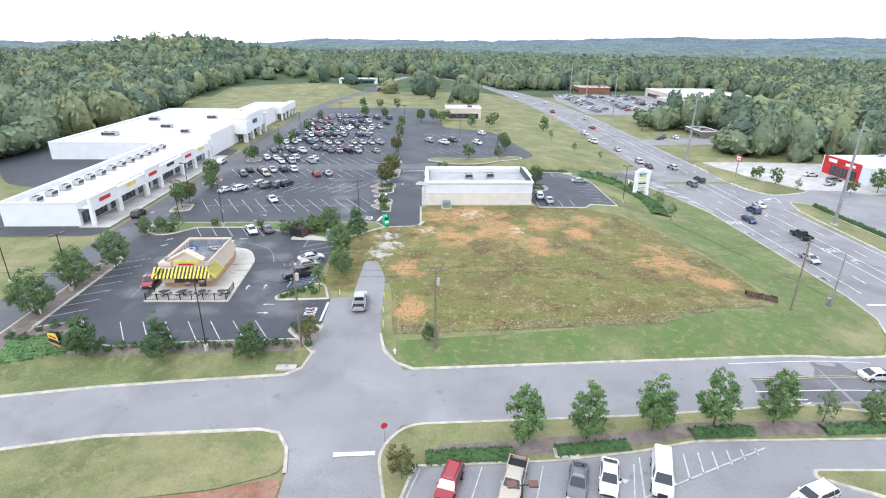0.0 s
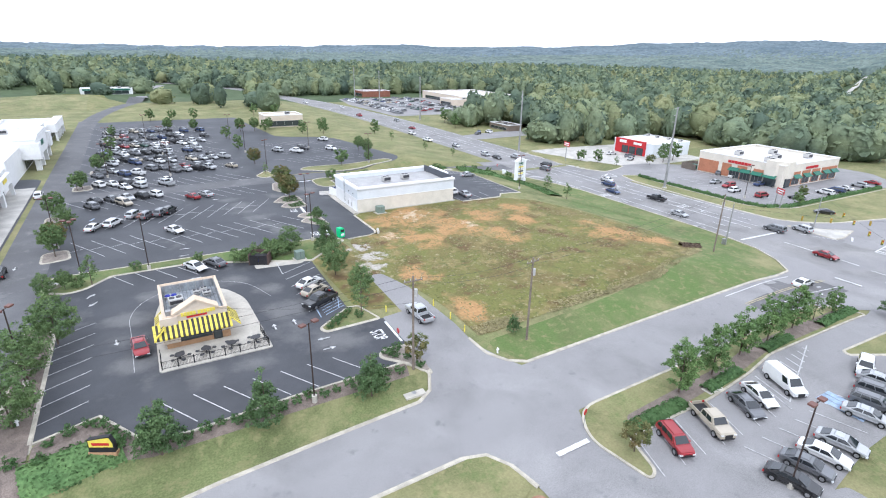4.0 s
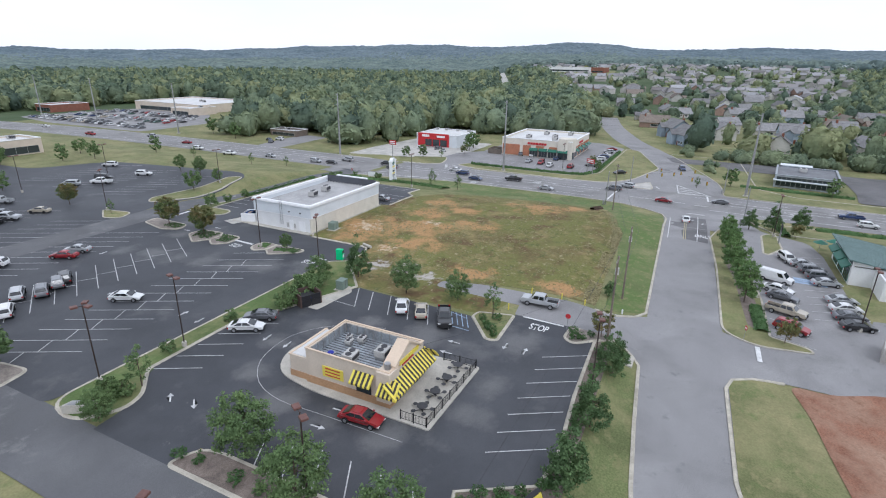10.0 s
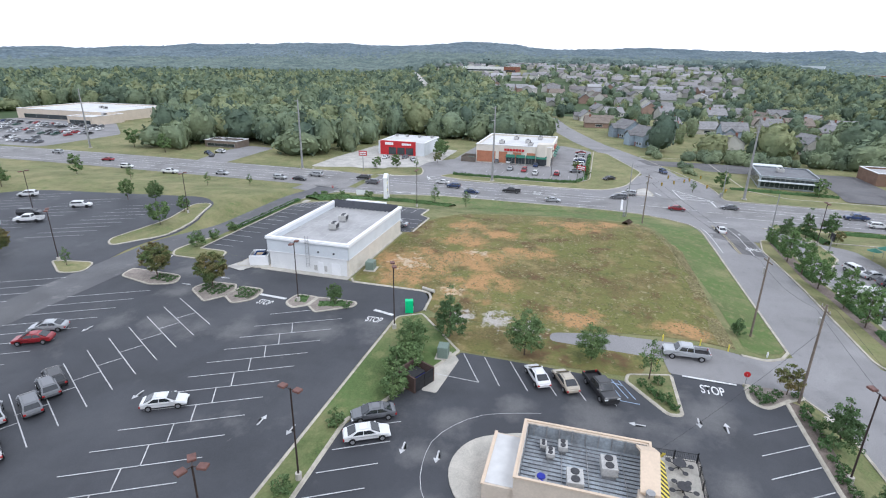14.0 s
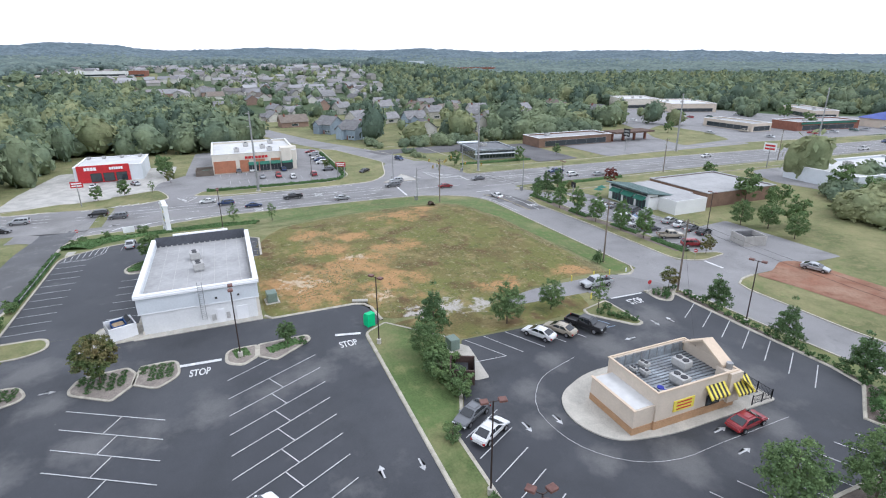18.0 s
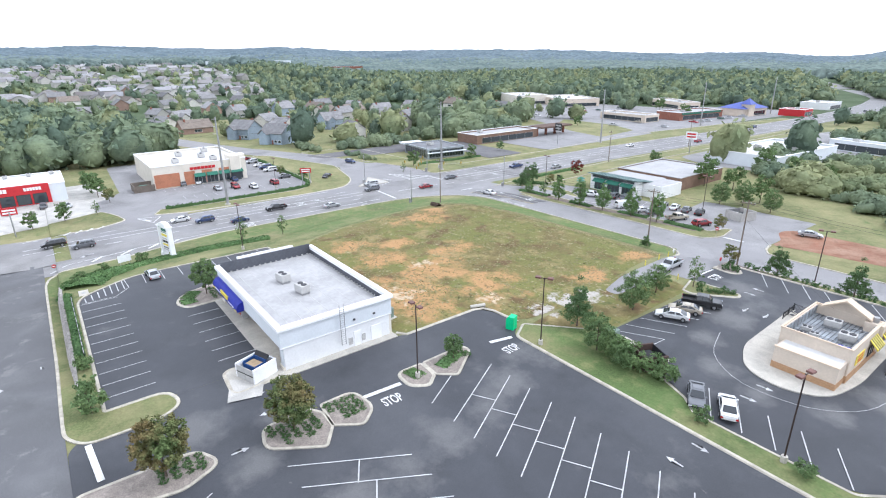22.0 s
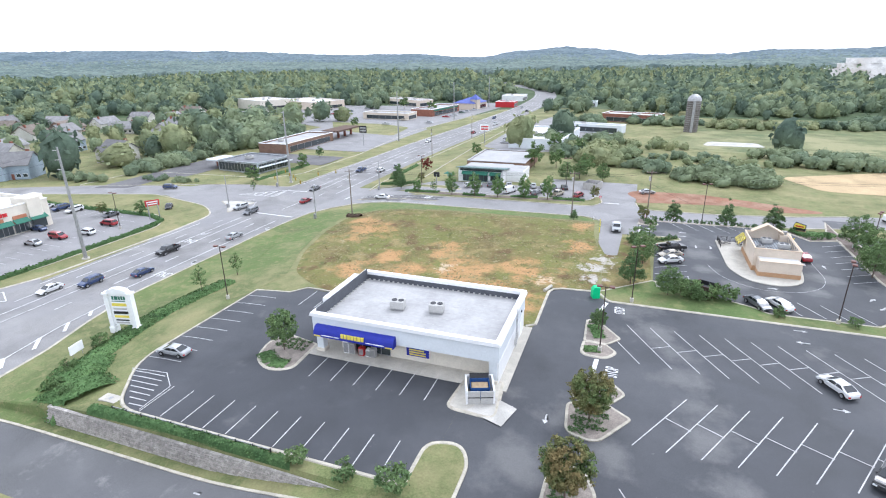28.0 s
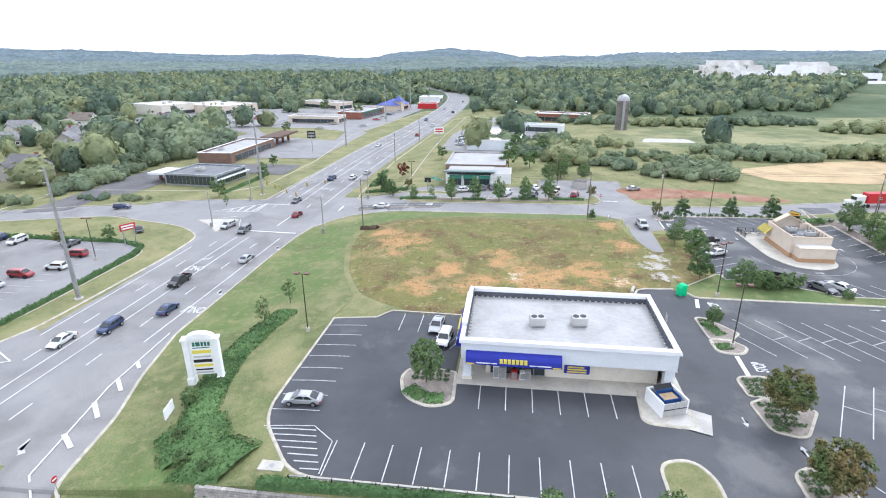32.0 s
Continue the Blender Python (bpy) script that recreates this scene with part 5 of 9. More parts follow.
    part("annex_coping", cuboid(-X + 0.1, X - 0.5, Y + 2.4, Y + 2.7, 3.0, 3.12), M_TAN, th)
    for x, y, w in ((-1.9, 0.7, 1.8), (0.5, -2.0, 1.8), (0.9, 2.9, 1.0), (2.1, 1.9, 1.1), (1.9, 3.6, 0.8)):
        rooftop_unit(cx + x, cy + y, 3.25, 5, w, w * 0.75, w * 0.45)
    v = thing("exhaust_fans", cx - 2.4, cy + 3.4, "pair of blue-grey exhaust fans on the restaurant roof", "fan", z=3.25)
    part("base", cuboid(-0.8, 0.8, -0.5, 0.5, 0, 0.35), M_STEEL, v)
    for s in (-0.4, 0.4):
        part("fan", tube((s, 0, 0.35), (s, 0, 0.45), 0.37, 0.35, 14), M_BLUE, v)
    for y in (-3.6, -0.6, 1.6):
        part("conduit", tube((-X + 0.5, y, 3.34), (X - 0.5, y + 0.5, 3.34), 0.035, sides=5), M_STEEL, th)
    # patio fence
    f = thing("patio_fence", cx, cy, "black metal picket fence round the patio", "fence", z=0.2)
    runs = [((-38.3 - cx, 77.6 - cy), (-38.3 - cx, 74.6 - cy)), ((-38.3 - cx, 74.6 - cy), (-25.9 - cx, 74.4 - cy)), ((-25.9 - cx, 74.4 - cy), (-26.1 - cx, 78.6 - cy))]
    for a, b in runs:
        a, b = Vector(a), Vector(b)
        n = max(1, round((b - a).length / 1.8))
        for k in range(n + 1):
            q = a.lerp(b, k / n)
            part("post", cuboid(q.x - 0.05, q.x + 0.05, q.y - 0.05, q.y + 0.05, 0, 1.2), M_BLACK, f)
        for z in (0.15, 1.05):
            part("rail", tube((a.x, a.y, z), (b.x, b.y, z), 0.03, sides=5), M_BLACK, f)
        m = int((b - a).length / 0.16)
        for k in range(m):
            q = a.lerp(b, (k + 0.5) / m)
            part("picket", cuboid(q.x - 0.012, q.x + 0.012, q.y - 0.012, q.y + 0.012, 0.15, 1.05), M_BLACK, f)
    # round tables with joined seats
    first = None
    for k in range(4):
        m = pose(-36.2 + 3.0 * k, 76.2, 0.2, 0, 0, 20 * k)
        if first is None:
            first = thing("patio_table", 0, 0, "round black mesh table with joined seats on the patio", "table", "patio tables", z=0)
            first.matrix_world = m
            part("tabletop", tube((0, 0, 0.72), (0, 0, 0.76), 0.6, sides=16), M_GRILL, first)
            part("stem", tube((0, 0, 0), (0, 0, 0.72), 0.06), M_BLACK, first)
            for q in range(5):
                a = radians(72 * q)
                s = part("seat", tube((1.05 * math.cos(a), 1.05 * math.sin(a), 0.42), (1.05 * math.cos(a), 1.05 * math.sin(a), 0.46), 0.26, sides=10), M_GRILL, first)
                part("arm", tube((0, 0, 0.25), (1.05 * math.cos(a), 1.05 * math.sin(a), 0.42), 0.04, sides=5), M_BLACK, s)
        else:
            copy_thing(first, m)


restaurant()


# ---- long store row and supermarket ----
def store_row():
    x0, x1, y0, y1 = -85, -65.4, 110.2, 178
    cx, cy = (x0 + x1) / 2, (y0 + y1) / 2
    th = thing("store_row", cx, cy, "long white store row with shop fronts under a canopy", "store", z=0)
    X, Y = (x1 - x0) / 2, (y1 - y0) / 2
    shell(th, -X, X - 3.4, -Y, Y, 5.2, M_WHITE, M_WMEMB, 4.3, base=-0.5)
    part("sidewalk", cuboid(X - 3.4, X + 3.0, -Y - 1, Y + 6, -0.4, 0.16), M_PALE, th)
    k, u = 0, -Y
    for w, h in ((11, 6.2), (13, 5.6), (8, 6.6), (14, 5.6), (9, 6.4), (12.8, 5.7)):
        lo, hi = u, u + w
        part("fascia", cuboid(X - 1.1, X - 0.7 + 0.25 * (h > 6), lo, hi - 0.02, 3.3, h), M_WHITE, th)
        part("coping", cuboid(X - 1.25, X - 0.55 + 0.25 * (h > 6), lo, hi - 0.02, h, h + 0.2), M_TRIM, th)
        part("canopy_roof", cuboid(X - 3.4, X - 1.1, lo, hi - 0.02, 3.9, 4.1), M_WMEMB, th)
        glazing(th, "x+", X - 3.38, lo + 0.8, hi - 0.8, 0.3, 3.0, max(4, int(w / 1.8)), M_STEEL)
        for q in (lo + 0.4, hi - 0.4):
            part("column", cuboid(X - 1.2, X - 0.4, q - 0.35, q + 0.35, 0, 3.3), M_WHITE, th)
        m = (M_RED, M_YEL, M_RED, M_DKFAB, M_RED, M_YEL)[k]
        bars_on(th, "x+", X - 0.7 + 0.25 * (h > 6), (lo + hi) / 2 - 2.2, 4.6, [0.45] * 8, 0.8, m)
        u, k = hi, k + 1
    for q in range(13):
        rooftop_unit(cx - 4.5, cy - Y + 4 + 5.0 * q, 4.3, 90, 2.2, 1.7, 1.0)


store_row()


def supermarket():
    x0, x1, y0, y1 = -118, -68, 178, 268
    cx, cy = (x0 + x1) / 2, (y0 + y1) / 2
    th = thing("supermarket", cx, cy, "large white supermarket with a green sign over its entrance", "supermarket", z=0)
    X, Y = (x1 - x0) / 2, (y1 - y0) / 2
    shell(th, -X, X, -Y, Y, 5.6, M_WHITE, M_WMEMB, 5.0, base=-0.5)
    part("front_wall", cuboid(X, X + 0.5, -Y + 6, Y, -0.4, 7.4), M_WHITE, th)
    tw = part("entrance_tower", cuboid(X - 1, X + 4.5, -14, 14, 3.6, 9.2), M_WHITE, th)
    part("tower_cap", prism([(-14.3, 9.2), (14.3, 9.2), (9, 10.2), (-9, 10.2)], "x", X - 1.2, X + 4.7), M_TRIM, tw)
    for y in (-13, -5, 5, 13):
        part("column", cuboid(X + 3.2, X + 4.6, y - 0.8, y + 0.8, 0, 3.6), M_WHITE, th)
    glazing(th, "x+", X + 0.5, -12, 12, 0.2, 3.3, 10)
    bars_on(th, "x+", X + 4.5, -4.4, 6.0, [1.2, 0.9, 1.0, 0.5, 0.5, 1.0], 1.5, M_GREENS)
    for y in (-13, 13):
        part("side_tower", cuboid(X - 0.5, X + 5.4, y - 2.4, y + 2.4, 3.6, 8.2), M_WHITE, th)
    for x, y, w in ((-14, -28, 5), (-2, -10, 4), (10, -22, 3), (-16, 10, 4), (6, 16, 4), (14, 34, 3)):
        rooftop_unit(cx + x, cy + y, 5.0, 0, w, w * 0.6, 1.2)
    b = thing("store_wing", -76, 283, "white shop wing beyond the supermarket", "store", z=0)
    shell(b, -9, 9, -14.8, 14.8, 5.6, M_WHITE, M_WMEMB, 4.8, base=-0.5)
    part("fascia", cuboid(9, 12, -14.8, 14.8, 3.4, 6.6), M_WHITE, b)
    glazing(b, "x+", 9.01, -13, 13, 0.3, 3.2, 12)
    for y in (-14, -7, 0, 7, 14):
        part("column", cuboid(11.2, 12, y - 0.4, y + 0.4, 0, 3.4), M_WHITE, b)


supermarket()


# ---- drugstore, red shop, coffee shop, bank and other shops ----
def drugstore():
    cx, cy = 157, 117.2
    th = thing("drugstore", cx, cy, "brick and cream drugstore with green awnings", "store", z=-3.3)
    X, Y, H = 17, 15, 7.3
    shell(th, -X, X, -Y, Y, H, M_CREAM, M_WMEMB, 6.6, base=-0.6)
    for y0, y1 in ((-9, -5.6), (-3.4, 0), (2.2, 5.6), (7, 14.6)):
        part("brick_panel", cuboid(-X - 0.12, -X, y0, y1, 0.4, 4.8), M_BRICK, th)
    for y0, y1 in ((-13.5, -9.4), (-9, -5.4), (-5, -1.4), (-1, 2.6)):
        glazing(th, "x-", -X - 0.13, y0, y1, 0.3, 2.8, 3)
        part("awning", prism([(-X - 0.14, 3.9), (-X - 1.4, 3.0), (-X - 1.4, 2.85), (-X - 0.14, 3.7)], "y", y0, y1), M_GREENS, th)
    for x0 in (-9, -3, 3, 9, 14):
        part("brick_panel", cuboid(x0 - 2.4, x0 + 2.4, -Y - 0.12, -Y, 0.4, 4.8), M_BRICK, th)
        part("awning", prism([(-Y - 0.14, 3.9), (-Y - 1.4, 3.0), (-Y - 1.4, 2.85), (-Y - 0.14, 3.7)], "x", x0 - 2, x0 + 2), M_GREENS, th)
        glazing(th, "y-", -Y - 0.13, x0 - 2, x0 + 2, 0.6, 2.8, 2)
    part("corner_bay", prism([(-X - 0.6, -Y + 5.5), (-X - 0.6, -Y + 2.2), (-X + 2.2, -Y - 0.6), (-X + 5.5, -Y - 0.6), (-X + 5.5, -Y + 5.5)], "z", 3.0, 8.4), M_CREAM, th, "cream corner tower")
    part("corner_glass", prism([(-X - 0.3, -Y + 5), (-X - 0.3, -Y + 2.3), (-X + 2.3, -Y - 0.3), (-X + 5, -Y - 0.3), (-X + 5, -Y + 5)], "z", 0, 3.0), M_GLASS, th)
    bars_on(th, "x-", -X - 0.13, -4.5, 5.2, [1.0] * 7, 0.9, M_RED)
    bars_on(th, "y-", -Y - 0.13, -4, 5.3, [0.9] * 7, 0.8, M_RED)
    for x, y in ((-8, 6), (-2, -4), (6, 2), (-10, -6), (10, -8)):
        rooftop_unit(cx + x, cy + y, -3.3 + 6.6, 0, 2.6, 2.0, 1.2)
    for a, b, c, d in ((-X - 1, -X + 6, Y + 5.8, Y + 6), (-X - 1, -X - 0.8, Y, Y + 5.8), (-X + 5.8, -X + 6, Y, Y + 5.8)):
        part("yard_fence", cuboid(a, b, c, d, -0.4, 2.2), M_BSHINGLE, th)
    part("yard_bin", cuboid(-X + 0.5, -X + 3.5, Y + 1.5, Y + 4, 0, 1.6, bevel=0.05), M_GREENS, th)


drugstore()


def red_shop():
    th = thing("tire_shop", 155, 166, "pale metal shop with a red front", "shop", z=-3.3)
    X, Y = 11, 10.5
    shell(th, -X, X, -Y, Y, 5.4, M_PALEGREY, M_WMEMB, 5.2, base=-0.6)
    fr = part("red_front", cuboid(-X - 0.4, -X + 0.05, -6.5, 9.5, 0, 5.9), M_RED, th, "bright red front")
    for y0, y1 in ((-5.5, -2.2), (-1.6, 1.7), (2.3, 5.6)):
        glazing(th, "x-", -X - 0.41, y0, y1, 0.2, 3.2, 2, M_BLACK)
    bars_on(th, "x-", -X - 0.4, -4.5, 4.2, [0.6] * 6, 0.9, M_TRIM)
    bars_on(th, "x-", -X - 0.4, 3.6, 4.2, [0.8] * 4, 1.1, M_TRIM)
    for y in (-8, -2, 4, 9):
        rooftop_unit(163, 166 + y, 1.9, 0, 1.4, 1.2, 0.7)


red_shop()


def coffee_shop():
    cx, cy, g = 40.6, 19.6, -1.7
    th = thing("coffee_shop", cx, cy, "white coffee shop with green awnings and a sloped roof", "cafe", z=g)
    X, Y = 7.8, 7.4
    for bm in (cuboid(-X, X, Y - 0.3, Y, 0, 3.6), cuboid(-X, X, -Y, -Y + 0.3, 0, 3.4), cuboid(-X, -X + 0.3, -Y + 0.3, Y - 0.3, 0, 3.4), cuboid(X - 0.3, X, -Y + 0.3, Y - 0.3, 0, 3.4)):
        part("wall", bm, M_WHITE, th)
    part("clerestory", cuboid(-X, X, Y - 3, Y - 0.02, 3.6, 4.3), M_WHITE, th)
    glazing(th, "y+", Y - 0.01, -X + 0.6, X - 0.6, 3.7, 4.3, 10, M_BLACK)
    part("roof", prism([(-0.6, 3.6), (Y + 0.8, 4.9), (Y + 0.8, 4.7), (-0.6, 3.42)], "x", -X - 0.6, X + 0.8), M_TEAL, th, "grey-green sloped metal roof")
    bm = bmesh.new()
    for k in range(24):
        x = -X - 0.4 + k * (2 * X + 1.0) / 23
        prism([(-0.6, 3.6), (Y + 0.8, 4.9), (Y + 0.8, 4.95), (-0.6, 3.65)], "x", x - 0.03, x + 0.03, bm)
    part("roof_seams", bm, M_TEAL, th)
    for x0, x1 in ((-6.8, -3.4), (-2.4, 1.6), (2.6, 6.2)):
        glazing(th, "y+", Y + 0.01, x0, x1, 0.2, 2.7, 3, M_GREENS)
        part("awning", prism([(Y + 0.05, 3.6), (Y + 1.3, 2.8), (Y + 1.3, 2.6), (Y + 0.05, 3.4)], "x", x0 - 0.2, x1 + 0.2), M_GREENS, th)
    bars_on(th, "y+", Y + 0.02, -3.5, 3.42, [0.5] * 11, 0.24, M_GREENS)
    part("rear_roof", cuboid(-X - 0.2, X + 0.2, -Y - 0.2, -0.62, 3.4, 3.6), M_MEMB, th)
    part("annex", cuboid(-X - 6, -X - 0.02, -Y + 1, Y - 3.4, 0, 3.6), M_WHITE, th)
    part("annex_roof", cuboid(-X - 5.7, -X - 0.02, -Y + 1.3, Y - 3.7, 3.6, 3.65), M_MEMB, th)
    u = thing("patio_umbrella", 50.5, 29, "green patio umbrella beside the coffee shop", "umbrella", z=g + 0.1)
    part("pole", tube((0, 0, 0), (0, 0, 2.6), 0.04), M_STEEL, u)
    part("canopy", tube((0, 0, 2.1), (0, 0, 2.7), 1.4, 0.08, 8), M_GREENS, u)
    copy_thing(u, pose(52.5, 26.4, g + 0.1, 0, 0, 20))
    M_WALLB = surface("brown_brick", (0.22, 0.14, 0.10), var=0.2, scale=0.6, fine=8, fvar=0.2)
    big = thing("brick_shop", 39.5, -3.0, "brick shop with a wide pale roof", "shop", z=g)
    shell(big, -10.5, 11, -12, 13.4, 3.8, M_WALLB, M_MEMB, 3.6, cap=M_MEMB, base=-0.5)


coffee_shop()


def bank():
    th = thing("bank", 137.4, 21, "dark glass bank with a flat grey roof", "bank", z=-3.3, turn=-6)
    X, Y = 10.4, 9
    shell(th, -X, X, -Y, Y, 3.9, M_RIB, surface("grey_roof_felt", (0.20, 0.205, 0.215), var=0.2, scale=0.3, fine=3), 3.6, cap=M_RIB, base=-0.8)
    part("eave", cuboid(-X - 1.2, -X + 0.4, -Y - 0.4, Y + 0.4, 2.2, 2.5), M_PALEGREY, th)
    for face, at, lo, hi in (("x-", -X - 0.02, -Y + 0.5, Y - 0.5), ("y+", Y + 0.02, -X + 0.5, X - 0.5), ("y-", -Y - 0.02, -X + 0.5, X - 0.5)):
        glazing(th, face, at, lo, hi, 0.3, 3.5, 12, M_STEEL)
    part("drive_canopy", cuboid(X, X + 8, -2, 8, 3.0, 3.6), M_PALEGREY, th)
    for x in (X + 3, X + 7):
        part("column", cuboid(x - 0.4, x + 0.4, 2.5, 3.5, -0.4, 3.0), M_DBRICK, th)
    rooftop_unit(139, 22, 0.3, 0, 3, 2, 1.1)


bank()


def box_shop(x, y, w, d, h, wall, label, turn=0, roof=M_WMEMB, band=None, windows=("x-",)):
    th = thing("shop_building", x, y, label, "shop", turn=turn)
    shell(th, -w / 2, w / 2, -d / 2, d / 2, h, wall, roof, h - 0.6, base=-1.0)
    for face in windows:
        at = {"x-": -w / 2, "x+": w / 2, "y-": -d / 2, "y+": d / 2}[face]
        at += 0.02 if face[1] == "+" else -0.02
        span = d if face[0] == "x" else w
        glazing(th, face, at, -span * 0.42, span * 0.42, 0.4, min(3.0, h - 1.2), max(3, min(6, int(span / 4))))
        if band:
            s = 1 if face[1] == "+" else -1
            a, b = sorted((at, at + s * 0.3))
            part("sign_band", cuboid(a, b, -span * 0.45, span * 0.45, h - 1.4, h - 0.3) if face[0] == "x" else cuboid(-span * 0.45, span * 0.45, a, b, h - 1.4, h - 0.3), band, th)
    for k in range(2 if w * d > 900 else 1):
        rooftop_unit(x + random.uniform(-0.3, 0.3) * w * math.cos(radians(turn)), y + random.uniform(-0.3, 0.3) * d, land_z(x, y) + h - 0.6, turn, 2.4, 1.8, 1.1)
    return th


box_shop(26, 283, 18, 14, 5.5, M_BEIGE, "yellowish bank with arched dark windows", windows=("y-", "x+"))
box_shop(212, 404, 52, 70, 6, M_BEIGE, "large beige store beyond the highway", windows=("x-",))
box_shop(182, 372, 22, 18, 5, M_BEIGE, "beige wing of the store beyond the highway", windows=("x-",))
box_shop(138, 249, 9, 17, 3.0, surface("brown_boards", (0.20, 0.16, 0.13), var=0.2), "low brown shop beside the trees", roof=surface("grey_shop_roof", (0.27, 0.26, 0.25), var=0.2))
box_shop(150, 466, 26, 18, 5, M_DBRICK, "brick store beyond the highway")
box_shop(30, 700, 110, 24, 6, M_WHITE, "far white store with a green band", turn=12, band=M_GREENS, windows=("y-",))
box_shop(-52, 500, 34, 14, 4.5, M_WHITE, "white shed with a green roof band", windows=("y-",), band=M_GREENS)
box_shop(152, -31, 15, 42, 4.4, surface("brown_brick", (0.22, 0.14, 0.10)), "brick filling station shop with a long canopy", windows=("x-",), roof=M_MEMB)
box_shop(268, -222, 52, 34, 6.5, M_BEIGE, "wide beige store in the distance", windows=("x-",), turn=-24)
box_shop(306, -206, 40, 30, 8, M_CREAM, "wide pale store in the distance", windows=("x-",), turn=-24)
box_shop(160, -156, 36, 14, 4.6, M_BEIGE, "tan shop row with dark arched openings", roof=M_MEMB, turn=-4, windows=("y+", "x-"))
box_shop(140, -196, 18, 44, 5, M_DBRICK, "dark brick shop row with coloured awnings", turn=-8, roof=M_MEMB, band=M_GREENS)
box_shop(190, -262, 48, 16, 5.5, M_BEIGE, "long tan office with many windows", turn=-30, windows=("x-", "y+"), roof=M_MEMB)
box_shop(100, -262, 16, 14, 4.5, M_RED, "small shop with red walls beside the highway", windows=("x-",))
box_shop(108, -330, 20, 24, 5, M_WHITE, "white shop beside the highway bend", windows=("x-",))
box_shop(34, -66, 24, 46, 4.5, M_PALEGREY, "pale grey metal shop with a flat white roof", windows=("x+",), turn=-4)
box_shop(14, -108, 30, 8, 4.2, M_PALEGREY, "long grey metal shed", windows=("y+",), turn=-14)
box_shop(-4, -160, 34, 14, 5, M_DBRICK, "brick building with a pale flat roof", windows=("y+",), turn=-16)
box_shop(34, -260, 18, 12, 4, M_PALEGREY, "grey house-like shop with a green roof", windows=("y+",), roof=M_GREENS)
box_shop(-70, -330, 30, 12, 6, M_WHITE, "small white barn in the distance", windows=("y+",))
box_shop(1160, -240, 60, 170, 15, M_PALEGREY, "large pale school in the distance", windows=("x-",), turn=-20)
box_shop(1340, -500, 50, 200, 18, M_DBRICK, "long brick school in the distance", windows=("x-",), turn=-25)
box_shop(915, 286, 38, 82, 7, M_WHITE, "long white school beyond the town", windows=("x-",), turn=-4)
box_shop(896, 234, 34, 22, 8.5, M_DBRICK, "red brick wing of the far school", windows=("x-",), turn=-4, roof=M_MEMB)
box_shop(890, 350, 26, 30, 5.5, M_BEIGE, "low beige building beside the far school", windows=("x-",), turn=6)


def blue_hall():
    """A shop hall with a steep blue hipped roof and a small tower."""
    th = thing("shop_building", 126, -242, "shop hall with steep blue roofs in the distance", "shop", turn=-8)
    part("wall", cuboid(-9, 9, -13, 13, -1, 5), M_BEIGE, th)
    part("tower", cuboid(-10.5, -4.5, 4, 10, -1, 8), M_BEIGE, th)
    for name, x, y, w, d, z, h in (("roof", 0, 0, 10, 14, 5, 4), ("tower_roof", -7.5, 7, 4, 4, 8, 4)):
        bm = bmesh.new()
        base = [bm.verts.new((x + a * w, y + b * d, z)) for a, b in ((-1, -1), (1, -1), (1, 1), (-1, 1))]
        ridge_ends = [bm.verts.new((x, y + b * max(0.05, d - w), z + h)) for b in (-1, 1)]
        bm.faces.new(base[::-1])
        bm.faces.new((base[0], base[1], ridge_ends[0])), bm.faces.new((base[1], base[2], ridge_ends[1], ridge_ends[0]))
        bm.faces.new((base[2], base[3], ridge_ends[1])), bm.faces.new((base[3], base[0], ridge_ends[0], ridge_ends[1]))
        part(name, bm, surface("slate_blue_roof", (0.10, 0.13, 0.38), rough=0.6, var=0.15, scale=0.3), th)
    glazing(th, "x-", -9.02, -11, 3, 0.4, 3.2, 5)


blue_hall()
# plant of the quarry, at the foot of the hill
box_shop(-318, -640, 46, 22, 13, M_WHITE, "white mill building of the quarry plant", windows=("y+",))
box_shop(-352, -648, 20, 16, 22, M_WHITE, "tall white mill block of the quarry plant", windows=("y+",))
box_shop(-400, -630, 40, 20, 9, M_PALEGREY, "pale shed of the quarry plant", windows=("y+",))
box_shop(-384, -650, 14, 14, 20, M_WHITE, "white silo block of the quarry plant", windows=("y+",))
box_shop(-290, -620, 30, 12, 7, M_PALEGREY, "low pale shed of the quarry plant", windows=("y+",))
box_shop(-440, -640, 60, 16, 10, M_WHITE, "long white shed of the quarry plant", windows=("y+",))


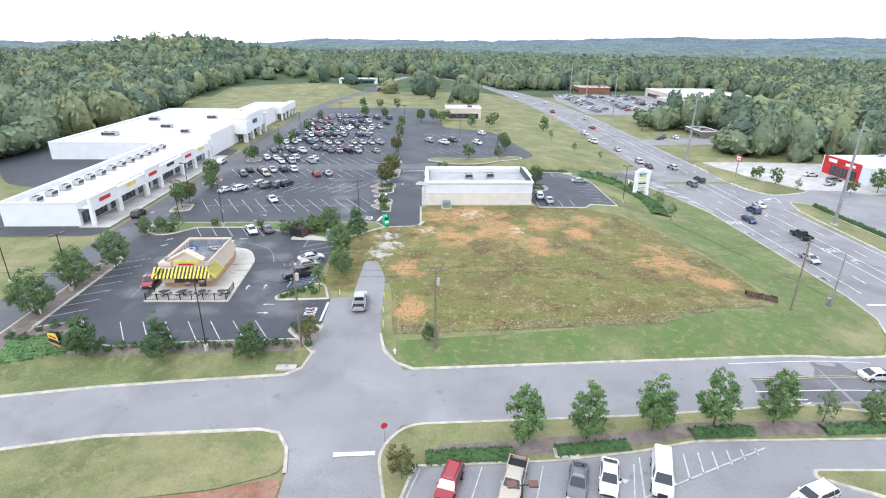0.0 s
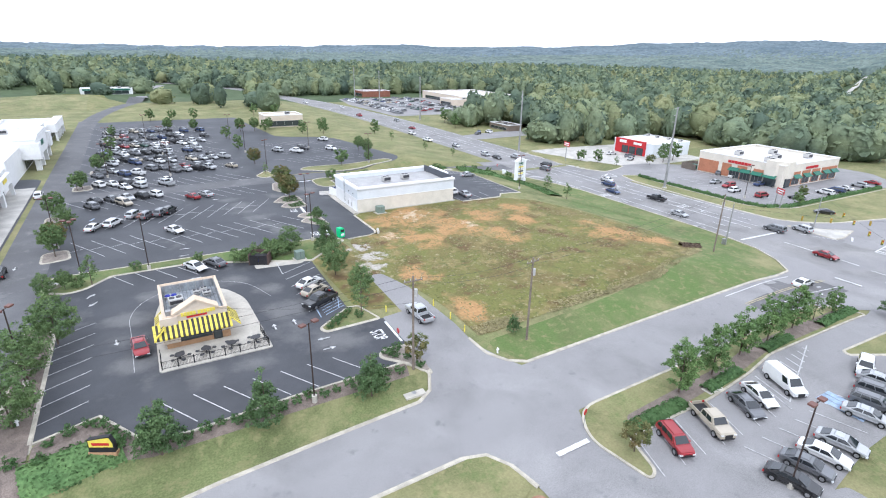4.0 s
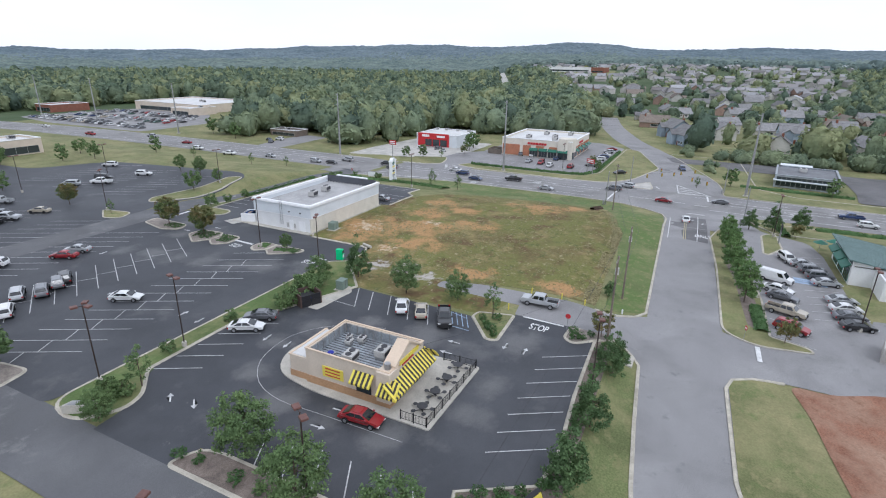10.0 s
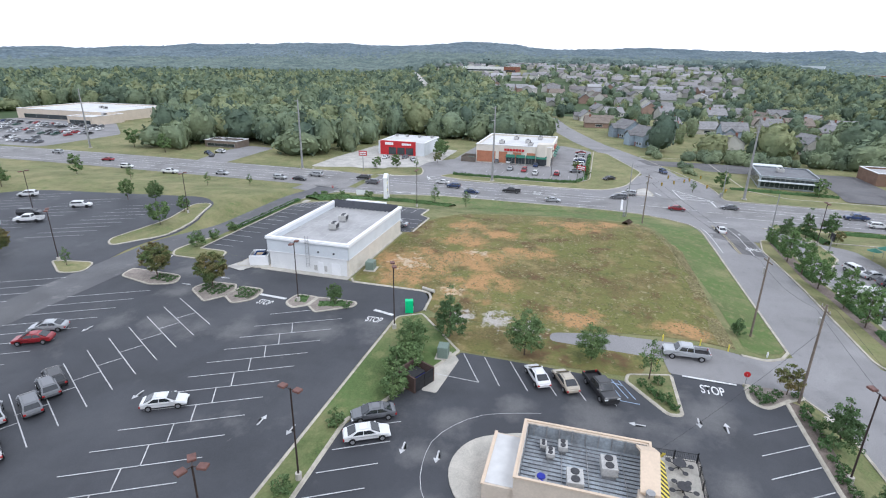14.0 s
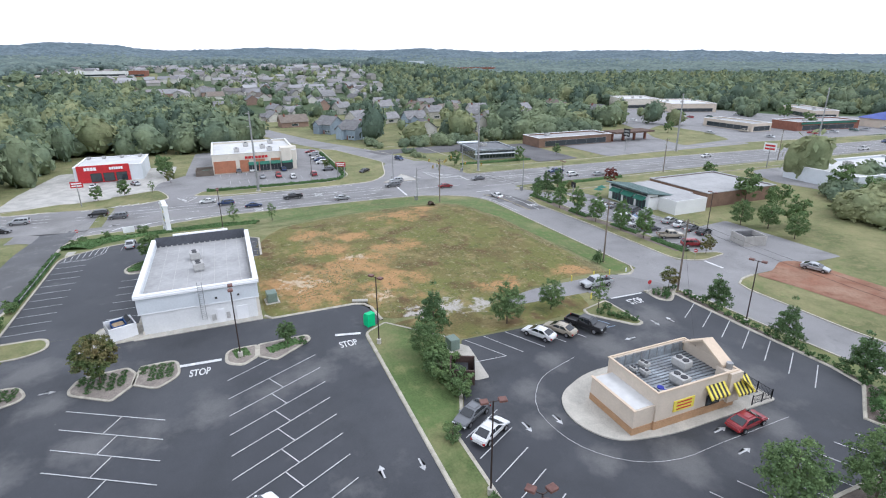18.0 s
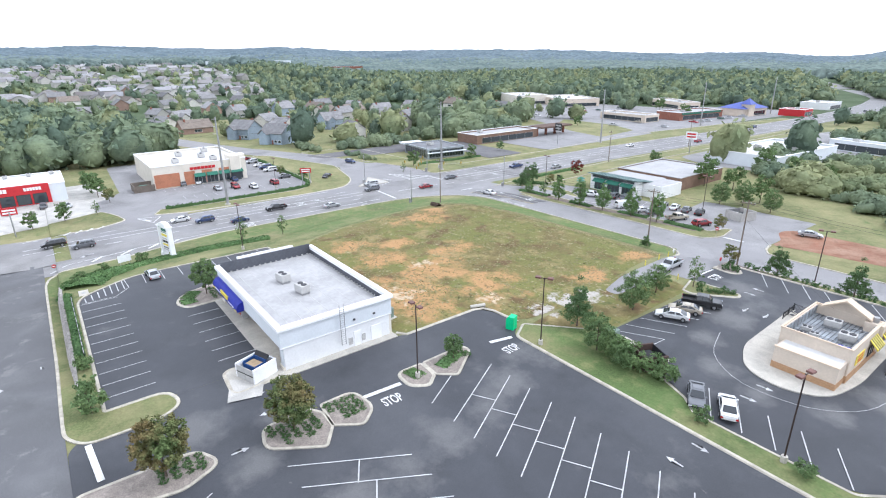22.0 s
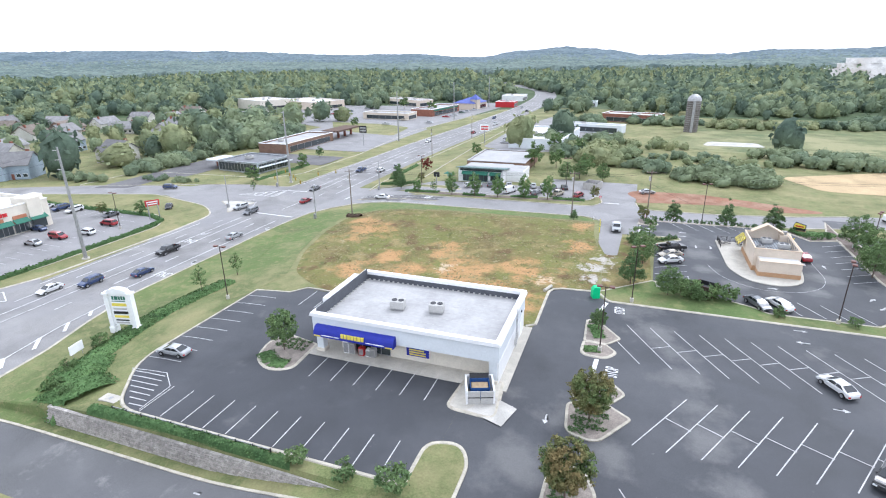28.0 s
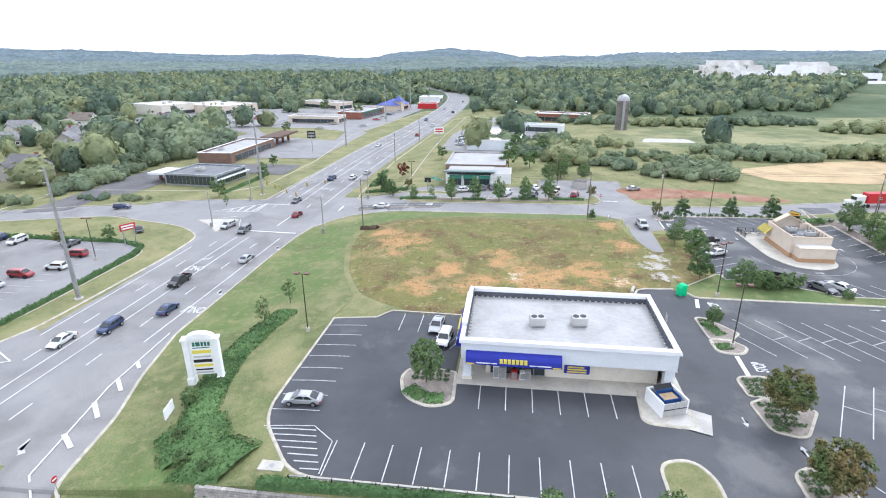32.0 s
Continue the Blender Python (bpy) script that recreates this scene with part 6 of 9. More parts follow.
def quarry():
    """Pale spoil slopes and benches cut into the far hill."""
    M_CUT = blotched("pale_quarry_rock", [((0.40, 0.38, 0.35), 0.03, 0.55, 0.1), ((0.30, 0.25, 0.2), 0.012, 0.6, 0.06)], (0.56, 0.55, 0.52))
    for x, y, w, h, seed, label in ((-330, -800, 75, 30, 1, "pale stepped quarry cut in the far hill"), (-250, -890, 46, 12, 2, "long white spoil heap by the quarry"), (-455, -800, 60, 26, 3, "grey stepped quarry slope in the far hill")):
        th = thing("quarry_face", x, y, label, "quarry", z=land_z(x, y) - 3)
        for k in range(4):
            lo, hi = h * k / 4, h * (k + 1) / 4 + 0.4
            half = w * (1 - 0.16 * k)
            outline = [(-half + 2 * half * q / 14, 26 - 9 * k + 5 * noise.noise((q * 0.6, k * 1.3, seed))) for q in range(15)]
            bm = bmesh.new()
            low = [bm.verts.new((px, py + 4.5, lo)) for px, py in outline]
            top = [bm.verts.new((px * 0.97, py - 3.5, hi + 1.2 * noise.noise((px * 0.08, k, seed)))) for px, py in outline]
            back = [bm.verts.new((px * 0.97, -30, hi)) for px, py in outline]
            for q in range(14):
                bm.faces.new((low[q + 1], low[q], top[q], top[q + 1])), bm.faces.new((top[q + 1], top[q], back[q], back[q + 1]))
            part("bench", bm, M_CUT, th)


quarry()


def canopy_roof():
    th = thing("fuel_canopy", 147, -65, "long dark fuel canopy on columns", "canopy")
    part("roof", cuboid(-5, 5, -12, 12, 4.2, 5.0), surface("brown_canopy_edge", (0.13, 0.085, 0.065), var=0.2), th)
    for y in (-10.5, -3.5, 3.5, 10.5):
        part("column", cuboid(-0.5, 0.5, y - 0.5, y + 0.5, -0.5, 4.2), M_DBRICK, th)


canopy_roof()


def silo():
    th = thing("silo", -34.2, -120, "old grey concrete silo with a domed cap", "silo")
    part("drum", tube((0, 0, -1), (0, 0, 16), 3.4, sides=24), surface("weathered_concrete", (0.18, 0.162, 0.148), var=0.35, scale=0.35, fine=3, fvar=0.2), th)
    bm = bmesh.new()
    bmesh.ops.create_uvsphere(bm, u_segments=24, v_segments=10, radius=3.5, matrix=pose(0, 0, 16))
    bmesh.ops.bisect_plane(bm, geom=bm.verts[:] + bm.edges[:] + bm.faces[:], plane_co=(0, 0, 16), plane_no=(0, 0, -1), clear_outer=True)
    part("dome", bm, M_STEEL, th)
    part("chute", cuboid(-0.6, 0.6, 3.3, 4.2, 0, 16.5), M_STEEL, th)
    bm = bmesh.new()
    for k in range(14):
        tube((0, 0, 0.6 + 1.1 * k), (0, 0, 0.72 + 1.1 * k), 3.45, sides=24, bm=bm)
    part("hoops", bm, M_STEEL, th)


silo()


# ---- houses ----
def house(kind):
    """A one- or two-storey house; kind sets size, roof and colour."""
    w, d, h, wall, roof = ((15, 10, 3.0, M_SIDING, M_SHINGLE), (12, 10, 5.2, M_SIDING, M_SHINGLE), (17, 11, 3.2, M_RSIDING, M_BSHINGLE), (13, 11, 5.4, M_BSIDING, M_SHINGLE), (16, 12, 3.2, M_SIDING, M_BSHINGLE))[kind]
    label = ("pale one-storey house with a grey shingle roof", "pale two-storey house with a grey shingle roof", "rose brick house with a brown shingle roof", "blue-grey two-storey house with a grey roof", "pale house with a brown shingle roof")[kind]
    th = thing("house", 0, 0, label, "house", "suburban houses", z=0)
    part("wall", prism([(-d / 2, -1.5), (d / 2, -1.5), (d / 2, h), (0, h + d * 0.36), (-d / 2, h)], "x", -w / 2, w / 2), wall, th)
    o = 0.5
    part("roof", prism([(-d / 2 - o, h - 0.25), (0, h + d * 0.36 + 0.12), (d / 2 + o, h - 0.25), (d / 2 + o, h), (0, h + d * 0.36 + 0.4), (-d / 2 - o, h)], "x", -w / 2 - o, w / 2 + o), roof, th)
    part("wing", prism([(-w * 0.42, -1.5), (-w * 0.05, -1.5), (-w * 0.05, h * 0.95), (-w * 0.235, h + w * 0.12), (-w * 0.42, h * 0.95)], "y", -d / 2 - 2.6, -d / 2 + 1), wall, th)
    part("wing_roof", prism([(-w * 0.46, h * 0.92), (-w * 0.235, h + w * 0.13 + 0.1), (-w * 0.01, h * 0.92), (-w * 0.01, h * 0.92 + 0.25), (-w * 0.235, h + w * 0.13 + 0.4), (-w * 0.46, h * 0.92 + 0.25)], "y", -d / 2 - 3.0, 0), roof, th)
    for x in (0.2, 0.38):
        glazing(th, "y-", -d / 2 - 0.01, w * x - 0.8, w * x + 0.8, 0.9, 2.2, 1, M_TRIM)
    glazing(th, "y+", d / 2 + 0.01, -2, 2, 0.8, 2.3, 1, M_TRIM)
    part("door", cuboid(0.2, 1.2, -d / 2 - 0.06, -d / 2 + 0.02, 0, 2.1), M_DBRICK, th)
    part("chimney", cuboid(w * 0.3, w * 0.3 + 0.9, 0.6, 1.6, h, h + d * 0.36 + 1.0), M_DBRICK, th)
    return th


HOUSES = []


def far_house(kind):
    """A house of the distant streets: walls, gabled roofs and a wing."""
    w, d, h, wall, roof = ((15, 10, 3.0, M_SIDING, M_SHINGLE), (14, 11, 4.6, M_RSIDING, M_SHINGLE), (16, 11, 3.2, M_SIDING, M_BSHINGLE))[kind]
    th = thing("house", 0, 0, ("pale house with a grey roof in the far streets", "rose brick house with a grey roof in the far streets", "pale house with a brown roof in the far streets")[kind], "house", "far houses", z=0)
    part("wall", prism([(-d / 2, -1.5), (d / 2, -1.5), (d / 2, h), (0, h + d * 0.36), (-d / 2, h)], "x", -w / 2, w / 2), wall, th)
    part("roof", prism([(-d / 2 - 0.5, h - 0.25), (0, h + d * 0.36 + 0.12), (d / 2 + 0.5, h - 0.25), (d / 2 + 0.5, h), (0, h + d * 0.36 + 0.4), (-d / 2 - 0.5, h)], "x", -w / 2 - 0.5, w / 2 + 0.5), roof, th)
    bm = prism([(-w * 0.42, -1.5), (-w * 0.05, -1.5), (-w * 0.05, h * 0.95), (-w * 0.235, h + w * 0.12), (-w * 0.42, h * 0.95)], "y", -d / 2 - 2.6, -d / 2 + 1)
    part("wing", bm, wall, th)
    part("wing_roof", prism([(-w * 0.46, h * 0.92), (-w * 0.235, h + w * 0.13 + 0.1), (-w * 0.01, h * 0.92), (-w * 0.01, h * 0.92 + 0.25), (-w * 0.235, h + w * 0.13 + 0.4), (-w * 0.46, h * 0.92 + 0.25)], "y", -d / 2 - 3.0, 0), roof, th)
    return th


def houses():
    rnd = random.Random(5)
    first = {}
    for row in range(-9, 14):
        for col in range(20):
            x, y = 212 + 37 * col + rnd.uniform(-8, 8), 62 - 33 * row + 0.28 * (37 * col) + rnd.uniform(-8, 8)
            upper = 66 + (x - 205) * (0.3 if x < 330 else 0.42) - (8 if x > 330 else 0)
            lower = -150 if x < 330 else (-60 if x < 440 else -20 - (x - 440) * 0.1)
            if x > 620 or not (lower < y < upper) or x < 232 and y < -20 or rnd.random() < (0.12 if x < 400 else 0.34):
                continue
            far = x > 400
            k = rnd.choice((0, 1, 2, 0, 0)) + 10 if far else rnd.choice((0, 0, 1, 1, 2, 3, 4))
            m = pose(x, y, land_z(x, y), 0, 0, rnd.choice((0, 90, 180, 270)) + rnd.uniform(-18, 18) + 15)
            if k not in first:
                first[k] = far_house(k - 10) if far else house(k)
                first[k].matrix_world = m
            else:
                copy_thing(first[k], m)
            HOUSES.append((x, y))


houses()


def far_town():
    """The many small houses of the farthest streets: walls and gabled roofs."""
    rnd = random.Random(21)
    verts, faces, slots = [], [], []
    for i in range(28):
        for j in range(26):
            x, y = 560 + 25 * i + rnd.uniform(-7, 7), -190 + 25 * j + 0.12 * 25 * i + rnd.uniform(-7, 7)
            if not in_town(x, y) or (810 < x < 970 and abs(y - 290) < 100) or rnd.random() < 0.22 or (noise.noise((x * 0.008, y * 0.008, 2.0)) < -0.28):
                continue
            w, d, h, up = rnd.uniform(6, 9.5), rnd.uniform(4.5, 6.5), rnd.uniform(3.2, 6.2), rnd.uniform(2.2, 3.6)
            a = radians(rnd.choice((0, 90)) + rnd.uniform(-20, 20))
            z, base = land_z(x, y), len(verts)
            for u, v, q in ((-w, -d, -1), (w, -d, -1), (w, d, -1), (-w, d, -1), (-w, -d, h), (w, -d, h), (w, d, h), (-w, d, h), (-w, 0, h + up), (w, 0, h + up)):
                verts.append((x + u * math.cos(a) - v * math.sin(a), y + u * math.sin(a) + v * math.cos(a), z + q))
            for f, slot in (((0, 1, 5, 4), 0), ((1, 2, 6, 9, 5), 0), ((2, 3, 7, 6), 0), ((3, 0, 4, 8, 7), 0)):
                faces.append(tuple(base + k for k in f)), slots.append(slot)
            eave = len(verts)
            for u, v, q in ((-w - 0.5, -d - 0.6, h - 0.2), (w + 0.5, -d - 0.6, h - 0.2), (w + 0.5, 0, h + up + 0.2), (-w - 0.5, 0, h + up + 0.2), (w + 0.5, d + 0.6, h - 0.2), (-w - 0.5, d + 0.6, h - 0.2)):
                verts.append((x + u * math.cos(a) - v * math.sin(a), y + u * math.sin(a) + v * math.cos(a), z + q))
            faces.append((eave, eave + 1, eave + 2, eave + 3)), faces.append((eave + 3, eave + 2, eave + 4, eave + 5))
            slots += [1, 1]
    me = bpy.data.meshes.new("far_town")
    me.from_pydata(verts, [], faces)
    me.polygons.foreach_set("material_index", np.array(slots, dtype=np.int32))
    me.materials.append(surface("far_siding", (0.52, 0.50, 0.46), var=0.15, scale=0.05, island=0.35)), me.materials.append(surface("far_shingle", (0.30, 0.30, 0.31), var=0.3, col2=(0.21, 0.19, 0.18), scale=0.02, island=0.4))
    me.update()
    tagged(new("far_town", me), "many small pale houses of the far streets", "houses", kind="stuff")


far_town()

# ---- vegetation ----
M_LEAF = surface("young_tree_leaves", (0.17, 0.26, 0.095), col2=(0.125, 0.205, 0.08), scale=0.5, fine=3, fvar=0.25, island=0.24, rough=0.8)
M_LEAFD = surface("dense_dark_leaves", (0.13, 0.20, 0.085), col2=(0.095, 0.155, 0.07), scale=0.5, fine=3, fvar=0.25, island=0.24, rough=0.8)
M_LEAFL = surface("fresh_leaves", (0.165, 0.235, 0.095), col2=(0.12, 0.185, 0.08), scale=0.5, fine=3, fvar=0.25, island=0.24, rough=0.8)
M_LEAFR = surface("turning_leaves", (0.21, 0.165, 0.075), col2=(0.13, 0.18, 0.07), scale=0.35, fine=3, fvar=0.25, island=0.24, rough=0.8)
M_LEAFRED = surface("red_leaves", (0.20, 0.05, 0.04), col2=(0.12, 0.04, 0.03), scale=0.5, fine=3, fvar=0.25, island=0.24, rough=0.8)
M_HEDGE = surface("hedge_leaves", (0.105, 0.18, 0.07), col2=(0.075, 0.14, 0.055), scale=0.8, fine=4, fvar=0.25, island=0.24, rough=0.8)
M_VINE = surface("ground_cover", (0.12, 0.195, 0.075), col2=(0.08, 0.145, 0.055), scale=0.4, fine=3, fvar=0.35, island=0.4, rough=0.8)
M_BARK = surface("bark", (0.14, 0.105, 0.08), var=0.3, scale=2, fine=12, bump=0.3)
M_WOODS = surface("woodland_leaves", (0.24, 0.285, 0.165), col2=(0.14, 0.19, 0.13), scale=0.05, fine=0.9, fvar=0.22, island=0.14, rough=0.9)
M_WOODSY = surface("yellowing_woodland_leaves", (0.29, 0.305, 0.16), col2=(0.20, 0.245, 0.135), scale=0.05, fine=0.9, fvar=0.22, island=0.14, rough=0.9)
M_WOODSD = surface("dark_woodland_leaves", (0.145, 0.19, 0.125), col2=(0.09, 0.128, 0.098), scale=0.05, fine=0.9, fvar=0.22, island=0.14, rough=0.9)
# aerial haze painted into these two leaf colours: paler and bluer with distance
M_WOODSHAZE = surface("distant_woodland_haze_tint", (0.21, 0.26, 0.225), col2=(0.125, 0.17, 0.162), scale=0.02, fine=0.12, fvar=0.4, island=0.12, rough=0.9)
M_HAZY = surface("far_woodland_haze_tint", (0.19, 0.24, 0.262), col2=(0.128, 0.173, 0.20), scale=0.009, fine=0.07, fvar=0.35, rough=0.9)


def see_through(m, share=0.35):
    """Leaves let some light through."""
    n, l = m.node_tree.nodes, m.node_tree.links
    b = n["Principled BSDF"]
    tr, mix = n.new("ShaderNodeBsdfTranslucent"), n.new("ShaderNodeMixShader")
    l.new(b.inputs["Base Color"].links[0].from_socket, tr.inputs[0])
    mix.inputs[0].default_value = share
    l.new(b.outputs[0], mix.inputs[1]), l.new(tr.outputs[0], mix.inputs[2])
    l.new(mix.outputs[0], n["Material Output"].inputs[0])


for leaf_mat in (M_LEAF, M_LEAFD, M_LEAFL, M_LEAFR, M_LEAFRED, M_HEDGE, M_VINE, M_WOODS, M_WOODSY, M_WOODSD, M_WOODSHAZE, M_HAZY):
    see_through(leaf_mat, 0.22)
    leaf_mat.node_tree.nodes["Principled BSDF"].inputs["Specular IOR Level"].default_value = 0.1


def quad_mesh(name, verts, mat, tris=None, tri_verts=None):
    """A mesh of loose quads (n, 4, 3), and of triangles on further vertices."""
    me = bpy.data.meshes.new(name)
    q = verts.reshape(-1, 3).astype(np.float32)
    nq = len(verts)
    extra = 0 if tris is None else len(tris)
    allv = q if tris is None else np.concatenate([q, tri_verts.astype(np.float32)])
    me.vertices.add(len(allv))
    me.vertices.foreach_set("co", allv.ravel())
    loops = np.arange(nq * 4, dtype=np.int32)
    starts, totals = np.arange(nq, dtype=np.int32) * 4, np.full(nq, 4, np.int32)
    if extra:
        loops = np.concatenate([loops, (tris + nq * 4).ravel().astype(np.int32)])
        starts = np.concatenate([starts, nq * 4 + np.arange(extra, dtype=np.int32) * 3])
        totals = np.concatenate([totals, np.full(extra, 3, np.int32)])
    me.loops.add(len(loops))
    me.loops.foreach_set("vertex_index", loops)
    me.polygons.add(nq + extra)
    me.polygons.foreach_set("loop_start", starts)
    me.polygons.foreach_set("loop_total", totals)
    me.polygons.foreach_set("use_smooth", np.ones(nq + extra, dtype=bool))
    me.update(calc_edges=True)
    me.materials.append(mat)
    return me


def leaf_quads(rng, centres, outward, size, loose=0.7):
    """Small leaf faces at the centres, turned mostly outward."""
    n = len(centres)
    nrm = outward + rng.normal(0, loose, (n, 3))
    nrm /= np.linalg.norm(nrm, axis=1, keepdims=True) + 1e-9
    side = np.cross(nrm, rng.normal(0, 1, (n, 3)))
    side /= np.linalg.norm(side, axis=1, keepdims=True) + 1e-9
    up = np.cross(nrm, side)
    s = size * rng.uniform(0.6, 1.35, (n, 1))
    k = 0.62
    return np.stack([centres - side * s, centres - up * s * k, centres + side * s, centres + up * s * k], axis=1)


def crown_points(rng, n, clumps, rx, rz, shape):
    """Leaf places in clumps that fill a crown of half-width rx and half-height rz round the origin."""
    c = []
    while len(c) < clumps:
        p = rng.uniform(-1, 1, 3)
        r = math.hypot(p[0], p[1])
        h = (p[2] + 1) / 2
        edge = {"oval": math.sqrt(max(0.0, 1 - p[2] ** 2)), "cone": 1.02 - h, "round": max(0.0, 1 - abs(p[2]) ** 2.6) ** 0.5, "egg": math.sqrt(max(0, 1 - p[2] ** 2)) * (1.12 - 0.5 * h)}[shape]
        if edge * 0.3 < r < edge * 0.95 or (r < edge and rng.random() < 0.25):
            c.append(p)
    c = np.array(c) * (rx, rx, rz)
    pick = rng.integers(0, clumps, n)
    spread_r = 0.62 * rx / clumps ** (1 / 3) * 1.5
    d = rng.normal(0, 1, (n, 3))
    d /= np.linalg.norm(d, axis=1, keepdims=True)
    pts = c[pick] + d * spread_r * rng.uniform(0.3, 1.0, (n, 1)) * (1, 1, 0.75)
    out = d * 0.6 + c[pick] / np.linalg.norm(c[pick] + 1e-6, axis=1, keepdims=True) + (0, 0, 0.6)
    out /= np.linalg.norm(out, axis=1, keepdims=True)
    return pts, out, c


def make_tree(kind, seed):
    """A tree with trunk, limbs and a leafy crown, about 1 m tall per unit of its height; returns the thing."""
    rng = np.random.default_rng(seed)
    H, rx, lo, shape, leaves, clumps, size, mat, label, cat = {
        "maple": (7.5, 2.35, 1.0, "egg", 4600, 120, 0.13, M_LEAF, "young green street tree with a loose upright crown", "tree"),
        "pear": (6.5, 2.6, 1.5, "oval", 8600, 260, 0.135, M_LEAFR, "rounded tree turning brown in a mulched bed", "tree"),
        "globe": (6.5, 2.3, 1.6, "oval", 5600, 220, 0.14, M_LEAFL, "neat round-headed green tree in a kerbed bed", "tree"),
        "shade": (7.5, 2.8, 1.2, "round", 1100, 40, 0.3, M_LEAFL, "green shade tree beside the lots", "tree"),
        "ball": (1.2, 0.72, 0.0, "round", 460, 30, 0.085, M_HEDGE, "round clipped shrub", "shrub"),
        "oak": (7.5, 3.3, 1.1, "egg", 6600, 150, 0.13, M_LEAFL, "broad green tree beside the parking lot", "tree"),
        "pine": (7.0, 2.3, 1.1, "cone", 4600, 90, 0.12, M_LEAFD, "dark green conical tree on the bank", "tree"),
        "crape": (4.0, 1.5, 0.9, "round", 1900, 50, 0.12, M_LEAFR, "small multi-stemmed tree with reddish leaves", "tree"),
        "red": (4.5, 1.9, 0.8, "round", 1400, 40, 0.16, M_LEAFRED, "red-leaved tree beside the highway", "tree"),
        "thin": (5.5, 1.5, 1.0, "egg", 900, 40, 0.12, M_LEAFL, "thin sparse young tree", "tree"),
        "bush": (2.2, 1.2, 0.1, "round", 1000, 34, 0.12, M_LEAFL, "leafy green shrub beside the kerb", "shrub"),
    }[kind]
    th = thing("tree" if cat == "tree" else "shrub", 0, 0, label, cat, z=0)
    rz = (H - lo) / 2
    pts, out, cl = crown_points(rng, leaves, clumps, rx, rz, shape)
    mid = np.array((0, 0, lo + rz))
    bm = tube((0, 0, -0.3), (0, 0, lo + rz * 0.4), 0.035 * H * 0.5, 0.02 * H * 0.5, 7)
    tube((0, 0, lo + rz * 0.4), (0, 0, H - rz * 0.35), 0.02 * H * 0.5, 0.01, 6, bm)
    for k in range(9):
        c = cl[k * len(cl) // 9] * 0.8 + mid
        z = max(lo * 0.8, min(H * 0.75, c[2] - 0.35 * math.hypot(c[0], c[1]) - 0.2))
        tube((0, 0, z), tuple(c), 0.012 * H * 0.5, 0.01, 5, bm)
    part("trunk", bm, M_BARK, th)
    part("crown", quad_mesh("crown", leaf_quads(rng, pts + mid, out, size), mat), None, th)
    return th


TREES = {}


def tree(kind, x, y, height, variant=0, label=""):
    base = {"maple": 7.5, "pear": 6.5, "oak": 7.5, "pine": 7.0, "crape": 4.0, "red": 4.5, "thin": 5.5, "globe": 6.5, "bush": 2.2, "shade": 7.5, "ball": 1.2}[kind]
    s = height / base
    m = pose(x, y, land_z(x, y), 0, 0, (x * 37 + y * 91) % 360)
    key = (kind, variant)
    if key not in TREES:
        ob = make_tree(kind, len(kind) * 17 + variant)
        TREES[key] = ob
        ob.matrix_basis = m
    else:
        TREES[key].scale = (1, 1, 1)
        ob = copy_thing(TREES[key], m)
    ob.scale = (s, s, s)
    if label:
        ob["label"] = label
    return ob


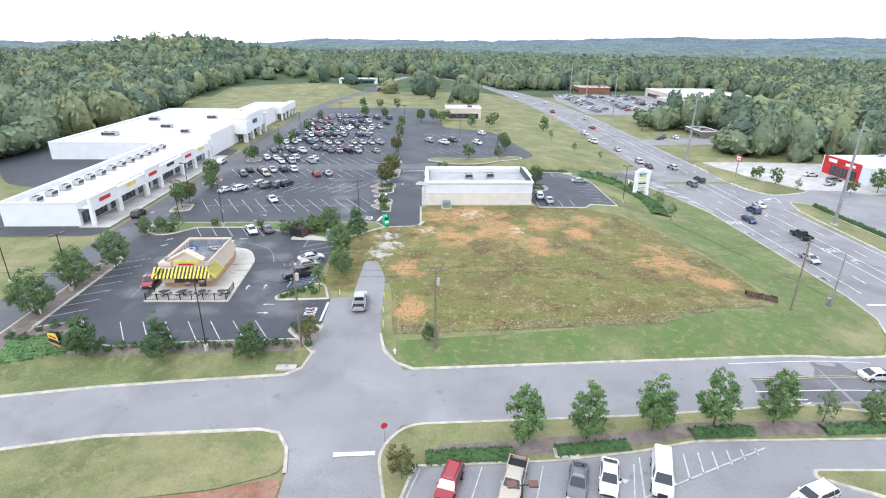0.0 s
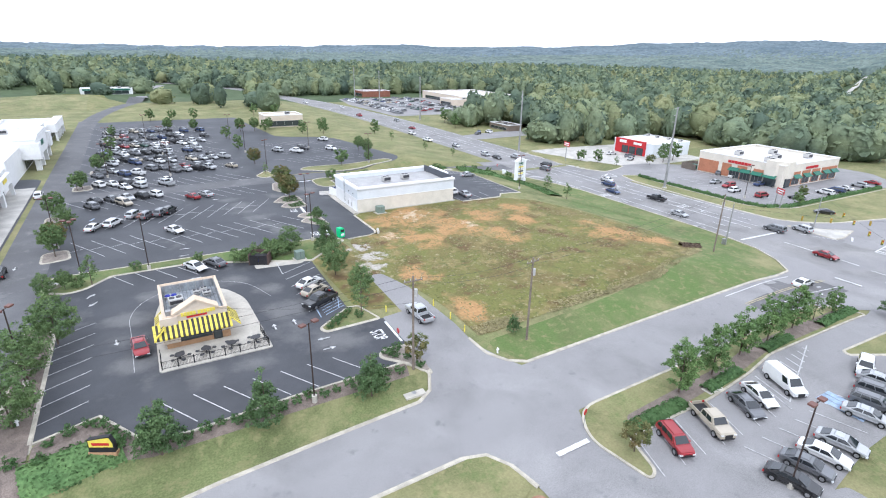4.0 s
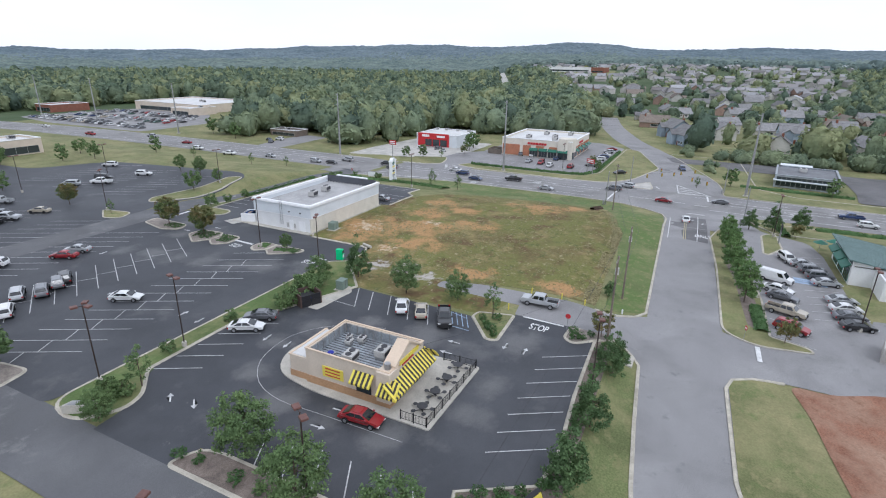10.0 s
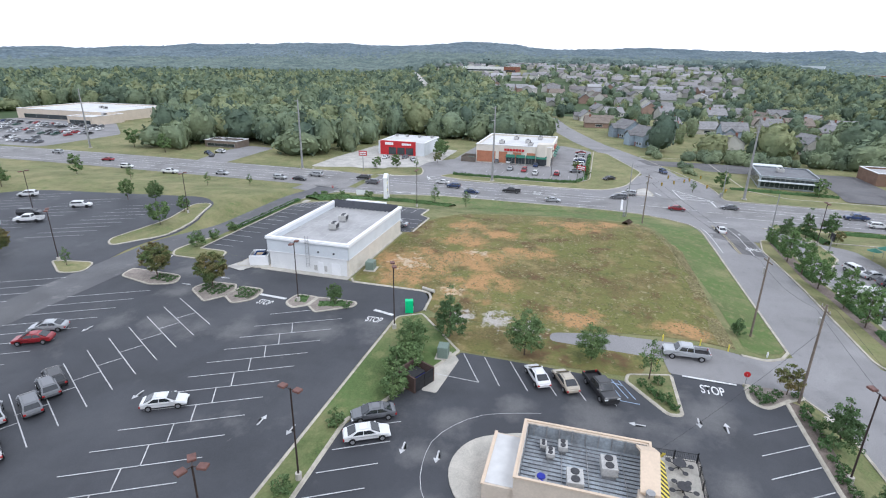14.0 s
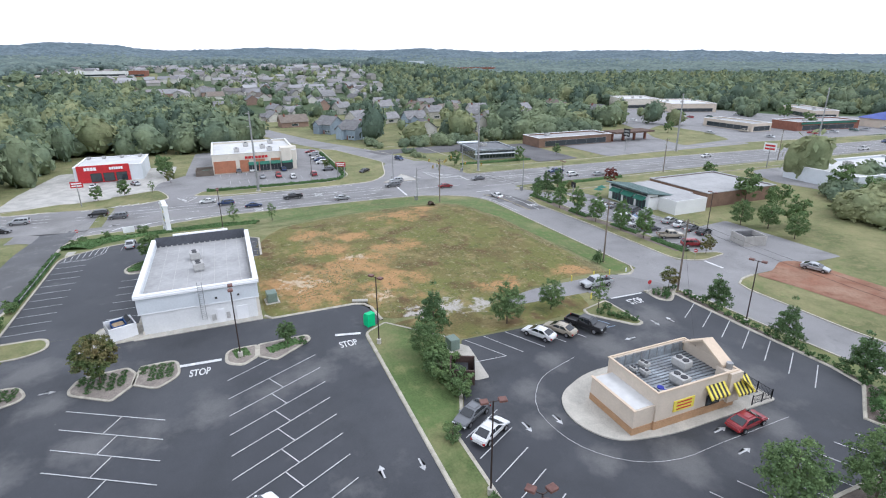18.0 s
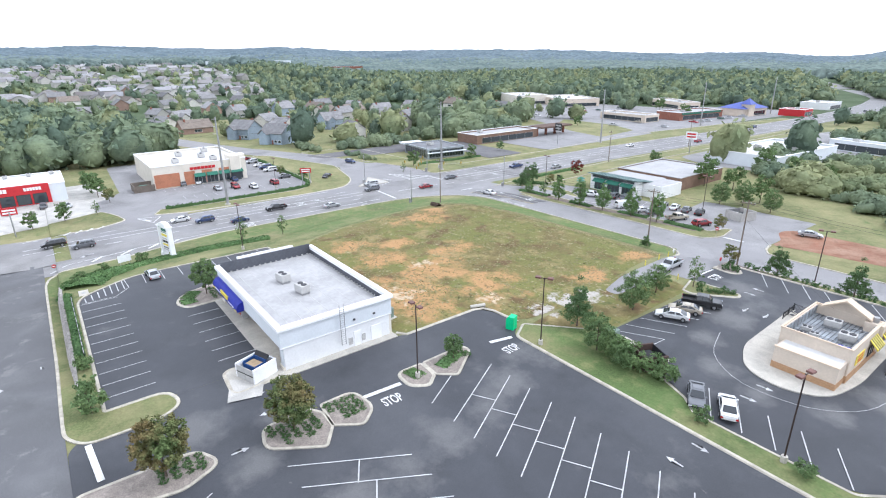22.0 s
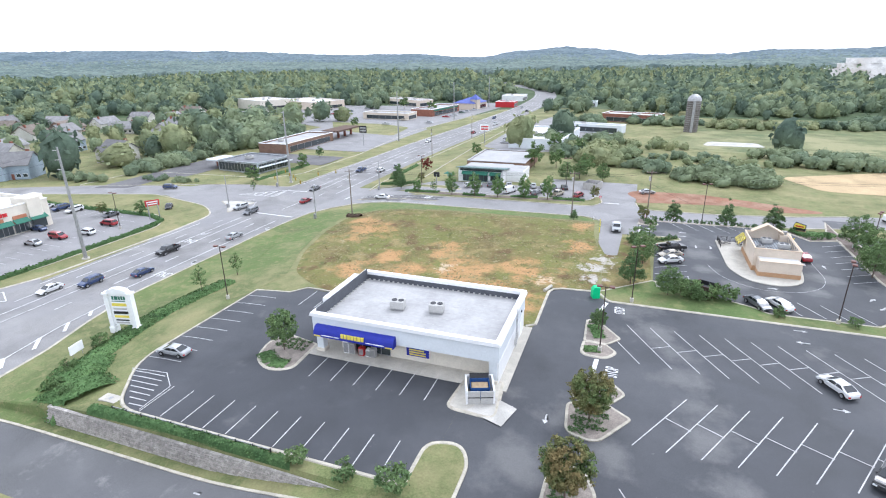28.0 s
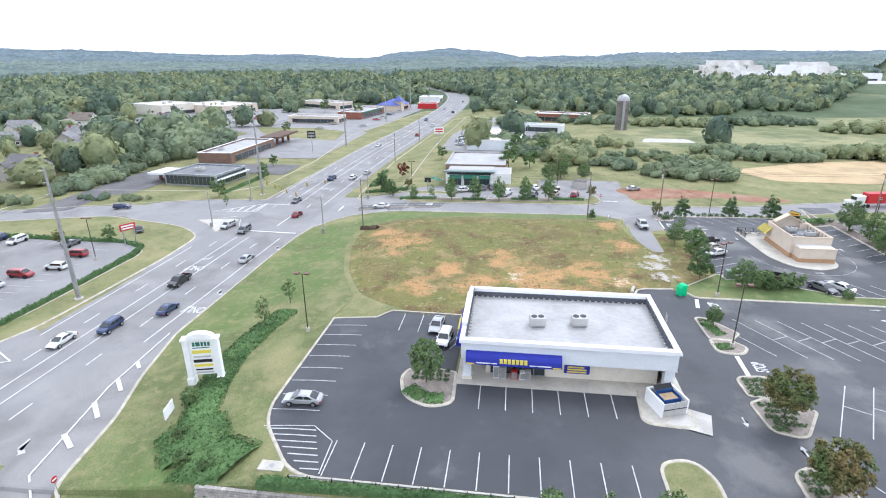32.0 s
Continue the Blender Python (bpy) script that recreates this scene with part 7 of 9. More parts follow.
TREE_LIST = [
    ("pine", -17.8, 59.6, 8.6, 0), ("pine", -29.4, 60, 7.6, 1), ("pine", -39.2, 60.2, 7.8, 0), ("oak", -51.8, 79.6, 7.6, 0), ("oak", -52, 70.4, 7.2, 2), ("oak", -49.6, 87.6, 3.6, 1), ("oak", -52.6, 104.6, 4.2, 1),
    ("crape", -10.6, 62.4, 3.4, 0), ("thin", -12, 77.6, 4.2, 0), ("pine", -8.8, 103.4, 7.8, 1), ("oak", -10.8, 92.8, 6.6, 1), ("oak", -9.4, 84.4, 5.2, 2), ("oak", -14.8, 106.8, 5.6, 0), ("pine", 5.6, 64, 3.6, 0),
    ("globe", -54.8, 148.6, 6.0, 0), ("globe", -52.9, 123.3, 5.5, 1), ("globe", -51.6, 178.0, 5.0, 0), ("globe", -50.2, 106.4, 3.4, 1), ("globe", -48.5, 198.4, 5.5, 0), ("globe", 35.7, 202.6, 5.6, 0), ("globe", 35.2, 193.2, 6.0, 1), ("globe", -24.6, 279.2, 6.4, 0), ("globe", -14.4, 277.0, 5.6, 1), ("globe", 4.2, 269.0, 6.0, 0), ("globe", 10.2, 267.6, 6.4, 1), ("globe", 17.3, 270.0, 5.6, 0), 
    ("pear", -5.4, 144.4, 7.8, 0), ("pear", -4.3, 156.4, 6.4, 1), ("globe", -4.8, 122.8, 3.6, 1), ("globe", 36.2, 142.4, 6.2, 0), ("bush", 21.6, 160.7, 3.6, 0), ("bush", 16.2, 160.9, 3.6, 1), ("bush", 10.9, 160.9, 3.2, 0),
    ("maple", 15.4, 44, 8.6, 0), ("maple", 22.3, 44.4, 8.4, 1), ("maple", 30, 45.6, 7.6, 2), ("maple", 37.1, 46, 7.6, 0), ("maple", 44.2, 46.4, 7.4, 1), ("thin", 50, 46.4, 4.6, 0), ("maple", 55.6, 46.4, 4.8, 2), ("crape", 2.6, 39.4, 3.8, 1),
    ("bush", -30.6, 109.9, 1.9, 1), ("bush", -40.4, 110.2, 1.8, 0), ("bush", -48.6, 106.6, 2.4, 1), ("thin", -46.6, 106.4, 3.2, 1),
    ("thin", 65, 127.5, 5.6, 0), ("thin", 64.6, 118.5, 5.0, 1), ("bush", 59.6, 158.4, 2.0, 0), ("bush", 62.6, 154.6, 2.2, 1), ("bush", 56.4, 159.2, 1.8, 1), ("bush", 65.6, 147.4, 2.4, 0),
    ("pine", 63.5, 41.2, 6.6, 0), ("pine", 66.5, 36, 7.4, 1), ("pine", 69.6, 30, 8, 0), ("red", 66, 12, 5.2, 0), ("crape", 60, 32, 3.6, 0), ("oak", 14, 16, 6.6, 0), ("oak", 8, 6, 7.4, 1), ("oak", 2, 14, 6.2, 2), ("oak", 20, -4, 9, 0), ("oak", 28, -2.5, 9.5, 1), ("oak", 9.6, 12.4, 7, 1), ("oak", 25, -37, 9, 0), ("oak", 14, -32, 9, 2), ("oak", 3, -27, 7, 1), ("shade", 56, -20, 6, 0),
    ("shade", 142, -193, 10, 0), ("shade", 178, -222, 11, 1), ("shade", 160, -104, 7, 0), ("shade", 186, -138, 9, 1), ("shade", 120, 284, 9, 0), ("shade", 114, 262, 8, 1),
    ("oak", 20.5, 178.5, 6.0, 0), ("oak", 31, 181, 4.2, 1), ("thin", -4.6, 176, 3.6, 0), ("oak", 116, 158, 5.4, 2), ("thin", 118, 150.5, 4.2, 1), ("oak", 114, 165, 5, 0), ("crape", 131, 146, 4.6, 0), ("oak", 124, 88, 4.2, 1), ("crape", 134, 92, 4, 1),
    ("oak", 141, 148, 7.4, 1), ("oak", 148, 149, 8, 0), ("pear", -57.6 + 4.6, 128, 5.4, 0), ("oak", -52.4, 141, 5.2, 1), ("oak", -52.6, 176, 5, 0), ("oak", 120, 44, 6.4, 0), ("thin", 112, 54, 4, 1), ("oak", 118, 16, 6, 2), ("oak", 124, -6, 5, 1),
    ("pear", -4.6, 192, 5.6, 1), ("oak", -4.6, 222, 5.6, 2), ("oak", -4.6, 250, 5.6, 0), ("oak", 36, 247, 6.4, 1), ("oak", 28, 252, 6, 2), ("oak", 14, 262, 6.4, 0), ("oak", 4, 268, 6, 1), ("oak", 40, 262, 6, 0), ("oak", -10, 320, 6, 2), ("oak", -20, 322, 5.6, 0), ("oak", -30, 322, 6, 1), ("oak", 22, 330, 6.4, 1), ("oak", 34, 332, 6, 0),
    ("oak", -46, 210, 5, 2), ("oak", -46, 240, 5, 0), ("oak", -46, 270, 5, 1), ("thin", 60, 226, 4.6, 0), ("thin", 63, 200, 4.4, 1), ("oak", 62, 250, 6.6, 2), ("thin", 70, 190, 4, 1),
]
for kind, x, y, h, v in TREE_LIST:
    if kind == "oak" and (y > 165 or x > 100 or y < 10):
        kind = "shade"
    tree(kind, x, y, h, v)


def shrub_row(points, size, group, label, mat_kind="bush"):
    for i, (x, y) in enumerate(points):
        ob = tree("ball" if size < 1.6 else "bush", x, y, size * (0.85 + 0.3 * ((i * 7) % 5) / 5), i % 2, label)
        if size < 0.8:
            ob.scale = (ob.scale.x * 1.15, ob.scale.x * 1.15, ob.scale.x * 0.68)
        ob["group"] = group


shrub_row([(-13.5 - 1.55 * k, 61.5 + 0.25 * ((k * 5) % 3 - 1) - 0.02 * k) for k in range(18)], 1.15, "shrubs on the bank", "round clipped shrub on the mulched bank")
shrub_row([(-42.2, 63.4), (-43.2, 64.8), (-44.2, 66.4), (-45.4, 67.4), (-47, 66.6), (-48.6, 65.8), (-42.6, 62.2), (-40.4, 61.8), (-49, 63.4), (-51.4, 64), (-52, 71), (-52.2, 83.4), (-52.2, 86), (-52, 91), (-52.4, 93)], 1.2, "shrubs in the strip", "round shrub in the mulched strip")
shrub_row([(-13.6, 78.6), (-14.8, 77.5), (-16.4, 76.2), (-15.8, 77), (-12.8, 76.6), (-17.4, 75.4)], 1.2, "shrubs beside the bay", "round shrub in the kerbed bed")
shrub_row([(-11.4, 63.6), (-12.6, 64.6), (-13.2, 65.4), (-10.6, 61.4), (-11.6, 66)], 1.2, "shrubs at the exit", "round shrub at the driveway mouth")
shrub_row([(-22.4, 106.1), (-20.4, 106.9), (-18.4, 106.7), (-24, 106), (-16.8, 106.2), (-19.2, 105.4)], 3.2, "bushes round the enclosure", "large leafy bush beside the waste enclosure")
shrub_row([(-3.8 - 0.9 * (k % 4) - 0.5 * (k // 4 % 2), 142.2 + 1.1 * (k // 4)) for k in range(18)], 0.75, "island shrubs", "low clipped shrub in the island")
shrub_row([(-4 - 0.9 * (k % 4), 137 + 1.0 * (k // 4)) for k in range(14)], 0.75, "island shrubs", "low clipped shrub in the island")
shrub_row([(-3.6 - 0.8 * (k % 3), 120.8 + 1.6 * (k // 3)) for k in range(4)], 0.75, "island shrubs", "low clipped shrub in the island")
shrub_row([(33.8 + 1.0 * (k % 5), 139.6 + 1.0 * (k // 5)) for k in range(15)], 0.7, "bed shrubs", "low clipped shrub in the bed by the store")
shrub_row([(-3.2 - 0.9 * (k % 3), 153.4 + 1.1 * (k // 3)) for k in range(12)], 0.75, "island shrubs", "low clipped shrub in the island")


def leafy_band(name, line, width, height, mat, label, density=26, size=0.17, category="hedge"):
    """A hedge or bed of ground cover along a line, as loose leaves over a low core."""
    rng = np.random.default_rng(len(line) * 7 + int(width * 10))
    pts, out = [], []
    for a, b in zip(line, line[1:]):
        a, b = Vector(a), Vector(b)
        d = b - a
        n = Vector((-d.y, d.x)).normalized()
        k = int(d.length * width * density)
        u, v, w = rng.random(k), rng.uniform(-0.5, 0.5, k), rng.random(k)
        for i in range(k):
            p = a + d * u[i] + n * v[i] * width
            lump = 0.75 + 0.35 * noise.noise((p.x * 0.7, p.y * 0.7, 3.0))
            dome = height * lump * (1 - (2 * abs(v[i])) ** 3 * 0.7)
            pts.append((p.x, p.y, land_z(p.x, p.y) + 0.1 + dome * (0.35 + 0.65 * math.sqrt(w[i]))))
            out.append((n.x * v[i] * 1.5, n.y * v[i] * 1.5, 0.8))
    # low leafy mound beneath
    tv, tf = [], []
    for a, b in zip(line, line[1:]):
        a, b = Vector(a), Vector(b)
        d = b - a
        n = Vector((-d.y, d.x)).normalized()
        m, c = max(1, int(d.length / 1.0)), 8
        base = len(tv)
        for i in range(m + 1):
            for j in range(c + 1):
                v = j / c - 0.5
                p = a + d * i / m + n * v * width * 0.94
                lump = 0.6 + 0.35 * noise.noise((p.x * 0.7, p.y * 0.7, 3.0))
                tv.append((p.x, p.y, land_z(p.x, p.y) + (height * lump * (1 - (2 * abs(v)) ** 3) + 0.1 if 0 < j < c else 0.0)))
        for i in range(m):
            for j in range(c):
                q = base + i * (c + 1) + j
                tf += [(q, q + c + 1, q + 1), (q + 1, q + c + 1, q + c + 2)]
    me = quad_mesh(name, leaf_quads(rng, np.array(pts), np.array(out), size, 0.55), mat, np.array(tf), np.array(tv))
    return tagged(new(name, me), label, category, kind="stuff")


leafy_band("hedge", [(50, 160.9), (36, 160.8), (22, 160.9)], 1.3, 1.0, M_HEDGE, "long clipped green hedge above the stone wall")
leafy_band("ground_cover", [(53.4, 159.2), (58.8, 157.2), (62.8, 152)], 8.2, 1.1, M_VINE, "thick green ground cover on the verge", 20, 0.17, "ground cover")
leafy_band("ground_cover", [(62, 153), (64.6, 145), (66, 137), (65.4, 129), (63.6, 122)], 5.0, 0.8, M_VINE, "thick green ground cover below the sign", 20, 0.17, "ground cover")
leafy_band("hedge", [(112, 134.4), (111.4, 126), (111.6, 96), (113.4, 91), (120, 88.2), (172, 87.6)], 1.5, 1.2, M_HEDGE, "clipped hedge round the drugstore lot", 12, 0.24)
leafy_band("ground_cover", [(33.6, 145.4), (36, 145.6), (38.4, 143.8)], 2.6, 0.25, M_VINE, "fresh green ground cover in the bed by the store", 40, 0.13, "ground cover")
leafy_band("ground_cover", [(-4.2, 127.8), (-4.6, 129.6)], 2.8, 0.2, M_VINE, "fresh green ground cover round the lamp", 40, 0.13, "ground cover")
leafy_band("ground_cover", [(-4, 121.4), (-5.2, 125.4)], 2.2, 0.2, M_VINE, "fresh green ground cover in the kerbed island", 40, 0.13, "ground cover")
leafy_band("ground_cover", [(5, 42), (14, 42.4)], 2.2, 0.8, M_HEDGE, "low green juniper bed", 22, 0.18, "ground cover")
leafy_band("ground_cover", [(18.5, 42.6), (26.5, 43.4)], 1.8, 0.8, M_HEDGE, "low green juniper bed", 22, 0.18, "ground cover")
leafy_band("ground_cover", [(34, 44.8), (41, 45.2)], 2.0, 0.8, M_HEDGE, "low green juniper bed", 22, 0.18, "ground cover")
leafy_band("ground_cover", [(49, 45), (60, 45.4)], 2.0, 0.8, M_HEDGE, "low green juniper bed", 22, 0.18, "ground cover")
leafy_band("ground_cover", [(-50.5, 61.6), (-42.6, 63)], 5.2, 0.4, M_VINE, "low green cover by the sign", 16, 0.18, "ground cover")
leafy_band("hedge", [(60, 33.8), (74, 34.4)], 1.8, 1.2, M_HEDGE, "clipped hedge beside the highway", 16, 0.2)
leafy_band("hedge", [(74.4, 26), (75, 0)], 1.8, 1.2, M_HEDGE, "clipped hedge beside the highway", 14, 0.2)
leafy_band("hedge", [(121, 41), (119.5, 10)], 1.6, 1.0, M_HEDGE, "clipped hedge by the bank", 12, 0.24)
# dry brush heap at the corner of the vacant lot, tall straw along the field's edge
M_STRAW = surface("straw", (0.24, 0.205, 0.105), col2=(0.18, 0.165, 0.08), scale=0.3, fine=3, fvar=0.3, island=0.2)
M_TWIG = surface("dry_twigs", (0.12, 0.085, 0.06), var=0.3, scale=1, island=0.4)
leafy_band("brush_heap", [(59, 77.4), (63.6, 76)], 1.6, 1.0, M_TWIG, "heap of dry brush at the corner", 40, 0.2, "brush")


def straw(name, n, mat, label, seed, box, size, cond):
    rng = np.random.default_rng(seed)
    c = []
    while len(c) < n:
        x, y = rng.uniform(box[0], box[1]), rng.uniform(box[2], box[3])
        if cond(x, y) and noise.noise((x * 0.12, y * 0.12, seed)) + 0.5 * noise.noise((x * 0.5, y * 0.5, seed)) > rng.uniform(-0.35, 0.3):
            c.append((x, y, ground_z(x, y) + 0.05 + size * 0.4))
    c = np.array(c)
    a = rng.uniform(0, math.tau, n)
    lean = np.stack([np.cos(a), np.sin(a), np.zeros(n)], 1)
    s = size * rng.uniform(0.5, 1.4, (n, 1))
    up = np.stack([rng.normal(0, 0.3, n), rng.normal(0, 0.3, n), np.ones(n)], 1)
    w = lean * s * 0.55
    if size < 0.6:
        q = leaf_quads(rng, c - (0, 0, size * 0.25), np.tile((0.0, 0.0, 1.0), (n, 1)), size, 0.22)
    else:
        q = np.stack([c - w, c + w, c + w * 0.7 + up * s * 0.6, c - w * 0.7 + up * s * 0.6], 1)
    tagged(new(name, quad_mesh(name, q, mat)), label, "grass", kind="stuff")


def in_field(x, y):
    low = 65.2 + (x * 0.045 if x < 40 else 1.8 + (x - 40) * 0.32)
    return low < y < 124.4 and x < 62 - max(0, y - 90) * 0.5 and not (x < 4.8 and y > 108) and x > (0.4 if y < 80 else -2)


straw("dry_grass", 4200, M_STRAW, "tufts of dry straw-coloured grass on the vacant lot", 3, (-2, 63, 65, 124), 0.22, in_field)
M_WEED = surface("field_weeds", (0.185, 0.18, 0.058), col2=(0.115, 0.125, 0.04), scale=0.4, fine=3, fvar=0.25, island=0.25)
straw("weeds", 5200, M_WEED, "green weeds scattered on the vacant lot", 8, (-2, 63, 65, 124), 0.17, in_field)
straw("tall_grass", 5200, surface("tall_straw", (0.27, 0.23, 0.12), col2=(0.20, 0.18, 0.085), scale=0.3, fine=3, fvar=0.3, island=0.2), "taller dry grass along the field's edge", 5, (0, 63, 65, 80), 0.17, lambda x, y: in_field(x, y) and not in_field(x, y - 2.2))


# woods, near to far
def wooded(x, y):
    """How densely trees stand at a place."""
    if 100 < x < 330:
        for (ax, ay), (bx, by) in zip(SIDE_ROAD, SIDE_ROAD[1:]):
            if ax <= x <= bx and abs(y - ay - (by - ay) * (x - ax) / (bx - ax)) < 17:
                return 0.0
    r = math.hypot(x - 10, y - 100)
    hx = 90 - max(0, y - 330) * 0.25 - max(0, y - 480) * 0.35 + max(0, -380 - y) * 0.42
    if abs(x - hx) < (24 if r > 500 else 32):
        return 0.0
    if -480 < x < -215 and -790 < y < -560 or abs((y - 248) - 0.387 * (x - 480)) < 13 and 470 < x < 1400:
        return 0.0
    for a, b, c in ((1120, -225, 120), (1290, -470, 130), (890, 290, 100)):
        if abs(x - a) < 80 and abs(y - b) < c:
            return 0.0
    if in_town(x, y):
        return 0.2
    if r > 860:
        return 0.95
    if x > hx:
        if y > 318:
            return 0.0 if x < 262 and y < 482 else 0.95
        if y > 192:
            if x < 146 and 218 < y < 262:
                return 0.0
            return 0.95 if x > 118 + max(0, 225 - y) * 0.5 + max(0, y - 275) * 1.3 else 0.0
        if y > 100:
            return 1.0 if x > 196 + max(0, 130 - y) * 0.9 and not (x > 330 and y < 66 + (x - 205) * 0.4) else (0.25 if x > 300 else 0.0)
        if x < 186:
            return 0.0 if y > -290 else 0.85
        if x < 222 and y < 20 and y > -100:
            return 0.5
        if x < 222:
            return 0.25 if y > -100 else (0.12 if y > -290 else 0.9)
        if x < 335:
            return 0.0 if y < -165 and y > -245 else (0.2 if y > -165 else 0.9)
        if -125 < y < -72 and x < 400:
            return 0.05
        return 0.17 if y > (-60 if x < 440 else -20 - (x - 440) * 0.1) else 0.9
    if y > 335:
        if x > -150:
            return 0.0 if y < 455 and x < -20 else (0.06 if y < 560 else 0.9)
        return 1.0
    if x < -133:
        return 1.0 if y > 88 else (0.0 if y > -230 and x > -440 else 0.9)
    if y > -45:
        return 0.0
    if y > -200:
        return 0.02 if x < 0 else 0.04
    return 0.35 if y > -300 and x > 0 else 0.9


def crown_template(seed, quads, size, rounds=1):
    """A crown of radius one: a lumpy core of foliage, and leaf faces over it."""
    rng = np.random.default_rng(seed)
    bm = bmesh.new()
    bmesh.ops.create_icosphere(bm, subdivisions=rounds, radius=1.0)
    lumps = [(Vector(rng.normal(0, 1, 3)).normalized(), rng.uniform(0.15, 0.5)) for _ in range(13)]

    def reach(d):
        return min(1.15, 0.58 + sum(g * max(0.0, d.dot(c) - 0.68) / 0.32 for c, g in lumps))
    core_f = np.array([[v.index for v in f.verts] for f in bm.faces])
    core_v = np.array([tuple(v.co * reach(v.co.normalized())) for v in bm.verts])
    bm.free()
    d = rng.normal(0, 1, (quads, 3)) + (0, 0, 0.45)
    d /= np.linalg.norm(d, axis=1, keepdims=True)
    pts = d * (np.array([reach(Vector(q)) for q in d]) * rng.uniform(0.93, 1.18, quads))[:, None]
    out = d + (0, 0, 0.5)
    out /= np.linalg.norm(out, axis=1, keepdims=True)
    return leaf_quads(rng, pts, out, size, 0.55), core_v, core_f


def woods(name, r0, r1, spacing, quads, size, mats, label, crown_w, crown_h, rounds=1):
    rng = np.random.default_rng(int(r0) + 3)
    spots = []
    k = int(r1 / spacing) + 1
    for i in range(-k, k):
        for j in range(-k, k):
            x, y = 10 + (i + rng.uniform(0, 0.95)) * spacing, 100 + (j + rng.uniform(0, 0.95)) * spacing
            r = math.hypot(x - 10, y - 100)
            az = math.degrees(math.atan2(y - 100, x - 10))
            if r0 <= r < r1 and -122 < az < (165 if r < 620 else 138) and rng.random() < wooded(x, y):
                if any(abs(x - a) < 11 and abs(y - b) < 11 for a, b in HOUSES) if r < 700 else False:
                    continue
                spots.append((x, y, land_z(x, y)))
    spots = np.array(spots)
    n = len(spots)
    kinds = rng.integers(0, 4, n)
    draw = rng.random(n)
    tint = np.where(draw < 0.2, 1, np.where(draw < 0.46, 2, 0)) if len(mats) > 1 else np.zeros(n, int)
    for m, mat in enumerate(mats):
        vs, tv, tf, base = [], [], [], 0
        for t in range(4):
            sel = spots[(kinds == t) & (tint == m)]
            if not len(sel):
                continue
            q, cv, cf = crown_template(t + int(r0), quads, size, rounds)
            cnt = len(sel)
            a = rng.uniform(0, math.tau, cnt)
            w, h = crown_w * rng.uniform(0.7, 1.4, cnt), crown_h * rng.uniform(0.6, 1.25, cnt)
            low = np.where((sel[:, 0] > 225) & (sel[:, 1] < 90 + (sel[:, 0] - 225) * 0.35) & (sel[:, 1] > -160) & (r1 < 1100), 0.64, 1.0)
            low = low * np.where((sel[:, 1] < -150) & (sel[:, 0] < 300) & (r1 < 500), 0.66, 1.0)
            w, h = w * low, h * low

            def put(v):
                x, y = v[:, 0][None] * np.cos(a)[:, None] - v[:, 1][None] * np.sin(a)[:, None], v[:, 0][None] * np.sin(a)[:, None] + v[:, 1][None] * np.cos(a)[:, None]
                return np.stack([x * w[:, None] + sel[:, 0:1], y * w[:, None] + sel[:, 1:2], v[:, 2][None] * h[:, None] + sel[:, 2:3] + h[:, None] * 0.8], -1)
            vs.append(put(q.reshape(-1, 3)).reshape(-1, 4, 3))
            c = put(cv)
            tv.append(c.reshape(-1, 3))
            tf.append((cf[None] + (np.arange(cnt) * len(cv))[:, None, None] + base).reshape(-1, 3))
            base += cnt * len(cv)
        me = quad_mesh(name, np.concatenate(vs), mat, np.concatenate(tf), np.concatenate(tv))
        tagged(new(name, me), (label, "scattered yellowing trees among the woods", "dark green trees among the woods")[m], "woods", kind="stuff")
    return n


woods("near_woods", 100, 480, 9.2, 100, 0.195, (M_WOODS, M_WOODSY, M_WOODSD), "dense green woods round the shops", 5.7, 7.4, 2)
woods("middle_woods", 480, 1000, 12, 22, 0.31, (M_WOODS, M_WOODSY, M_WOODSD), "dense green woods beyond the shops", 7.2, 7.6)
woods("far_woods", 1000, 1240, 17, 8, 0.34, (M_WOODSHAZE,), "wooded land in the distance", 11, 7.6)


def crown_domes(x, y, cell, seed):
    """Height of a closed roof of round tree crowns, 0 to 1."""
    best = np.zeros_like(x)
    i0, j0 = np.floor(x / cell), np.floor(y / cell)
    for di in (-1, 0, 1):
        for dj in (-1, 0, 1):
            i, j = i0 + di, j0 + dj
            u, v, w = (np.modf(np.abs(np.sin(i * p + j * q + seed) * 43758.5453))[0] for p, q in ((12.9898, 78.233), (39.346, 11.135), (73.156, 52.235)))
            d2 = (x - (i + 0.15 + 0.7 * u) * cell) ** 2 + (y - (j + 0.15 + 0.7 * v) * cell) ** 2
            best = np.maximum(best, (0.55 + 0.45 * w) * np.sqrt(np.maximum(0.0, 1 - d2 / (0.95 * cell) ** 2)))
    return best


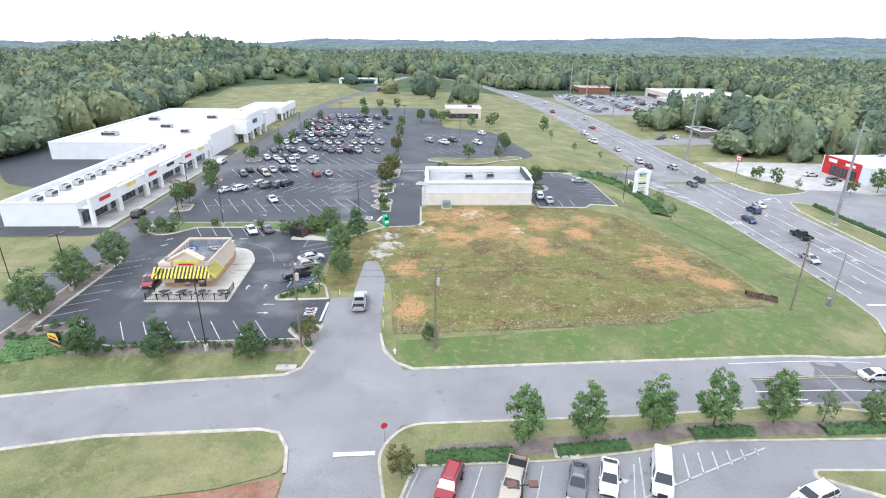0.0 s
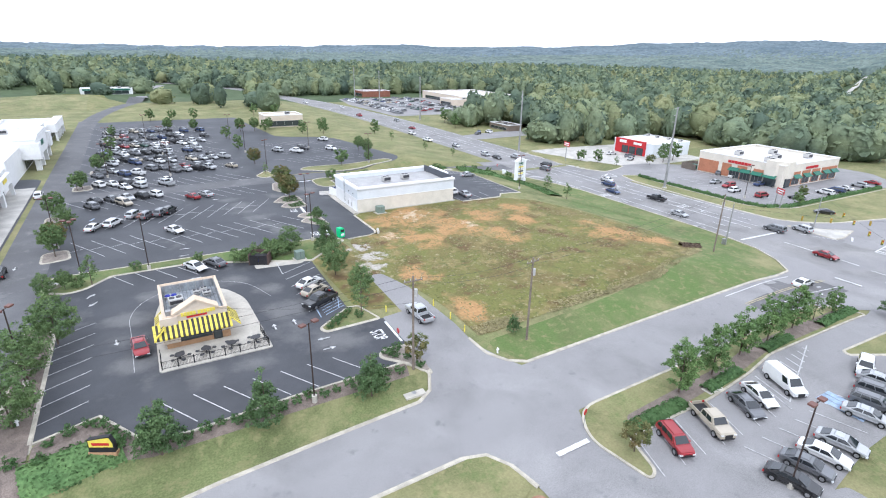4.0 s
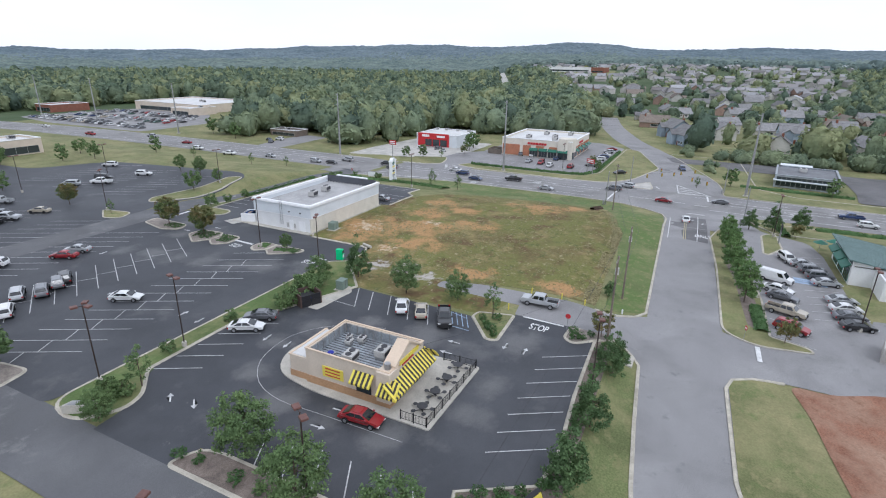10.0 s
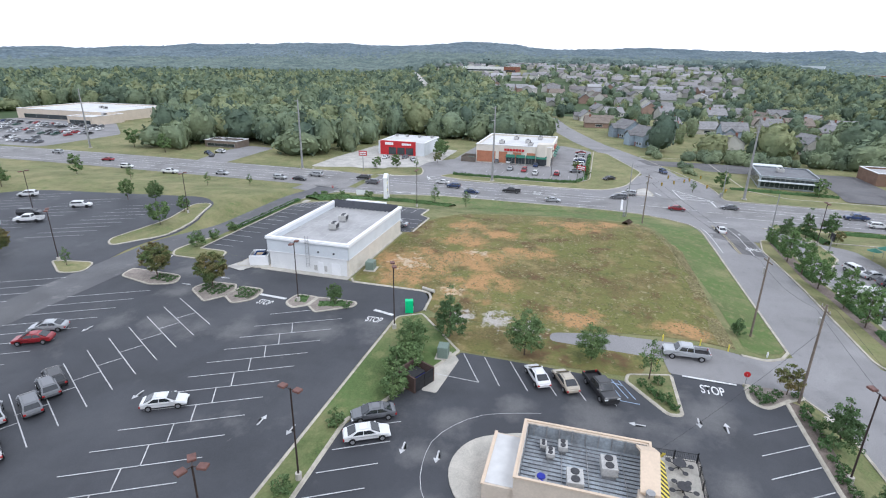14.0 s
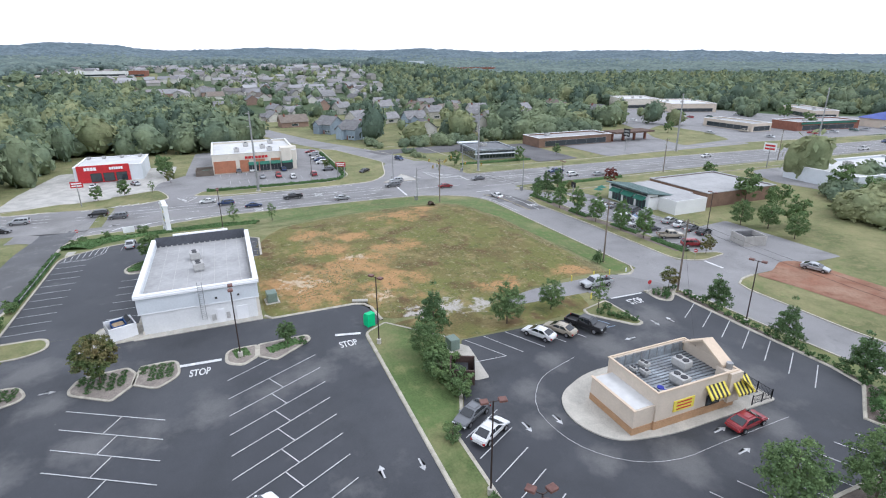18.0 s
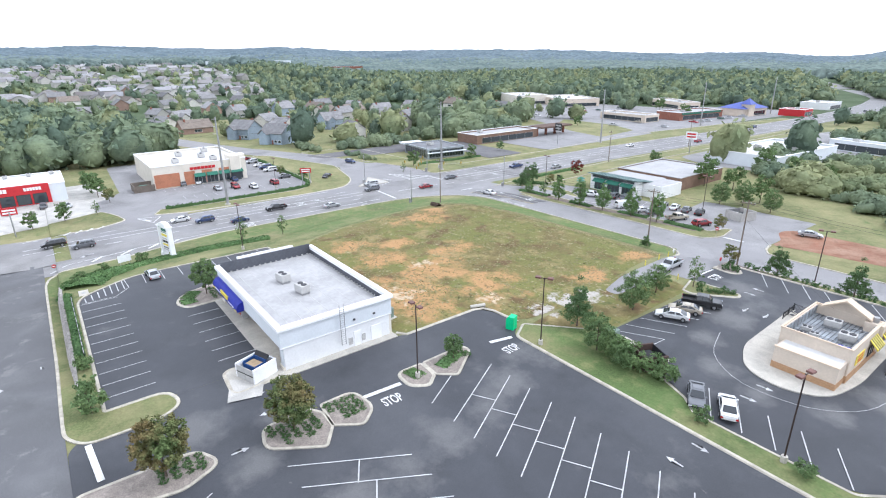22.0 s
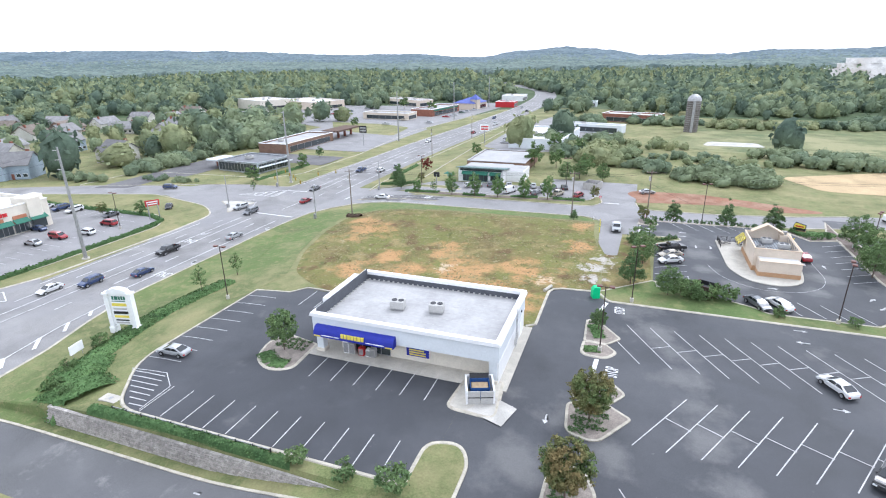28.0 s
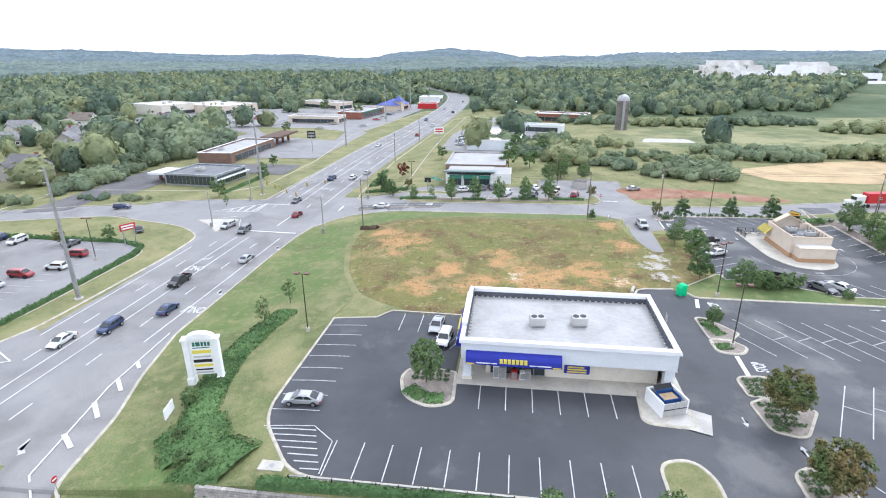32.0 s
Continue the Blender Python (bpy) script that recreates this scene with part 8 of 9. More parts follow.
def far_canopy():
    """The closed roof of leaves over the distant hills, crown by crown out to the horizon."""
    rings, spokes, skip = 112, 1560, 8
    r = 1060 * (3500 / 1060) ** (np.arange(rings + 1) / rings)
    ang = np.radians(-122 + 262 * np.arange(spokes + 1) / spokes)
    wob = np.random.default_rng(9).uniform(-0.35, 0.35, (rings + 1, spokes + 1))
    q = r[:, None] * (1 + wob * math.log(3500 / 1060) / rings)
    x, y = 10 + q * np.cos(ang), 100 + q * np.sin(ang)
    coarse = np.arange(0, spokes + 1, skip)
    base, open_land = np.zeros_like(x), np.zeros_like(x)
    for i in range(rings + 1):
        vals, bare = [], []
        for j in coarse:
            px, py = 10 + r[i] * math.cos(ang[j]), 100 + r[i] * math.sin(ang[j])
            roll = 14 * noise.noise((px * 0.0022, py * 0.0022, 4.0)) + 7 * noise.noise((px * 0.006, py * 0.006, 6.0))
            vals.append(land_z(px, py) + 3 + 7 * step((r[i] - 1500) / 1300) + 1.5 * roll * step((r[i] - 1300) / 900) + 3 * noise.noise((px * 0.011, py * 0.011, 2.0)))
            bare.append(1.0 if in_town(px, py) else 0.0)
        base[i] = np.interp(np.arange(spokes + 1), coarse, vals)
        open_land[i] = np.interp(np.arange(spokes + 1), coarse, bare)
    z = base + (1 - open_land) * (10 * crown_domes(x, y, 17.0, 1.0) + 9.0 * crown_domes(x, y, 57.0, 4.0)) - 9 * open_land
    z[0] -= 24
    co = np.stack([x, y, z], -1).reshape(-1, 3).astype(np.float32)
    k = (np.arange(rings)[:, None] * (spokes + 1) + np.arange(spokes)).ravel()
    loops = np.stack([k, k + spokes + 1, k + spokes + 2, k + 1], 1).astype(np.int32)
    n = len(k)
    me = bpy.data.meshes.new("far_canopy")
    me.vertices.add(len(co)), me.vertices.foreach_set("co", co.ravel())
    me.loops.add(n * 4), me.loops.foreach_set("vertex_index", loops.ravel())
    me.polygons.add(n)
    me.polygons.foreach_set("loop_start", np.arange(n, dtype=np.int32) * 4), me.polygons.foreach_set("loop_total", np.full(n, 4, np.int32))
    # beyond about 1900 m the bluer haze colour takes over, with a ragged edge
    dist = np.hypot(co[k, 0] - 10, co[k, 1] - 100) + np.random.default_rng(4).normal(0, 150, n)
    me.materials.append(M_WOODSHAZE), me.materials.append(M_HAZY)
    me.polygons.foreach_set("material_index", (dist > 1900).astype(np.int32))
    me.polygons.foreach_set("use_smooth", np.ones(n, dtype=bool))
    me.update(calc_edges=True)
    tagged(new("far_canopy", me), "unbroken woods over the distant hills", "woods", kind="stuff")


far_canopy()


def thicket(x, y, rx, ry, h, n, mat, label, seed):
    """A mass of shrubs and small trees inside an ellipse."""
    rng = np.random.default_rng(seed)
    vs, tv, tf, base = [], [], [], 0
    for k in range(n):
        a, r = rng.uniform(0, math.tau), math.sqrt(rng.random())
        px, py = x + rx * r * math.cos(a), y + ry * r * math.sin(a)
        q, cv, cf = crown_template(seed + k % 4, 110, 0.17, 2)
        s = h * rng.uniform(0.35, 0.62) * (1 - 0.35 * r)
        at, sc = np.array((px, py, land_z(px, py) + s * 0.8)), np.array((s * rng.uniform(0.9, 1.4), s * rng.uniform(0.9, 1.4), s))
        vs.append(q * sc + at), tv.append(cv * sc + at), tf.append(cf + base)
        base += len(cv)
    tagged(new("thicket", quad_mesh("thicket", np.concatenate(vs), mat, np.concatenate(tf), np.concatenate(tv))), label, "thicket", kind="stuff")


for k, (x, y, rx, ry, h, n, yellow) in enumerate(((-36, 4, 16, 9, 6.5, 50, 0), (-12, -10, 8, 8, 5, 16, 0), (6, -18, 8, 8, 8, 16, 1), (18, -34, 9, 9, 6, 14, 0), (-6, -36, 14, 9, 4, 20, 1), (-26, -34, 12, 7, 4, 16, 0), (-76, -30, 24, 5, 6, 40, 0), (-120, -36, 26, 5, 7, 40, 1), (-70, -44, 22, 5, 6, 30, 0), (28, -58, 8, 12, 7, 18, 0), (-70, -140, 30, 10, 6, 44, 1),
                                              (-120, -150, 34, 12, 6, 44, 0), (-20, -150, 24, 10, 6, 30, 0), (-170, -120, 30, 14, 6, 36, 1), (8, -70, 10, 8, 6, 16, 0), (22, -134, 14, 10, 8, 24, 0), (8, -46, 16, 10, 5, 24, 1), (-12, -62, 18, 9, 4.5, 22, 1), (-40, -22, 15, 5, 4, 18, 1), (177, -34, 8, 34, 12, 34, 0), (186, 60, 12, 3, 4, 12, 0), (176, 26, 7, 22, 6, 30, 0), (182, -16, 8, 20, 7, 26, 0), (152, 50, 12, 3, 3, 12, 0))):
    thicket(x, y, rx, ry, h, n, M_WOODSY if yellow else M_WOODS, "mass of yellow-green shrubs beyond the street" if yellow else "mass of dark green shrubs beyond the street", 40 + k)

# ---- vehicles ----
PAINTS = {"white": (0.72, 0.72, 0.71), "silver": (0.44, 0.45, 0.46), "black": (0.018, 0.018, 0.02), "grey": (0.15, 0.155, 0.165), "blue": (0.03, 0.055, 0.14), "red": (0.28, 0.015, 0.02), "beige": (0.42, 0.37, 0.29), "green": (0.03, 0.08, 0.06)}
M_TYRE = surface("tyre_rubber", (0.022, 0.022, 0.023), rough=0.9, var=0.2, scale=4)
M_RIM = surface("alloy_rim", (0.45, 0.45, 0.46), rough=0.35, metal=0.8, var=0.1, scale=4)
M_HEADL = glass("lamp_glass", (0.6, 0.62, 0.62), 0.1)
M_TAILL = glass("tail_lamp_glass", (0.35, 0.02, 0.02), 0.15)
M_PLASTIC = surface("black_trim_plastic", (0.03, 0.03, 0.032), rough=0.7, var=0.2, scale=4)


def car_paint(colour):
    return surface("car_paint_" + colour, PAINTS[colour], rough=0.3, var=0.06, scale=1.5, fine=9, fvar=0.04, metal=0.15 if colour in ("silver", "grey", "blue") else 0.0, coat=0.6, spec=0.5, space="Object")


CAR_SHAPES = {  # length, width, side outline of the lower body, cabin: foot front/back, roof front/back, waist z, roof z
    "sedan": (4.75, 1.82, [(2.33, 0.3), (2.38, 0.52), (2.28, 0.68), (1.95, 0.78), (1.2, 0.9), (-1.7, 1.0), (-2.2, 0.99), (-2.36, 0.8), (-2.34, 0.32)], (1.4, -2.05, 0.3, -0.9, 0.93, 1.46)),
    "suv": (4.7, 1.88, [(2.3, 0.4), (2.36, 0.65), (2.28, 0.86), (1.95, 0.98), (1.2, 1.08), (-2.2, 1.12), (-2.35, 0.85), (-2.32, 0.42)], (1.4, -2.3, 0.55, -1.9, 1.05, 1.72)),
    "pickup_truck": (5.7, 1.98, [(2.85, 0.45), (2.85, 0.95), (2.7, 1.1), (1.5, 1.18), (-0.9, 1.18), (-0.92, 0.72), (-2.85, 0.72), (-2.85, 0.48)], (1.55, -0.88, 0.85, -0.72, 1.12, 1.86)),
    "cargo_van": (5.6, 2.0, [(2.8, 0.42), (2.8, 0.85), (2.6, 1.05), (1.9, 1.2), (-2.8, 1.2), (-2.8, 0.42)], (1.95, -2.78, 1.15, -2.7, 1.15, 2.12)),
    "minivan": (5.0, 1.95, [(2.45, 0.4), (2.5, 0.66), (2.4, 0.84), (2.1, 0.95), (1.6, 1.05), (-2.4, 1.1), (-2.5, 0.85), (-2.5, 0.4)], (1.65, -2.45, 0.75, -2.2, 1.03, 1.75)),
}
CAR_WORDS = {"sedan": "sedan", "suv": "sport utility vehicle", "pickup_truck": "pickup truck", "cargo_van": "cargo van", "minivan": "minivan"}


def car_template(kind, colour, full):
    L, Wd, side, (fa, fb, ra, rb, zw, zr) = CAR_SHAPES[kind]
    paint = car_paint(colour)
    th = thing(kind, 0, 0, "%s %s with dark windows on the asphalt" % (colour, CAR_WORDS[kind]), "truck" if kind == "pickup_truck" else "van" if "van" in kind else "car", "vehicles", z=0)
    hw, hr = Wd / 2, Wd / 2 * 0.76
    bm = prism(side, "y", -hw, hw)
    bmesh.ops.bevel(bm, geom=bm.edges[:], offset=0.09, segments=2, affect="EDGES", clamp_overlap=True)
    # narrower towards nose and tail, drawn in above the waist and at the sills
    for v in bm.verts:
        e = max(0.0, abs(v.co.x) / (L / 2) - 0.55) / 0.45
        v.co.y *= 1 - (0.06 if kind in ("pickup_truck", "cargo_van") else 0.15) * e * e - 0.04 * max(0.0, v.co.z - 0.75) - (0.03 if v.co.z < 0.5 else 0)
    # cabin on the lower body
    cab = bmesh.new()
    lo = [cab.verts.new(p) for p in ((fa, -hw * 0.95, zw - 0.05), (fa, hw * 0.95, zw - 0.05), (fb, hw * 0.95, zw - 0.05), (fb, -hw * 0.95, zw - 0.05))]
    hi = [cab.verts.new(p) for p in ((ra, -hr, zr), (ra, hr, zr), (rb, hr, zr), (rb, -hr, zr))]
    cab.faces.new(hi)
    for i in range(4):
        cab.faces.new((lo[i], lo[(i + 1) % 4], hi[(i + 1) % 4], hi[i]))
    bmesh.ops.recalc_face_normals(cab, faces=cab.faces)
    bmesh.ops.bevel(cab, geom=[e for e in cab.edges if all(v.co.z > zr - 0.01 for v in e.verts)], offset=0.2 if kind in ("sedan", "suv", "minivan") else 0.12, segments=3, affect="EDGES")
    me = bpy.data.meshes.new("cabin")
    cab.to_mesh(me)
    cab.free()
    bm.from_mesh(me)
    if kind == "pickup_truck":
        for y in (-hw, hw - 0.1):
            cuboid(-2.85, -0.9, y, y + 0.1, 0.7, 1.16, bm)
        cuboid(-2.85, -2.76, -hw, hw, 0.7, 1.14, bm)
    body = part("body", bm, paint, th)
    for p in body.data.polygons:
        p.use_smooth = False

    def on_cabin(a, b, c, d, u0, u1, v0, v1):
        """A pane on the cabin's face a b (foot), c d (roof), inset."""
        a, b, c, d = (Vector(q) for q in (a, b, c, d))
        n = (b - a).cross(d - a).normalized() * 0.02
        pts = []
        for u, v in ((u0, v0), (u1, v0), (u1, v1), (u0, v1)):
            pts.append((a.lerp(b, u)).lerp(d.lerp(c, u), v))
        out = bmesh.new()
        f = out.faces.new([out.verts.new(p + n) for p in pts])
        g = bmesh.ops.extrude_face_region(out, geom=[f])
        for e in g["geom"]:
            if isinstance(e, bmesh.types.BMVert):
                e.co -= n * 1.5
        bmesh.ops.recalc_face_normals(out, faces=out.faces)
        return out
    fl, fr, bl, br = (fa, hw * 0.95, zw), (fa, -hw * 0.95, zw), (fb, hw * 0.95, zw), (fb, -hw * 0.95, zw)
    FL, FR, BL, BR = (ra, hr, zr), (ra, -hr, zr), (rb, hr, zr), (rb, -hr, zr)
    if full == "far":
        bm = on_cabin(fr, fl, FL, FR, 0.07, 0.93, 0.12, 0.86)
        for more in (on_cabin(bl, br, BR, BL, 0.09, 0.91, 0.15, 0.84), on_cabin(fl, bl, BL, FL, 0.14, 0.9, 0.16, 0.82), on_cabin(br, fr, FR, BR, 0.1, 0.86, 0.16, 0.82)):
            me = bpy.data.meshes.new("pane")
            more.to_mesh(me)
            more.free()
            bm.from_mesh(me)
        part("glasshouse", bm, M_CARGLASS, th)
        return th
    part("windscreen", on_cabin(fr, fl, FL, FR, 0.07, 0.93, 0.12, 0.86), M_CARGLASS, th)
    part("rear_window", on_cabin(bl, br, BR, BL, 0.09, 0.91, 0.3 if kind == "cargo_van" else 0.15, 0.84), M_CARGLASS, th)
    cuts = {"sedan": ((0.12, 0.5), (0.53, 0.86)), "suv": ((0.13, 0.42), (0.45, 0.72), (0.75, 0.95)), "pickup_truck": ((0.16, 0.55), (0.6, 0.94)), "cargo_van": ((0.08, 0.27),), "minivan": ((0.14, 0.42), (0.45, 0.7), (0.73, 0.94))}[kind]
    if not full:
        cuts = ((cuts[0][0], cuts[-1][1]),)
    for u0, u1 in cuts:
        part("side_window", on_cabin(fl, bl, BL, FL, u0, u1, 0.16, 0.82), M_CARGLASS, th)
        part("side_window", on_cabin(br, fr, FR, BR, 1 - u1, 1 - u0, 0.16, 0.82), M_CARGLASS, th)
    r = 0.34 if kind == "sedan" else 0.39
    ax = L * 0.31
    for x in (ax, -ax):
        for s in (-1, 1):
            w = part("wheel", tube((x, s * (hw - 0.2), r), (x, s * (hw + 0.015), r), r, sides=14), M_TYRE, th)
            if full:
                part("rim", tube((x, s * (hw + 0.01), r), (x, s * (hw + 0.03), r), r * 0.62, sides=10), M_RIM, w)
    zl = side[1][1]
    for s in (-1, 1):
        if full:
            part("headlight", cuboid(L / 2 - 0.2, L / 2 + 0.005, s * (hw - 0.25) - 0.18, s * (hw - 0.25) + 0.18, zl - 0.12, zl + 0.03, bevel=0.02), M_HEADL, th)
            part("tail_light", cuboid(-L / 2 - 0.005, -L / 2 + 0.15, s * (hw - 0.2) - 0.13, s * (hw - 0.2) + 0.13, zl - 0.02, zl + 0.2, bevel=0.02), M_TAILL, th)
            part("mirror", cuboid(fa - 0.55, fa - 0.35, s * (hw + 0.02) - 0.09, s * (hw + 0.02) + 0.09, zw + 0.02, zw + 0.17, bevel=0.03), paint, th)
    if full:
        part("bumper", cuboid(L / 2 - 0.1, L / 2 + 0.03, -hw * 0.8, hw * 0.8, 0.36, 0.5, bevel=0.02), M_PLASTIC, th)
        part("grille", cuboid(L / 2 - 0.1, L / 2 + 0.012, -hw * 0.45, hw * 0.45, 0.52, zl - 0.02), M_PLASTIC, th)
    if kind == "pickup_truck":
        part("bed_floor", cuboid(-2.76, -0.93, -hw + 0.1, hw - 0.1, 0.715, 0.76), M_PLASTIC, th)
    return th


CARS = {}


def car(kind, colour, x, y, turn, full=True, label=""):
    key = (kind, colour, full)
    m = pose(x, y, ground_z(x, y) + 0.07, 0, 0, turn)
    if key not in CARS:
        CARS[key] = car_template(kind, colour, full)
        CARS[key].matrix_basis = m
        ob = CARS[key]
    else:
        ob = copy_thing(CARS[key], m)
    if label:
        ob["label"] = label
    return ob


NEAR_CARS = [
    ("sedan", "white", -33, 129.0, -61), ("sedan", "grey", -28.2, 106.6, 119), ("sedan", "white", -31.4, 106, 299), ("sedan", "white", -15.9, 90.6, 27), ("sedan", "beige", -16, 87.3, 27), ("pickup_truck", "black", -16.4, 83.3, 207), ("pickup_truck", "silver", -5, 72.6, 92),
    ("sedan", "silver", 50.4, 148, 3), ("sedan", "silver", 36.9, 127.9, 85), ("suv", "white", 35.2, 131.8, 85), ("sedan", "red", -40.4, 81, -85), ("suv", "red", 7.2, 38.2, 250), ("pickup_truck", "beige", 13.4, 38.3, 250),
    ("sedan", "grey", 19.6, 38.2, 250), ("sedan", "white", 22.8, 38.6, 250), ("cargo_van", "white", 28, 38.6, 248), ("suv", "white", 41.2, 35.6, 200), ("sedan", "silver", 39.2, 33.2, 285), ("suv", "grey", 36, 32, 285), ("suv", "grey", 33, 31.2, 285), ("sedan", "silver", 30, 30.6, 285), ("sedan", "silver", 22.4, 29.6, 285),
    ("sedan", "white", 19, 29.6, 285), ("sedan", "grey", 15.8, 29.6, 285), ("sedan", "black", 12.5, 29.2, 285), ("sedan", "silver", -12, 28, 200), ("suv", "black", -33, 144.4, 60), ("sedan", "silver", -23.8, 156.6, 118), ("sedan", "red", -26.9, 155.4, 118), ("suv", "grey", -34.6, 143.4, 60), ("suv", "silver", -40, 144.2, 60),
    ("suv", "white", -44, 139.2, 60), ("sedan", "white", -47.4, 138, 60), ("suv", "black", -60, 117, 92), ("suv", "white", -60.4, 172, 92), ("suv", "grey", -37.6, 142.2, 60),
]
for kind, colour, x, y, a in NEAR_CARS:
    car(kind, colour, x, y, a)
# cars on the highway and streets
for i, (x, y, a) in enumerate(((96.1, 134, 90), (91.6, 129, 90), (91.4, 110, 90), (84, 96.6, -90), (94.3, 77.5, 90), (100.4, 74.3, 80), (86.3, 62, -90), (63.7, 55, 0), (84.5, 13.6, -90), (91.8, 15.8, 90), (84.8, 181, -90), (92.4, 179, 90), (88.2, 156, 90), (84, 211, -90), (90.8, 268, 100), (81.9, 250, -80),
                              (79.5, 229, -80), (86.1, 121.7, -90), (93.2, 161.4, 90), (84, 188, -90), (92.6, 47.1, 90), (81.6, 4.7, -90), (80, -96, -90), (77.6, -137, -90), (93.4, -60, 90), (87, -170, 90), (74, -220, -90), (84.6, -250, 90), (76, -320, -90), (96.6, 300, 92), (85, 330, -88), (91.4, 380, 97), (77, 420, -82), (142, 60, 195), (122, 80, 130))):
    kind = ("sedan", "suv", "pickup_truck", "sedan", "minivan", "suv", "sedan")[i % 7]
    car(kind, ("white", "silver", "black", "white", "grey", "blue", "red", "silver")[(i * 5) % 8], x, y, a, full=-40 < y < 200)
# drugstore and red shop lots
for i, (x, y, a) in enumerate(((141.5, 123.5, 0), (141.5, 118.8, 0), (127.5, 116, 0), (126.3, 110.6, 180), (122.4, 106, 0), (138, 107.5, 0), (131, 92, 90), (146, 91.6, 90), (167.2, 91.6, 90), (176, 91.6, 90), (158, 91.6, 90), (152, 91.4, 90), (138, 162, 0), (136, 170, 0), (133, 157, 30), (124, 98.4, 0), (121, 240, 90), (117, 243, 60), (113, 238, 30))):
    car(("suv", "sedan", "sedan", "minivan")[i % 4], ("grey", "white", "silver", "red", "white", "blue")[(i * 7) % 6], x, y, a, full=False)


def filled_rows():
    """Parked cars in the slanted stalls of the big lot, and in the lots farther off."""
    rnd = random.Random(11)
    colours = ["white"] * 5 + ["silver"] * 6 + ["grey"] * 5 + ["black"] * 5 + ["blue"] * 2 + ["red"] * 2 + ["beige"] * 2 + ["green"]
    kinds = ["sedan"] * 9 + ["suv"] * 6 + ["pickup_truck"] * 2 + ["minivan"] * 3

    def drop(x, y, a):
        car(rnd.choice(kinds), rnd.choice(colours), x + rnd.uniform(-0.2, 0.2), y + rnd.uniform(-0.4, 0.4), a + rnd.choice((0, 180)), full="far" if y > 300 or y < -50 else False)
    for y0, fill in ((153.6, 0.55), (171, 0.6), (188, 0.72), (205, 0.8), (222, 0.78), (239, 0.74), (256, 0.6), (273, 0.45)):
        for k in range(12):
            for q in (0.25, 0.75):
                x, y = -9 - 1.65 - 3.3 * k - 5.9 * q, y0 + 10.2 * q
                if -24.5 < x < -21 and y < 158 or abs(x + 26.9) < 1.8 and y < 158:
                    continue
                if rnd.random() < fill and x > -51 and not (x > -30 and y < 186):
                    drop(x, y, 119)
    for y0 in (188, 205, 222):
        for k in range(8):
            for q in (0.25, 0.75):
                if rnd.random() < 0.16:
                    drop(34.4 - 3.3 * k - 5.4 * q, y0 + 10 * q, 118)
    for k in range(26):
        for x in (114, 122, 136, 144, 158, 166):
            y = 332 + 4.2 * k
            if rnd.random() < 0.72 and y > 326 + (x - 140) * 0.9:
                drop(x, y, 4)
    for k in range(16):
        for x in (124, 146, 216):
            if rnd.random() < 0.45:
                drop(x - 0.06 * 7 * k + rnd.uniform(-1, 1), -112 - 8 * k, 0)
    for k in range(9):
        drop(52 + rnd.uniform(-0.5, 0.5), -56 - 3.2 * k, 0)


filled_rows()


# ---- lorry on the street ----
def lorry():
    th = thing("semi_truck", -71.6, 41.2, "white lorry with a long red trailer on the street", "truck", z=-1.65, turn=9)
    part("trailer", cuboid(-13.5, -0.2, -1.25, 1.25, 1.2, 4.0, bevel=0.05), M_RED, th)
    part("cab", cuboid(0.4, 3.0, -1.2, 1.2, 0.6, 3.4, bevel=0.15), car_paint("white"), th)
    part("bonnet", cuboid(3.0, 5.0, -1.0, 1.0, 0.6, 2.0, bevel=0.15), car_paint("white"), th)
    part("windscreen", cuboid(2.95, 3.04, -1.0, 1.0, 2.1, 3.0), M_CARGLASS, th)
    for x in (4.2, 0.6, -0.6, -11, -12.2):
        for s in (-1, 1):
            part("wheel", tube((x, s * 0.85, 0.5), (x, s * 1.25, 0.5), 0.5, sides=14), M_TYRE, th)


lorry()

# ---- lamps, poles, signs ----


def lot_lamp(x, y, heads, h=9.8, turn=0):
    th = thing("parking_lamp", x, y, "tall bronze parking lot lamp on a concrete base", "lamp post", "parking lot lamps", turn)
    part("base", tube((0, 0, -0.3), (0, 0, 0.8), 0.3, sides=12), M_CONC, th)
    part("pole", tube((0, 0, 0.8), (0, 0, h), 0.09, 0.07, 8), M_BRONZE, th)
    for k in range(heads):
        a = math.tau * k / heads
        d = Vector((math.cos(a), math.sin(a), 0))
        arm = part("arm", tube((0, 0, h - 0.1), tuple(d * 0.6 + Vector((0, 0, h - 0.05))), 0.045, sides=6), M_BRONZE, th)
        bm = cuboid(0.45, 1.15, -0.3, 0.3, h - 0.12, h + 0.12, bevel=0.04)
        bmesh.ops.rotate(bm, verts=bm.verts, cent=(0, 0, 0), matrix=Matrix.Rotation(a, 3, "Z"))
        part("head", bm, M_LAMPHEAD, arm)
    return th


lamp1 = lot_lamp(-5.4, 128.8, 2)
lamp3 = lot_lamp(-48.3, 111.2, 3, turn=40)
for x, y, t in ((-9.2, 111.4, 30), (-38.4, 109.6, 80), (56.8, 130, 0), (-24, 61, 20), (-51.8, 78.4, 60), (12, 29, 0), (-53, 128.4, 0), (-3.4, 179.2, 45), (30.4, 179.4, 0), (-3.4, 215, 0), (-46, 190, 0), (-46, 225, 0), (-3.4, 250, 0), (20, 215, 0), (118, 100, 0), (58, 36.6, 0)):
    copy_thing(lamp1, pose(x, y, land_z(x, y), 0, 0, t))
for x, y in ((-63.3, 81.3), (-30, 185), (-30, 222), (-34, 260)):
    copy_thing(lamp3, pose(x, y, land_z(x, y), 0, 0, 15))


